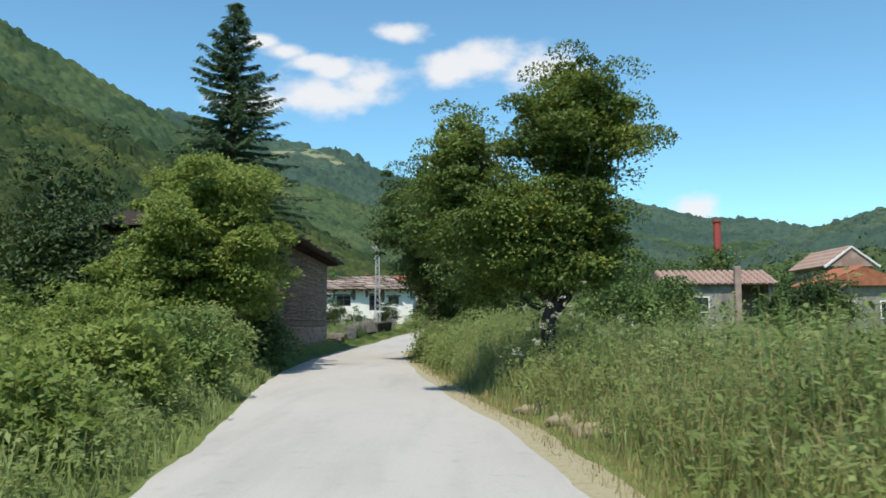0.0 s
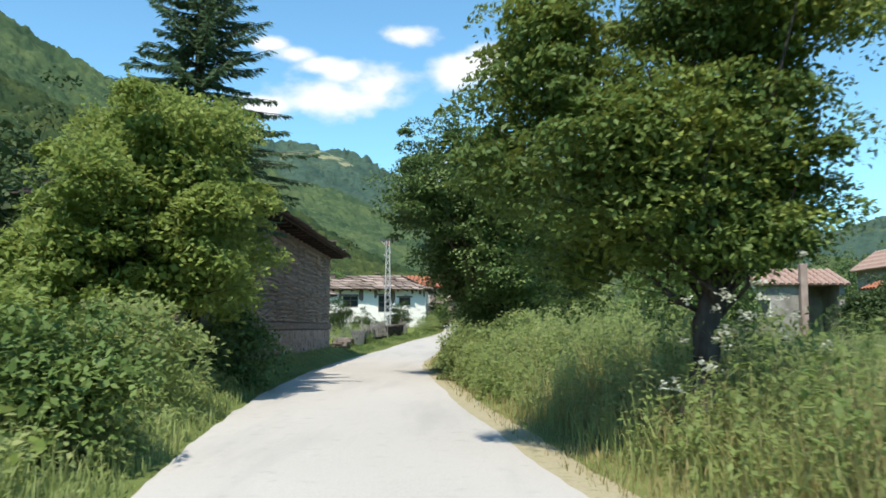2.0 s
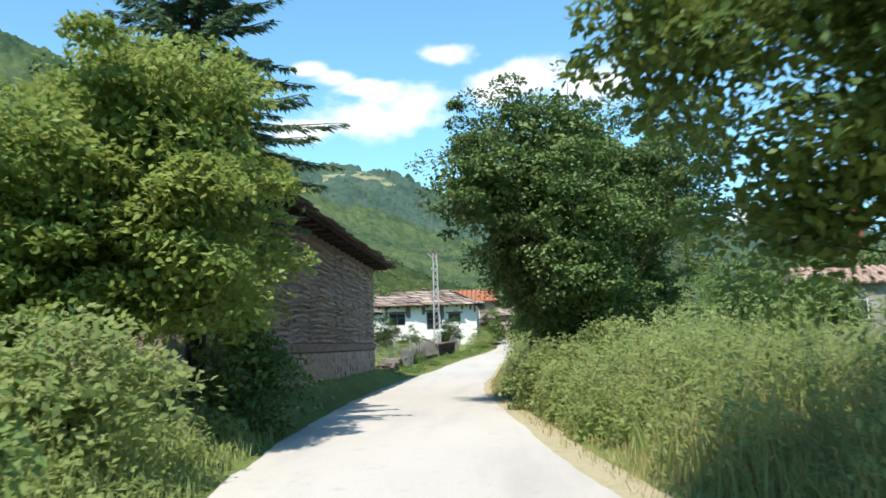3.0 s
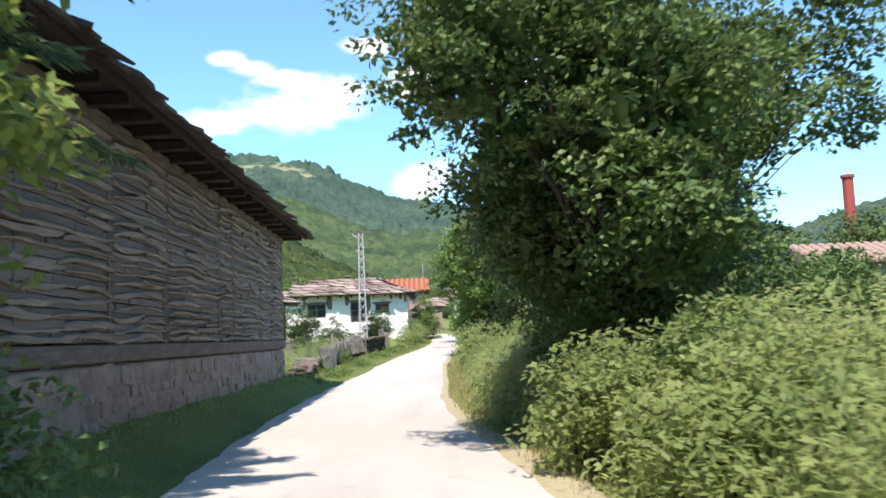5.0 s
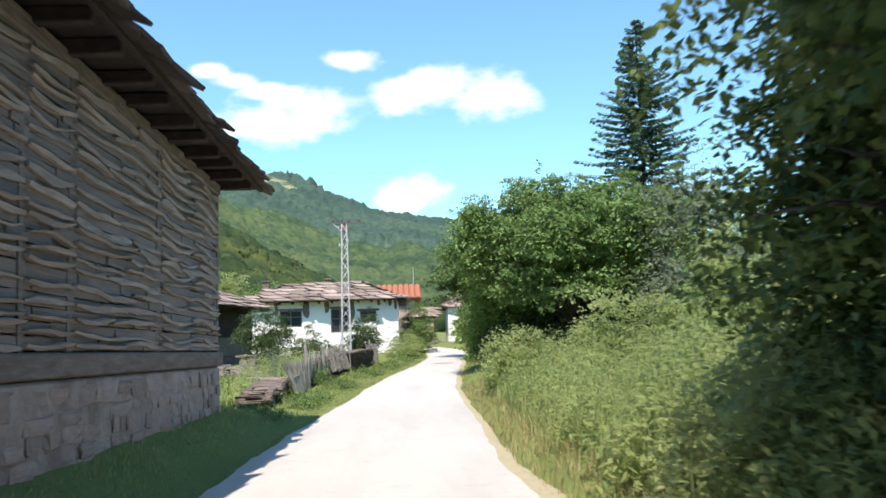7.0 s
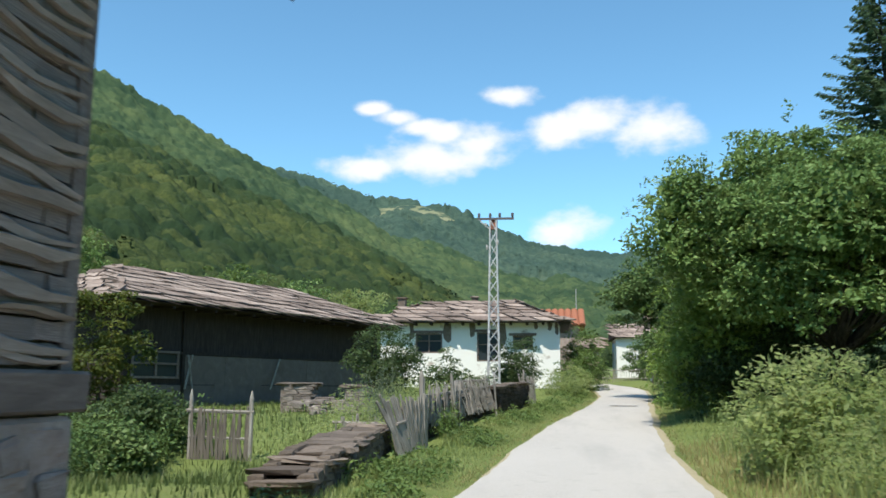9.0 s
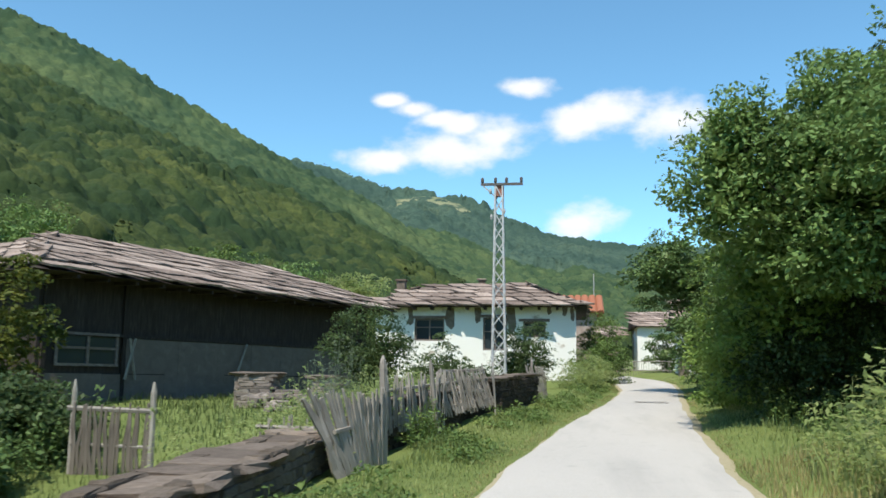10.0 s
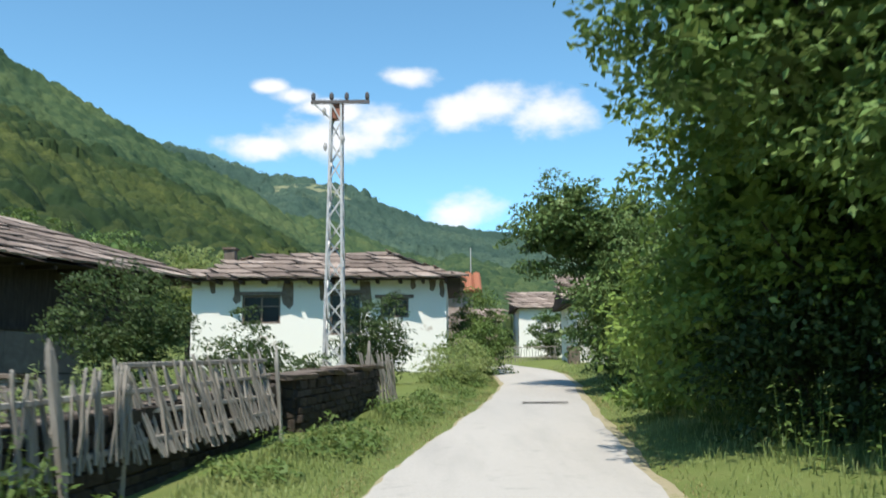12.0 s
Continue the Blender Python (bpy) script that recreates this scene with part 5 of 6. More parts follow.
def fan_panel():
    ob = thing("leaning_fence_panel", (7.4, 78.0, gz_left(78)), "grey picket panel leaning out towards the lane", "fence")
    for k in range(27):
        f = k / 26
        foot = Vector((7.43 + 0.18 * f, 77.1 + 1.4 * f, 0.12))
        head = Vector((7.02 + 0.6 * f, 76.65 + 1.8 * f, 1.3 + rnd.uniform(-0.06, 0.08)))
        way = (head - foot).normalized()
        m = frame_of(foot, Vector((0.28, 1, 0)).cross(way).cross(way), Vector((0.28, 1, 0)).cross(way))
        m = m @ Matrix.Rotation(rnd.uniform(-0.15, 0.15), 4, "Z")
        piece("picket", rnd.choice(PICKETS), ob, m @ Matrix.Diagonal((3.4 if k == 0 else 1.9 - 0.5 * f, 1.3, (head - foot).length, 1)))
    part("rail", bar((7.28, 77.05, gz_left(77) + 0.5), (7.52, 78.55, gz_left(79) + 0.55), 0.03, 0.028, 5), M["picket"], ob)


def plank_post(parent, x, y, z0, z1, w, lean=(0.0, 0.0)):
    """A split post, wider than thick, worn to a blunt point."""
    bm = bmesh.new()
    rings = []
    for f, k in ((0, 0.8), (0.3, 0.9), (0.62, 1.0), (0.88, 1.05), (0.95, 0.8), (1.0, 0.3)):
        c = Vector((x + lean[0] * f, y + lean[1] * f, z0 + (z1 - z0) * f))
        r0 = w * 0.5 * k
        rings.append([bm.verts.new(c + Vector((math.cos(a) * r0 * 0.75 + rnd.uniform(-0.006, 0.006), math.sin(a) * r0 + rnd.uniform(-0.006, 0.006), 0))) for a in (0.3, 1.1, 2.0, 3.1, 4.1, 5.3)])
    for r0, r1 in zip(rings, rings[1:]):
        for i in range(6):
            bm.faces.new((r0[i], r0[(i + 1) % 6], r1[(i + 1) % 6], r1[i]))
    bm.faces.new(rings[-1])
    return part("post", bm, M["picket"], parent, "split grey post with a pointed head")


def gz_wall(y):
    return gz_left(y) + 0.36


fan_panel()
run = paling("picket_fence", (7.42, 79.3), (7.82, 83.2), gz_wall, 0.78, "grey weathered picket fence, crooked and gappy", 0.085, -0.02, (), (0.12, 0.64), 0.9, -0.06)
plank_post(run, 7.45, 79.2, 0.2, 1.86, 0.15, (-0.08, 0.1))
plank_post(run, 7.86, 81.85, 0.2, 1.85, 0.1, (-0.16, -0.2))
plank_post(run, 7.72, 83.1, 0.3, 1.62, 0.11)
run = paling("picket_fence", (7.82, 83.25), (8.36, 86.8), gz_wall, 0.85, "grey picket fence slumping sideways along the lane", 0.058, -0.24, (), (0.1, 0.35, 0.6, 0.85), 1.0, -0.26)
plank_post(run, 8.42, 86.7, 0.4, 1.9, 0.08, (-0.08, -0.2))
run = paling("picket_fence", (8.95, 92.3), (9.35, 94.6), gz_left, 1.1, "short grey picket run leaning beside the wall", 0.075, -0.2, (), (0.3, 0.75), 1.0, -0.15)
plank_post(run, 8.95, 92.25, 0.4, 2.15, 0.1)
paling("picket_fence", (5.7, 78.55), (7.1, 78.7), lambda y: 0.18, 0.78, "low dark run of grey pickets behind the wall end", 0.075, 0.0, (), (0.35, 0.8), 0.5)
paling("plank_fence", (11.2, 126.5), (16.5, 126.0), lambda y: float(road_z(y)), 1.15, "grey plank fence at the bend of the lane", 0.17, 0.0, (), (0.3, 0.8), 0.3)


def build_gate():
    ob = thing("garden_gate", (3.05, 79.4, 0.2), "low grey paling gate hung between two posts", "gate")
    z = 0.22
    post_part(ob, 2.38, 79.4, -0.3, 1.45, 0.042)
    post_part(ob, 3.74, 79.35, -0.3, 1.42, 0.05)
    part("rail", bar((2.3, 79.38, 1.0), (3.8, 79.34, 0.97), 0.045, 0.04, 6), M["picket"], ob)
    part("rail", bar((2.38, 79.38, 0.45), (3.72, 79.34, 0.42), 0.035, 0.03, 6), M["picket"], ob)
    for k in range(17):
        piece("picket", rnd.choice(OLD_PICKETS), ob, Matrix.Translation((2.45 + k * 0.077, 79.33, -0.25)) @ Matrix.Rotation(radians(rnd.uniform(-2.5, 2.5)), 4, "Y") @ Matrix.Diagonal((1.75, 1, rnd.uniform(1.2, 1.36), 1)))


build_gate()


def dry_wall(name, a, b, z0, h, thick, label, slabs=True, category="wall", course=0.13, end_drop=0.0, rocks="pale"):
    a, b = Vector((*a, 0)), Vector((*b, 0))
    kinds = {"pale": PALE_STONES, "field": STONES, "dark": DARK_STONES}[rocks]
    u = (b - a).normalized()
    ang = math.atan2(u.y, u.x)
    run = (b - a).length
    mid = (a + b) / 2
    ob = thing(name, (mid.x, mid.y, z0(mid.y)), label, category)
    side = Vector((-u.y, u.x, 0))
    hw = thick / 2 - 0.06
    solid("core", [tuple((p + side * s * hw).to_2d()) + (z0(p.y) - 0.3,) for p, s in ((a, -1), (b, -1), (b, 1), (a, 1))], [tuple((p + side * s * hw).to_2d()) + (z0(p.y) + h - 0.06 - (end_drop if p is b else 0),) for p, s in ((a, -1), (b, -1), (b, 1), (a, 1))], M["mud"], ob)
    z = 0.0
    while z < h - 0.04:
        c = course * rnd.uniform(0.7, 1.25)
        s = rnd.uniform(0, 0.1)
        while s < run:
            ln = rnd.uniform(0.16, 0.48)
            p = a + u * min(s + ln / 2, run - 0.05)
            if z < h - end_drop * s / run:
                for d in (-1, 1):
                    pp = p + side * d * (thick / 2 - 0.07)
                    piece("stone", rnd.choice(kinds), ob, Matrix.Translation((pp.x, pp.y, z0(pp.y) - 0.05 + z + c / 2)) @ Matrix.Rotation(ang + rnd.uniform(-0.1, 0.1), 4, "Z") @ Matrix.Rotation(rnd.uniform(-0.05, 0.05), 4, "Y") @ Matrix.Diagonal((ln * 1.02, 0.2, c * 1.04, 1)))
            s += ln
        z += c
    for end, sgn in ((a, 1), (b, -1)):
        for k in range(int(h / 0.14)):
            for t in (-0.22, 0.02, 0.24):
                pp = end + u * sgn * 0.06 + side * t * thick
                piece("stone", rnd.choice(kinds), ob, Matrix.Translation((pp.x, pp.y, z0(pp.y) + 0.03 + k * 0.14)) @ Matrix.Rotation(ang + rnd.uniform(-0.1, 0.1), 4, "Z") @ Matrix.Diagonal((0.22, thick * 0.36, 0.15, 1)))
    if slabs:
        s = -0.25
        while s < run:
            ln = min(rnd.uniform(0.4, 1.05), run * 1.05)
            p = a + u * min(s + ln / 2, run)
            piece("slab", rnd.choice(WALL_SLABS), ob, Matrix.Translation((p.x + rnd.uniform(-0.1, 0.1), p.y, z0(p.y) + h - 0.01 + rnd.uniform(-0.02, 0.015))) @ Matrix.Rotation(ang + rnd.uniform(-0.25, 0.25), 4, "Z") @ Matrix.Rotation(rnd.uniform(-0.07, 0.07), 4, "X") @ Matrix.Rotation(rnd.uniform(-0.04, 0.04), 4, "Y") @ Matrix.Diagonal((ln * (1.15 if run > 2 else 1.0), thick * rnd.uniform(0.85, 1.3), rnd.uniform(0.05, 0.09), 1)))
            s += ln * 0.82
    return ob


def low_end(y):
    return gz_left(y) - 0.17 * min(max((72.6 - y) / 1.7, 0.0), 1.0)


# footing raised in dark stone, also standing in for shade behind the pickets
dry_wall("fence_footing", (7.1, 79.0), (7.95, 87.6), gz_left, 0.8, 0.4, "rough dark footing wall under the pickets", False, rocks="dark")
dry_wall("low_stone_wall", (7.12, 70.9), (6.62, 78.0), low_end, 0.4, 0.7, "low dry-stone wall capped with broad flat slabs", rocks="field")
dry_wall("stone_wall", (8.15, 87.9), (8.85, 92.2), gz_left, 0.85, 0.5, "dark dry-stone wall beneath the lattice pole", rocks="dark")
dry_wall("stone_pier", (1.6, 88.3), (2.55, 88.25), lambda y: 0.5, 1.12, 0.6, "broken stone pier of stacked flat stones", True, "pier", 0.085)
dry_wall("stone_pier", (3.7, 88.1), (4.3, 88.05), lambda y: 0.5, 1.05, 0.55, "broken stone pier of stacked flat stones", True, "pier", 0.085)
dry_wall("stone_ruin", (2.65, 88.2), (3.65, 88.1), lambda y: 0.45, 0.75, 0.6, "tumbled heap of flat stones between the piers", False, "wall", 0.09, 0.3)

rubble = thing("rubble_heap", (3.3, 87.1, 0.3), "pale tumbled stones lying before the broken piers", "rubble")
for k in range(34):
    x, y = rnd.gauss(3.3, 0.75), 87.75 - abs(rnd.gauss(0, 0.55))
    size = rnd.uniform(0.16, 0.42)
    piece("stone", rnd.choice(PALE_STONES), rubble, Matrix.Translation((x, y, float(ground_height(x, y)) + size * 0.16 + max(0.0, 0.25 - (87.75 - y) * 0.4))) @ Matrix.Rotation(rnd.uniform(0, 6.28), 4, "Z") @ Matrix.Rotation(rnd.gauss(0, 0.2), 4, "X") @ Matrix.Diagonal((size, size * rnd.uniform(0.6, 0.9), size * rnd.uniform(0.3, 0.55), 1)))

# ---- trees ----
def ghf(x, y):
    return float(ground_height(x, y))


broadleaf("walnut_tree", (6.7, 43.4, ghf(6.7, 43.4)), 0.2, 1.9, [(7.1, 43.2, 4.0, 2.3, 2.3, 2.1), (6.0, 42.6, 2.6, 2.0, 1.8, 1.5), (8.0, 42.6, 2.5, 1.1, 1.2, 1.2), (7.2, 44.0, 5.2, 1.6, 1.6, 1.2), (8.0, 45.5, 3.0, 0.9, 1.1, 2.1)], 60000, 0.138, "leaf_walnut", "broad walnut tree in full leaf by the barn", clump=0.56, sprigs=30, per=300)
conifer("spruce_tree", (7.1, 46.1, ghf(7.1, 46.1)), 11.4, 2.85, 3.7, "tall dark spruce rising behind the walnut", 27, 0.85)
broadleaf("plum_tree", (15.6, 36.0, ghf(15.6, 36)), 0.17, 1.8, [(16.4, 36.6, 5.35, 1.65, 1.7, 1.5), (14.1, 36.5, 4.6, 0.85, 1.1, 1.4), (15.0, 35.7, 3.4, 1.4, 1.1, 1.05), (16.5, 36.4, 3.5, 0.85, 1.3, 1.3), (13.6, 36.2, 3.3, 0.5, 0.8, 0.7), (15.5, 35.9, 2.55, 1.5, 0.9, 0.8), (14.6, 36.8, 2.3, 0.7, 0.9, 0.6), (16.6, 36.9, 2.7, 1.1, 1.1, 0.7), (17.0, 38.2, 3.0, 0.8, 1.1, 1.0)], 74000, 0.086, "leaf_plum", "dense roadside fruit tree with yellowing sprays", clump=0.4, sprigs=26, fill=0.3, per=200)
broadleaf("roadside_tree", (14.9, 53.2, ghf(14.9, 53.2)), 0.2, 2.1, [(13.6, 51.6, 5.6, 2.5, 2.5, 2.5), (12.0, 50.4, 4.9, 1.4, 1.4, 1.4), (12.9, 52.6, 3.7, 1.2, 1.6, 1.2), (14.6, 52.8, 2.6, 1.9, 2.0, 2.0), (15.3, 54.0, 4.6, 1.8, 2.2, 3.0), (15.2, 56.2, 5.4, 2.1, 2.0, 2.8), (15.9, 55.4, 2.8, 2.0, 1.8, 1.9), (14.2, 49.8, 4.0, 1.3, 1.2, 1.6), (14.5, 50.6, 2.7, 1.2, 1.0, 1.1), (13.2, 54.8, 3.9, 1.0, 1.3, 1.5), (14.4, 56.0, 3.8, 1.4, 1.6, 1.4), (16.5, 53.8, 5.4, 1.3, 1.3, 1.7), (13.3, 53.4, 3.0, 1.3, 1.3, 1.0), (14.4, 54.6, 2.3, 1.5, 1.5, 1.7), (14.3, 57.0, 2.6, 1.5, 1.4, 1.5), (17.2, 51.7, 6.3, 1.1, 0.9, 0.8), (17.4, 51.8, 5.3, 1.0, 0.8, 0.6), (17.7, 52.1, 4.4, 0.8, 0.7, 0.5), (16.6, 51.9, 4.3, 0.9, 0.8, 0.7)], 116000, 0.11, "leaf_dark", "large dark-leaved tree overhanging the lane", clump=0.42, sprigs=40, fill=0.3, per=190)
broadleaf("ash_tree", (16.2, 88.0, ghf(16.2, 88)), 0.2, 1.9, [(16.5, 87.6, 4.9, 2.9, 3.0, 3.0), (14.5, 86.9, 3.6, 1.5, 2.0, 2.3), (16.6, 91.0, 2.2, 3.2, 1.5, 2.1), (14.0, 88.0, 2.2, 1.0, 1.6, 1.2)], 40000, 0.14, "leaf_young", "round leafy ash tree at the edge of the lane", clump=0.5, sprigs=40, per=190)
broadleaf("ash_tree", (17.7, 85.3, ghf(17.7, 85.3)), 0.2, 2.6, [(16.7, 84.2, 5.3, 2.6, 2.2, 2.2), (14.9, 83.8, 4.9, 1.2, 1.5, 1.7), (18.9, 84.5, 5.1, 2.2, 2.2, 2.2), (14.5, 84.4, 5.7, 1.7, 1.5, 1.5), (15.9, 84.6, 6.9, 2.1, 2.0, 1.6), (18.4, 85.0, 6.9, 2.4, 2.2, 1.9), (13.4, 84.3, 5.2, 1.3, 1.3, 1.5), (13.5, 84.7, 6.5, 1.0, 1.1, 0.9), (16.2, 81.7, 5.5, 2.0, 1.6, 1.6), (18.6, 81.4, 5.6, 2.1, 1.6, 1.8), (20.4, 83.0, 5.5, 1.8, 2.0, 2.4), (15.0, 83.0, 3.8, 1.0, 1.1, 0.9), (16.7, 81.0, 3.5, 0.8, 0.6, 0.5), (18.0, 80.8, 3.8, 0.8, 0.6, 0.5), (15.7, 82.0, 3.1, 0.6, 0.6, 0.5)], 64000, 0.14, "leaf_ash", "broad spreading tree over the grassy verge", clump=0.46, sprigs=30, per=110)
broadleaf("ash_tree", (15.6, 100.5, ghf(15.6, 100.5)), 0.16, 2.6, [(13.8, 100.2, 5.6, 1.7, 1.8, 1.5), (15.7, 100.5, 4.7, 1.9, 2.0, 2.2), (15.2, 98.0, 3.0, 1.5, 1.8, 1.6), (16.8, 97.0, 3.6, 1.8, 2.2, 2.2)], 32000, 0.15, "leaf_dark", "ash tree reaching out over the bend", clump=0.5, sprigs=20)
conifer("spruce_tree", (26.2, 104.6, ghf(26.2, 104.6)), 22.4 - ghf(26.2, 104.6), 6.2, 3.0, "tall blue-green spruce standing behind the hedge", 44, 0.3)

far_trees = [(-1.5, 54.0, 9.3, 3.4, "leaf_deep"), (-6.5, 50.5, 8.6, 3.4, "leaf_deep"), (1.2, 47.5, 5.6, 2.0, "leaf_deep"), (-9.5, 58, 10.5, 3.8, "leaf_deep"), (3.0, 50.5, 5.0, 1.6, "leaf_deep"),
             (21.0, 80.0, 7.6, 2.3, "leaf_silver"), (24.5, 72.0, 4.8, 2.6, "leaf_dark"), (33.2, 82.5, 6.6, 1.9, "leaf_dark"), (28.5, 90.0, 7.0, 3.2, "leaf_fresh"), (36.9, 73.6, 4.4, 2.0, "leaf_bush"), (34.6, 73.0, 3.4, 1.5, "leaf_bush"), (27.6, 74.0, 4.6, 1.9, "leaf_dark"), (31.0, 88.0, 6.4, 2.6, "leaf_dark"), (25.5, 98.0, 9.5, 3.6, "leaf_plum"), (44.0, 96.0, 7.5, 4.0, "leaf_dark"), (20.0, 112.0, 8.0, 3.2, "leaf_dark")]
for x, y, h, r, mt in far_trees:
    z = ghf(x, y)
    broadleaf("orchard_tree", (x, y, z), 0.16, z + h * 0.28, [(x, y, z + h - r * 0.95, r, r, r * 0.95), (x + 0.4 * r, y - 0.4 * r, z + h * 0.42, r * 0.75, r * 0.75, h * 0.26), (x - 0.5 * r, y - 0.2 * r, z + h * 0.38, r * 0.7, r * 0.7, h * 0.25)], 9000 if mt == "leaf_silver" else 5200, 0.12 if mt == "leaf_silver" else 0.2, mt, "dark leafy tree in the orchard", clump=0.55)

for x, y, top, r, mt in ((-17.0, 106.0, 10.6, 3.0, "leaf_ash"), (-21.5, 111.0, 11.0, 3.4, "leaf_dark"), (-12.0, 119.5, 10.2, 2.8, "leaf_fresh"), (-8.6, 123.0, 9.6, 2.6, "leaf_ash"), (-5.2, 127.0, 9.3, 2.4, "leaf_weed"), (-1.6, 131.0, 8.6, 2.6, "leaf_ash"), (-14.6, 114.0, 9.4, 2.4, "leaf_dark")):
    z = ghf(x, y)
    h = top - z
    broadleaf("orchard_tree", (x, y, z), 0.16, z + h * 0.3, [(x, y, top - r * 0.8, r, r, r * 0.8), (x + 0.5 * r, y - 0.5 * r, z + h * 0.5, r * 0.75, r * 0.75, h * 0.26), (x - 0.6 * r, y - 0.3 * r, z + h * 0.46, r * 0.7, r * 0.7, h * 0.28)], 6000, 0.22, mt, "bright leafy tree behind the long house", clump=0.55)


def shrub(name, x, y, blobs, n, leaf, mat, label, clump=0.3):
    z = ghf(x, y)
    ob = thing(name, (x, y, z), label, "shrub")
    bm = bmesh.new()
    for b in blobs:
        for k in range(3):
            tube(bm, zig((x + rnd.uniform(-0.2, 0.2), y + rnd.uniform(-0.2, 0.2), z - 0.1), (b[0] + rnd.uniform(-0.4, 0.4) * b[3], b[1], b[2] + b[5] * rnd.uniform(0, 0.7)), 3, 0.06), [0.03, 0.024, 0.016, 0.008], 5)
    part("stem", bm, M["bark"], ob)
    p, w = crown_points(blobs, n, clump, rng, 60)
    ok = p[:, 2] > z - 0.05
    p, w = p[ok], w[ok]
    under(new("crown", raw_mesh("crown", leaves(p, leaf, leaf * 0.55, 0.5, w), 4, M[mat])), ob)
    return ob


shrub("vine_bush", -1.9, 83.4, [(-1.9, 83.4, 2.4, 1.2, 1.1, 1.5), (-2.4, 83.0, 1.1, 1.3, 1.0, 0.9)], 9000, 0.13, "leaf_vine", "yellow-green vine climbing in front of the house", 0.26)
shrub("garden_bush", 3.9, 93.0, [(3.9, 93.0, 2.5, 1.2, 1.1, 1.2), (4.4, 92.6, 1.6, 1.0, 0.9, 0.9)], 15000, 0.1, "leaf_bush", "dark round garden bush behind the fence")
shrub("garden_bush", 5.9, 95.5, [(5.8, 95.5, 2.0, 0.95, 0.9, 1.0), (6.4, 95.2, 1.4, 0.7, 0.8, 0.6)], 6000, 0.1, "leaf_bush", "dark garden bush before the white house")
shrub("garden_bush", 8.5, 99.6, [(8.4, 99.6, 2.4, 0.95, 0.8, 1.1), (8.1, 99.3, 1.6, 0.8, 0.8, 0.8)], 12000, 0.1, "leaf_bush", "green bush behind the lattice pole")
shrub("garden_bush", 7.1, 97.0, [(7.15, 97.0, 1.5, 0.45, 0.5, 0.45)], 1800, 0.09, "leaf_bush", "small grey-green bush by the pole")
shrub("corner_bush", 11.6, 111.5, [(11.4, 111.2, 3.1, 0.95, 1.2, 1.7), (11.9, 108.8, 2.3, 0.8, 1.0, 1.1), (10.9, 106.5, 1.9, 0.9, 1.0, 0.8)], 17000, 0.12, "leaf_fresh", "ivy and shrubs grown up the house corner")
shrub("corner_bush", 10.6, 101.5, [(10.4, 101.5, 1.5, 0.9, 1.4, 0.7), (10.9, 104.0, 1.7, 0.8, 1.2, 0.8)], 7000, 0.1, "leaf_weed", "low shrubs on the bank beside the lane")
shrub("house_shrub", 16.4, 128.0, [(16.2, 127.6, 3.4, 1.3, 1.0, 1.6)], 6000, 0.16, "leaf_dark", "shrub before the small far house")
# leaf_deep bushes are added to paint the dark void under the ash crowns
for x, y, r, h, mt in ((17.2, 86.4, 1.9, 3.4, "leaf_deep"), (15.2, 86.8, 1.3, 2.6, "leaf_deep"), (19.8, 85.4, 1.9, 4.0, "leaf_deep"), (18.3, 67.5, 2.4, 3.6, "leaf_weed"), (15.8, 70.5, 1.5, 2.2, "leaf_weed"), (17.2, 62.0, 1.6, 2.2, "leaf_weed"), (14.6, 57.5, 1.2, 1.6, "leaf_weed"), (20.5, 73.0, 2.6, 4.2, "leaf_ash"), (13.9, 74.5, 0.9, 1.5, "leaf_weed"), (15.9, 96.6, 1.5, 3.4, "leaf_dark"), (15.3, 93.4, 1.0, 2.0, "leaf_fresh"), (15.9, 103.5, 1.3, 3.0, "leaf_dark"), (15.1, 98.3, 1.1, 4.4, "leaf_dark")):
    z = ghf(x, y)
    shrub("roadside_bush", x, y, [(x, y, z + h * 0.55, r, r, h * 0.5), (x - r * 0.5, y - r * 0.5, z + h * 0.35, r * 0.7, r * 0.7, h * 0.38)], int(7000 * r), 0.11, mt, "thicket of shrubs by the lane, bright green to shade-coloured dark", 0.35)
for x, y, r, h, mt in ((-1.2, 78.4, 1.1, 1.3, "leaf_bush"), (0.9, 80.2, 1.0, 1.2, "leaf_bush"), (-3.6, 79.5, 1.6, 1.8, "leaf_bush"), (1.6, 77.6, 0.6, 0.9, "leaf_dark"), (6.6, 37.0, 1.5, 1.9, "leaf_walnut"), (5.2, 34.0, 1.5, 1.6, "leaf_walnut"), (8.1, 39.5, 1.0, 1.5, "leaf_weed"), (3.0, 38.5, 1.8, 2.2, "leaf_plum"), (8.3, 45.2, 0.8, 1.5, "leaf_dark"), (9.5, 27.4, 0.8, 1.0, "leaf_walnut"), (9.2, 31.2, 0.9, 1.25, "leaf_walnut"), (8.8, 35.3, 0.9, 1.3, "leaf_fresh"), (7.6, 28.6, 1.1, 1.5, "leaf_walnut"), (9.6, 24.2, 0.6, 0.7, "leaf_walnut")):
    z = ghf(x, y)
    shrub("bank_bush", x, y, [(x, y, z + h * 0.5, r, r, h * 0.5)], int(6500 * r), 0.12, mt, "leafy scrub along the bank", 0.35)


# ---- weeds and grass ----
def rise_from_lane(p):
    """Plants stand lower beside the wheels and in uneven swells behind."""
    l, r = road_edges(p[:, 1])
    d = np.maximum(l - p[:, 0], p[:, 0] - r)
    return np.clip(0.4 + 0.6 * (d - 0.4) / 1.8, 0.4, 1.0) * (1.0 + 0.28 * wave(p[:, 0], p[:, 1], 1.1, 2.0))


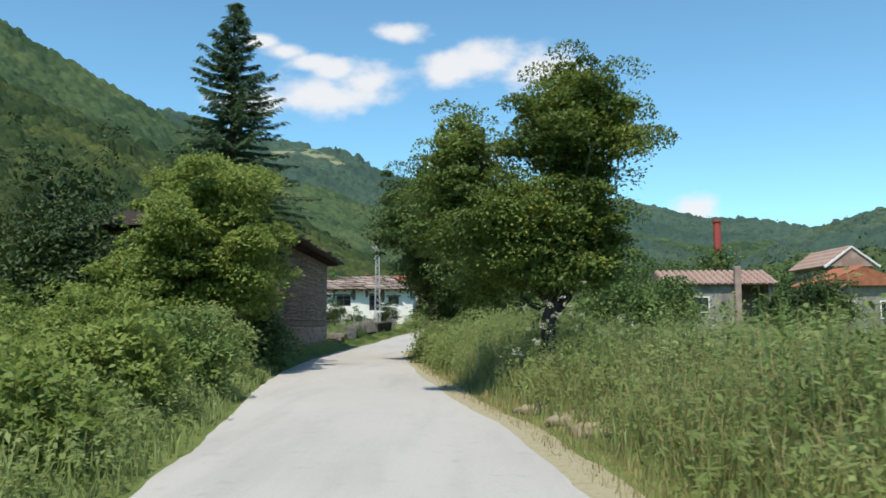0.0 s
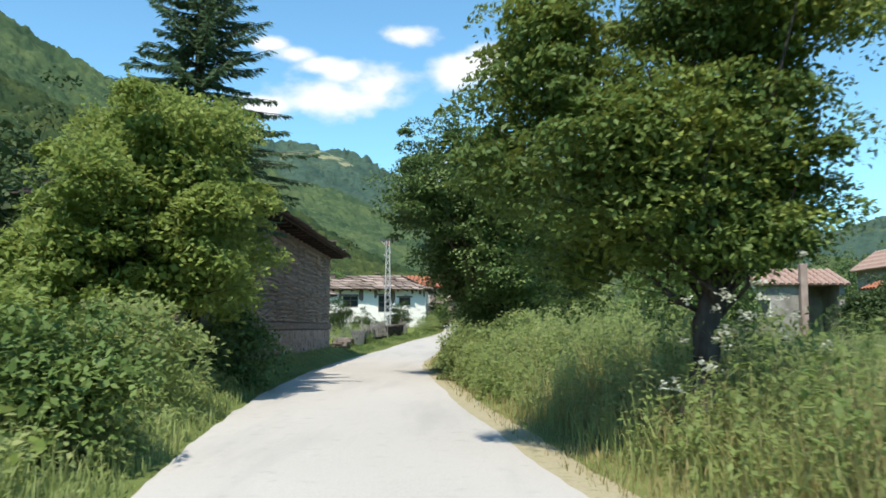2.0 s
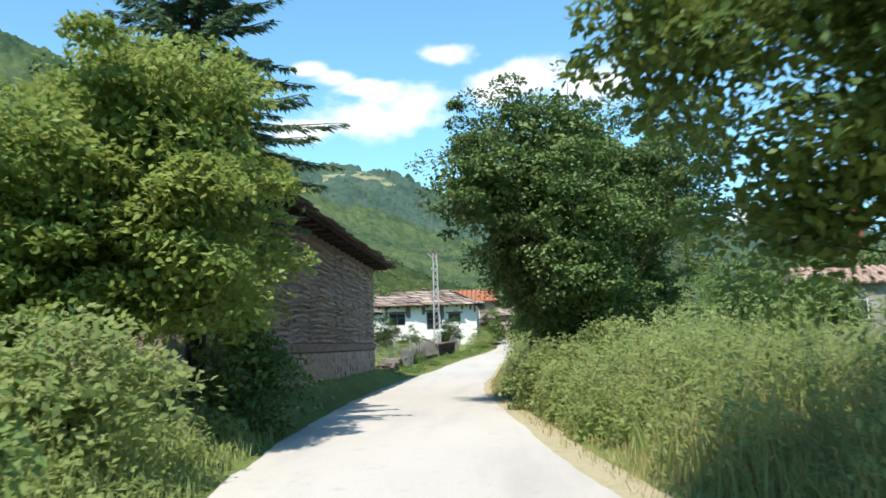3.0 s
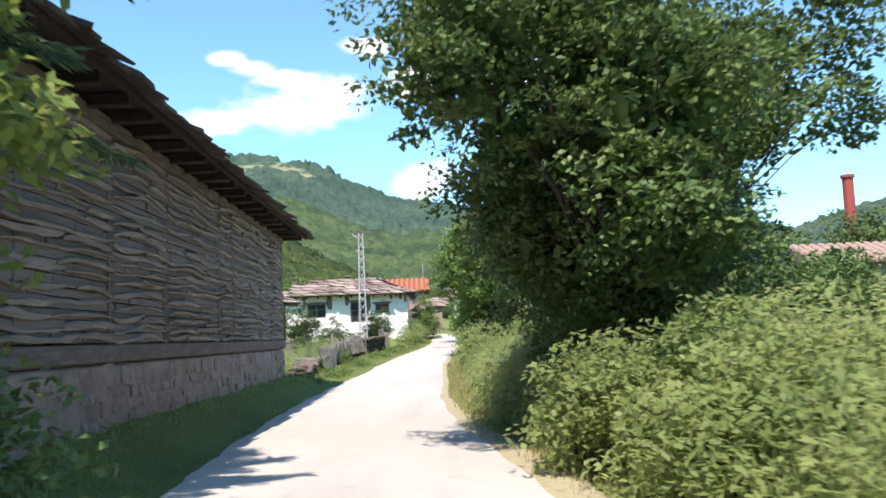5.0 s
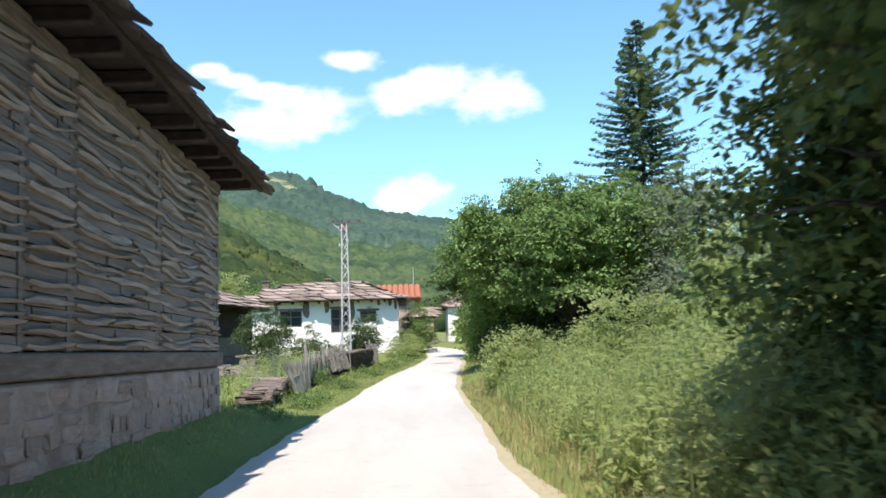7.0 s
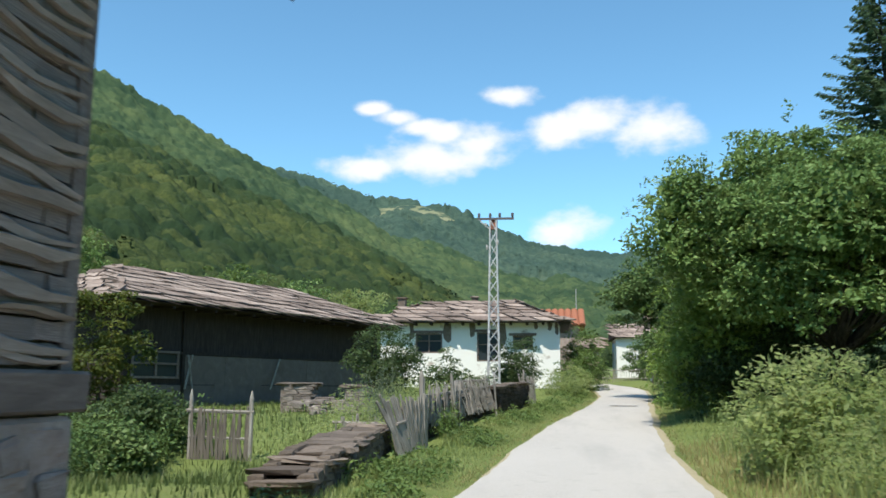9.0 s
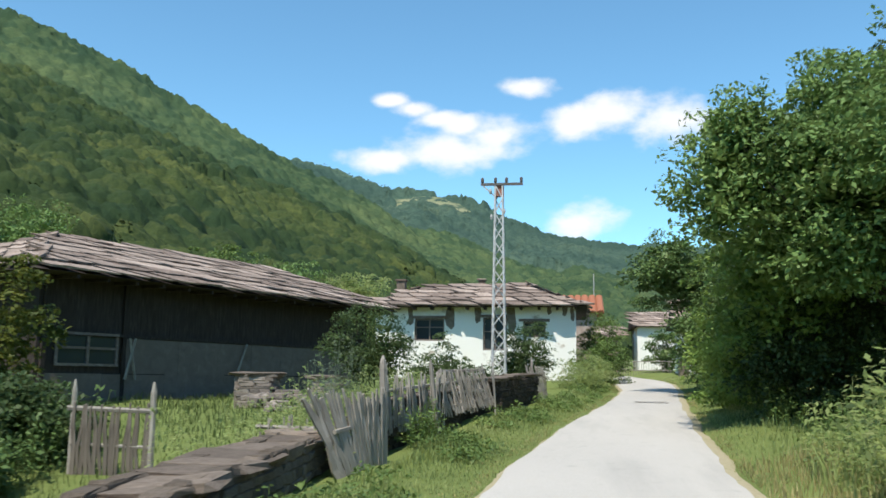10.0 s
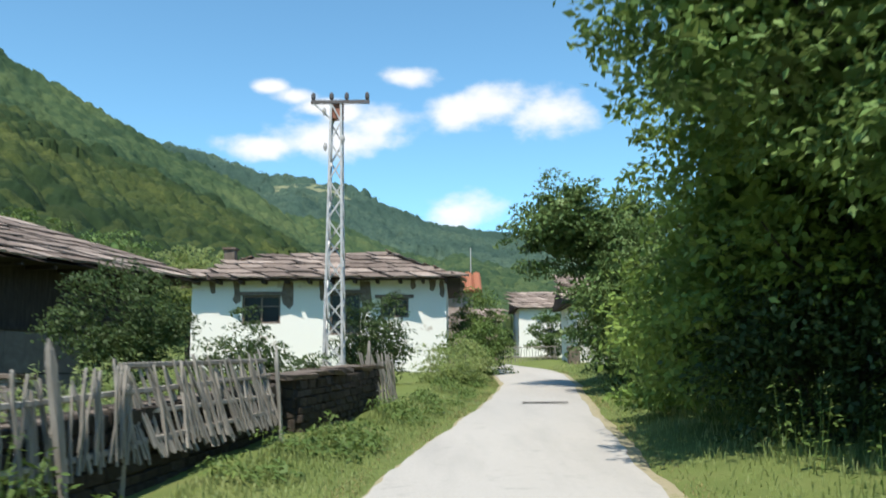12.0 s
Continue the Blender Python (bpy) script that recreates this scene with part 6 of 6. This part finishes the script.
def blades(name, places, height, mat, label, width=0.012, bend=0.45):
    """Grass blades, each a bent strip of two quads."""
    m = len(places)
    z = ground_height(places[:, 0], places[:, 1]) - 0.03
    h = height * rng.uniform(0.5, 1.25, m) * rise_from_lane(places)
    a = rng.uniform(0, 2 * np.pi, m)
    d = np.stack([np.cos(a), np.sin(a), 0 * a], 1)
    s = np.stack([-np.sin(a), np.cos(a), 0 * a], 1) * (width * rng.uniform(0.6, 1.4, m))[:, None]
    p0 = np.column_stack([places, z])
    lean = (h * bend * rng.uniform(0.2, 1.2, m))[:, None]
    up = np.array([0, 0, 1.0])
    p1 = p0 + up * (h * 0.55)[:, None] + d * lean * 0.3
    p2 = p0 + up * (h * 0.97)[:, None] + d * lean
    q1 = np.stack([p0 - s, p0 + s, p1 + s * 0.8, p1 - s * 0.8], 1)
    q2 = np.stack([p1 - s * 0.8, p1 + s * 0.8, p2 + s * 0.15, p2 - s * 0.15], 1)
    me = raw_mesh(name, np.concatenate([q1, q2]), 4, M[mat])
    return tagged(new(name, me), label, "grass", kind="stuff")


def weeds(name, places, height, mat, label, leaf=0.11, per=26):
    """Upright herbs: leaves in rising whorls about leaning stems."""
    m = len(places)
    z = ground_height(places[:, 0], places[:, 1])
    h = height * rng.uniform(0.55, 1.2, m) * rise_from_lane(places)
    lean = rng.normal(size=(m, 2)) * 0.12
    f = rng.uniform(0.12, 1.0, (m, per))
    spread_r = 0.2 * (1.15 - f) + 0.04
    a = rng.uniform(0, 2 * np.pi, (m, per))
    x = places[:, :1] + lean[:, :1] * f * h[:, None] + np.cos(a) * spread_r
    y = places[:, 1:2] + lean[:, 1:2] * f * h[:, None] + np.sin(a) * spread_r
    c = np.stack([x, y, z[:, None] + f * h[:, None]], -1).reshape(-1, 3)
    out = np.stack([np.cos(a), np.sin(a), 0 * a], -1).reshape(-1, 3)
    v = leaves(c, leaf, leaf * 0.45, 1.3, out * 1.3, 0.22)
    s = 0.006
    b = np.column_stack([places, z - 0.05])
    t = np.column_stack([places + lean * h[:, None], z + h])
    sx = np.array([s, 0, 0])
    stem = np.stack([b - sx, b + sx, t + sx * 0.4, t - sx * 0.4], 1)
    me = raw_mesh(name, np.concatenate([v, stem]), 4, M[mat])
    return tagged(new(name, me), label, "weeds", kind="stuff")


def strip(n, y0, y1, side, d0, d1, power=1.0):
    y = rng.uniform(y0, y1, n)
    l, r = road_edges(y)
    d = d0 + (d1 - d0) * rng.random(n) ** power
    return np.column_stack([l - d if side < 0 else r + d, y])


def patchy(p, s=0.7, cut=-0.15, k=0.0):
    return p[wave(p[:, 0], p[:, 1], s, k) > cut]


def clear_of_barn(p):
    return p[~((p[:, 0] < BX + 0.08) & (p[:, 0] > 2.2) & (p[:, 1] > BY0 - 0.2) & (p[:, 1] < BY1 + 0.1))]


# right bank: tall weeds, then grass, dry grass at the edge
weeds("weeds", strip(3800, 22, 79, 1, 0.95, 5.5), 1.25, "leaf_weed", "thick waist-high weeds on the bank", 0.105, 24)
weeds("weeds", patchy(strip(1500, 40, 62, 1, 0.6, 3.8), 0.6, -0.3), 1.45, "leaf_weed", "tall nettles beneath the roadside tree", 0.115, 36)
weeds("weeds", patchy(strip(900, 20, 38, 1, 1.5, 6), 0.8, 0.1, 3.0), 1.5, "leaf_fresh", "lush green weeds round the fruit tree", 0.1, 34)
blades("tall_grass", strip(22000, 20, 78, 1, 0.75, 6.5), 0.8, "grass", "tall seeding meadow grass on the bank", 0.011)
blades("dry_grass", strip(13000, 18, 80, 1, 0.18, 1.6, 1.1), 0.42, "grass_dry", "straw-coloured dry grass at the road edge", 0.007)
blades("short_grass", strip(12000, 78, 116, 1, 0.1, 4.0), 0.22, "grass", "mown grass beside the lane", 0.009)
blades("meadow_grass", np.column_stack([rng.uniform(19, 38, 9000), rng.uniform(24, 80, 9000)]), 0.95, "grass", "meadow grass behind the bank", 0.022)
blades("seed_grass", strip(14000, 19, 46, 1, 1.0, 6.5), 1.0, "grass_dry", "pale seeding grass among the weeds", 0.007, 0.6)
# left bank
weeds("weeds", strip(2300, 18, 47, -1, 0.35, 5.5), 1.0, "leaf_weed", "dense scrubby weeds on the grassy bank", 0.105, 24)
blades("tall_grass", strip(22000, 18, 48, -1, 0.12, 7.0), 0.7, "grass", "long grass on the bank", 0.011)
blades("short_grass", clear_of_barn(strip(9000, 47, 69, -1, 0.0, 1.6)), 0.16, "grass", "short shaded grass along the barn", 0.008)
blades("short_grass", patchy(strip(26000, 67, 106, -1, 0.12, 1.5), 1.3, -0.45), 0.19, "grass", "bright green roadside grass", 0.008)
blades("dry_grass", strip(5200, 18, 106, -1, 0.04, 0.6), 0.13, "grass_dry", "dry grass fringe along the asphalt", 0.006)
for y0, y1, side, d0, d1, m in ((18, 66, 1, 0.35, 0.95, 9000), (66, 116, 1, 0.0, 0.45, 9000), (66, 110, -1, 0.0, 0.35, 9000), (18, 66, -1, 0.0, 0.3, 5000)):
    blades("verge_grass", strip(m, y0, y1, side, d0, d1, 0.7), 0.15, "grass_dry" if m > 5000 else "grass", "short dry grass along the edge of the lane", 0.006, 0.8)
weeds("weeds", patchy(strip(420, 77, 97, 1, 1.3, 3.6), 0.8, -0.2), 0.75, "leaf_fresh", "leafy weeds under the roadside trees", 0.09, 24)
blades("dry_grass", strip(3000, 78, 116, 1, 0.04, 0.5), 0.12, "grass_dry", "dry grass fringe beside the lane", 0.006)
weeds("weeds", patchy(strip(800, 68, 106, -1, 0.5, 1.5), 0.9, -0.05), 0.32, "leaf_fresh", "leafy weeds at the foot of the wall", 0.09, 22)
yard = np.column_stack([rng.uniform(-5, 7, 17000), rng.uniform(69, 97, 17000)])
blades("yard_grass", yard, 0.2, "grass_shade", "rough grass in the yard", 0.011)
yw = np.column_stack([rng.uniform(-5, 2.2, 1000), rng.uniform(74.5, 81, 1000)])
weeds("yard_weeds", yw, 0.95, "leaf_dark", "overgrown weeds in the yard", 0.12, 28)
yw = np.column_stack([rng.uniform(4.5, 7.4, 260), rng.uniform(77.5, 92, 260)])
weeds("yard_weeds", yw, 0.9, "leaf_weed", "seeding weeds behind the fence", 0.1, 24)
yw = np.column_stack([rng.normal(6.2, 0.12, 26), rng.normal(80.9, 0.13, 26)])
weeds("yard_weeds", yw, 1.75, "leaf_silver", "tall pale seeding weed by the fence", 0.05, 90)


def umbels(places, height):
    v = []
    for (x, y), h in zip(places, height):
        z = ghf(x, y)
        for k in range(rnd.randint(2, 4)):
            a = rnd.uniform(0, 6.28)
            c = np.array([x + 0.22 * math.cos(a), y + 0.22 * math.sin(a), z + h * rnd.uniform(0.68, 1.05)])
            e = c + np.column_stack([rng.normal(size=(14, 2)) * 0.03, rng.normal(size=14) * 0.02])
            v.append(leaves(e, 0.042, 0.038, 2.0))
    me = raw_mesh("elder_flowers", np.concatenate(v), 4, M["flower"])
    return tagged(new("elder_flowers", me), "small white flower heads above the weeds", "flowers", kind="stuff")


cw = np.column_stack([rng.normal(7.8, 0.1, 26), rng.normal(80.6, 0.6, 26)])
weeds("fence_creeper", cw, 0.66, "leaf_fresh", "green creeper growing up the picket fence", 0.09, 26)


fp = np.concatenate([strip(5, 29, 36, 1, 1.6, 3.4), np.column_stack([rng.normal(15.85, 0.25, 7), rng.normal(34.7, 0.3, 7)]), np.column_stack([rng.normal(15.4, 0.2, 3), rng.normal(35.2, 0.3, 3)])])
weeds("tall_weeds", fp[5:], 1.5, "leaf_weed", "tall flowering weeds under the plum tree", 0.08, 90)
umbels(fp, np.concatenate([rng.uniform(1.1, 1.4, 5), rng.uniform(1.4, 2.0, 7), rng.uniform(1.0, 1.4, 3)]))
rock_thing("earth_mound", 15.72, 31.6, 0.5, "low mound of dry pale earth on the grassy verge")
rock_thing("earth_mound", 15.42, 33.2, 0.48, "low mound of dry pale earth on the grassy verge")
rock_thing("earth_mound", 15.9, 30.2, 0.48, "low mound of dry pale earth on the grassy verge")


for x, y, r, h in ((13.25, 49.75, 0.5, 1.4), (13.75, 48.9, 0.6, 1.3), (14.7, 49.2, 0.75, 1.6), (13.9, 47.2, 0.55, 1.15), (15.0, 47.5, 0.8, 1.55)):
    z = ghf(x, y)
    shrub("roadside_bush", x, y, [(x, y, z + h * 0.55, r, r, h * 0.45), (x - r * 0.5, y - r * 0.4, z + h * 0.35, r * 0.7, r * 0.7, h * 0.35)], int(4600 * r), 0.11, "leaf_weed", "bright broad-leaved bush before the dark roadside tree", 0.3)


# ---- woods on the hills ----
def crown_template(seed, level):
    bm = bmesh.new()
    bmesh.ops.create_icosphere(bm, subdivisions=level, radius=1.0)
    r = random.Random(seed)
    for v in bm.verts:
        v.co *= 0.9 + 0.5 * noise.noise(v.co * 1.9 + Vector((seed * 3.1, 0, 0))) + r.uniform(-0.15, 0.15)
    bm.verts.ensure_lookup_table()
    vv = np.array([v.co[:] for v in bm.verts])
    ff = np.array([[v.index for v in f.verts] for f in bm.faces])
    bm.free()
    return vv, ff


NEAR_CROWNS = [crown_template(k, 2) for k in range(10)]


def hashed(i, j, k):
    """Even random numbers from whole cell numbers."""
    v = np.sin(i * 127.1 + j * 311.7 + k * 74.7) * 43758.5453
    return v - np.floor(v)


def bare_patch(x, y, gap):
    knob = np.hypot(x + 180, (y - 1195) * 0.6) < 58 + 16 * wave(x, y, 0.05)
    clearing = np.hypot(x + 89, (y - 290) * 0.6) < 5.5 + 3 * wave(x, y, 0.5)
    return (wave(x, y, 0.021, 4.0) > gap) | knob | clearing


def canopy_rise(x, y, cell):
    """Height of closely standing rounded tree tops over the ground."""
    out = np.zeros_like(x)
    for size, share in ((cell, 0.8), (cell * 0.45, 0.5), (cell * 0.21, 0.6)):
        ci, cj = np.floor(x / size), np.floor(y / size)
        top = np.zeros_like(x)
        for di in (-1, 0, 1):
            for dj in (-1, 0, 1):
                i, j = ci + di, cj + dj
                px, py = (i + hashed(i, j, 1)) * size, (j + hashed(i, j, 2)) * size
                reach = size * (0.65 + 0.4 * hashed(i, j, 3))
                d = np.hypot(x - px, y - py) / reach
                top = np.maximum(top, size * (0.5 + 0.75 * hashed(i, j, 4)) * np.clip(1 - d * d, 0, 1) ** 0.6)
        out = out + np.maximum(top, 0.34 * size) * share
    return out


def canopy(name, az0, az1, daz, r0, r1, grow, cell, mat, label, sprays, grain, gap=0.66):
    """A closed roof of tree tops over a stretch of hillside, roughened with leafy sprays."""
    az = np.radians(np.arange(az0, az1, daz))
    rad = r0 * np.exp(np.arange(0, math.log(r1 / r0), grow))

    def height(x, y, r):
        rise = canopy_rise(x, y, cell) * np.clip((r - r0) / (0.08 * r0), 0, 1)
        low = (hill_height(x, y) < 2.0) | ((x > -16) & (x < 45) & (y < 150))
        return ground_height(x, y) + np.where(low, -1.5, np.where(bare_patch(x, y, gap), -0.3, rise))

    a, r = np.meshgrid(az, rad, indexing="ij")
    r = r * (1 + rng.uniform(-0.25, 0.25, r.shape) * grow)
    x, y = EYE0[0] + r * np.sin(a), EYE0[1] + r * np.cos(a)
    v = np.stack([x, y, height(x, y, r)], -1).reshape(-1, 3)
    q0 = np.arange(len(az) - 1)[:, None] * len(rad) + np.arange(len(rad) - 1)[None]
    f = np.stack([q0, q0 + 1, q0 + len(rad) + 1, q0 + len(rad)], -1).reshape(-1, 4)
    tagged(new(name, indexed_mesh(name, v, f, M[mat], True)), label, "woods", kind="stuff")
    a = rng.uniform(az[0], az[-1], sprays)
    r = r0 * np.exp(rng.uniform(0.05, math.log(r1 / r0), sprays))
    x, y = EYE0[0] + r * np.sin(a), EYE0[1] + r * np.cos(a)
    keep = ~bare_patch(x, y, gap) & (hill_height(x, y) > 3)
    x, y, r = x[keep], y[keep], r[keep]
    h = r * grain * rng.uniform(0.5, 1.5, len(r))
    c = np.stack([x, y, height(x, y, r) + h * rng.uniform(-0.7, 0.05, len(r))], -1)
    nor = unit(rng.normal(size=c.shape) * 0.28 + np.array([0.0, -0.6, 1.0]))
    t1 = unit(np.cross(nor, rng.normal(size=c.shape)))
    t2 = np.cross(nor, t1)
    h = h[:, None]
    q4 = np.stack([c - t1 * h, c - t2 * h * 0.7, c + t1 * h, c + t2 * h * 0.7], 1)
    tagged(new("wood_leaves", raw_mesh("wood_leaves", q4.reshape(-1, 3), 4, M[mat])), "leafy sprays of the woods above the village", "woods", kind="stuff")


def woods(name, count, az0, az1, r0, r1, size, label, sprays, grain, shapes=NEAR_CROWNS, mat="forest", lift=0.35, gap=0.66, flat=1.0):
    """Tree crowns standing close on the slopes: dark lumpy hearts wrapped in leafy sprays."""
    az = np.radians(rng.uniform(az0, az1, count))
    rad = np.sqrt(rng.uniform(r0 ** 2, r1 ** 2, count))
    x, y = EYE0[0] + rad * np.sin(az), EYE0[1] + rad * np.cos(az)
    bare = bare_patch(x, y, gap)
    keep = ~((x > -14) & (x < 45) & (y < 150) & (y > -5)) & (hill_height(x, y) > 1.5) & ~bare
    x, y, rad = x[keep], y[keep], rad[keep]
    m = len(x)
    z = ground_height(x, y)
    s = size * rng.uniform(0.5, 1.45, m) ** 1.2
    tall = s * rng.uniform(0.8, 1.5, m) * flat
    which, turn = rng.integers(0, len(shapes), m), rng.uniform(0, 6.28, m)
    vs, fs, off = [], [], 0
    for k, (tv, tf) in enumerate(shapes):
        ids = np.where(which == k)[0]
        if not len(ids):
            continue
        c, sn = np.cos(turn[ids])[:, None], np.sin(turn[ids])[:, None]
        p = np.stack([(tv[None, :, 0] * c - tv[None, :, 1] * sn) * s[ids][:, None] + x[ids][:, None], (tv[None, :, 0] * sn + tv[None, :, 1] * c) * s[ids][:, None] + y[ids][:, None], tv[None, :, 2] * tall[ids][:, None] + (z + tall * lift)[ids][:, None]], -1)
        vs.append(p.reshape(-1, 3))
        fs.append((tf[None] + (np.arange(len(ids)) * len(tv))[:, None, None] + off).reshape(-1, 3))
        off += len(ids) * len(tv)
    me = indexed_mesh(name, np.concatenate(vs), np.concatenate(fs), M[mat], True)
    tagged(new(name, me), label, "woods", kind="stuff")
    # sprays gather in a few boughs on each crown, with dark hollows between
    k = 7
    bough = unit(rng.normal(size=(m, k, 3)) + np.array([0, 0, 0.45]))
    pick = rng.integers(0, k, (m, sprays))
    d = unit(np.take_along_axis(bough, pick[..., None], 1) + rng.normal(size=(m, sprays, 3)) * 0.34)
    c = np.stack([x, y, z + tall * lift], -1)[:, None] + d * np.stack([s, s, tall], -1)[:, None] * rng.uniform(0.8, 1.2, (m, sprays, 1))
    nor = unit(d + rng.normal(size=(m, sprays, 3)) * 0.55 + np.array([0, 0, 0.5]))
    t1 = unit(np.cross(nor, rng.normal(size=(m, sprays, 3))))
    t2 = np.cross(nor, t1)
    h = (size * rng.uniform(0.55, 1.4, (m, sprays)) * grain)[..., None]
    q4 = np.stack([c - t1 * h, c - t2 * h * 0.7, c + t1 * h, c + t2 * h * 0.7], 2)
    tagged(new("wood_leaves", raw_mesh("wood_leaves", q4.reshape(-1, 3), 4, M[mat])), "leafy sprays of the woods above the village", "woods", kind="stuff")


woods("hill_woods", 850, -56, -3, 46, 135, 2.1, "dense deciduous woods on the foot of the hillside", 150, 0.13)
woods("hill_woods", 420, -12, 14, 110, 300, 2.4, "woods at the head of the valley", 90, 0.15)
woods("hill_woods", 700, 14, 34, 110, 420, 2.6, "dark woods on the hill beyond the meadow", 40, 0.2, mat="upper_forest", flat=0.8)
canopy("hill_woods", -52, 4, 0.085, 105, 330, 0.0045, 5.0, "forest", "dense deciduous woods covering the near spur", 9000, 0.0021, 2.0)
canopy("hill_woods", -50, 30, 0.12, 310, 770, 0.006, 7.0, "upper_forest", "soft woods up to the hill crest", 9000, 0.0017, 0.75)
canopy("far_woods", -19, 30, 0.14, 740, 1300, 0.011, 11.0, "hazy_forest", "far mountain woods, haze put into their blue-green", 12000, 0.0013, 0.6)
canopy("hill_woods", 12, 34, 0.16, 300, 660, 0.012, 8.0, "hazy_forest", "dark woods on the crest beyond the meadow", 7000, 0.0016)
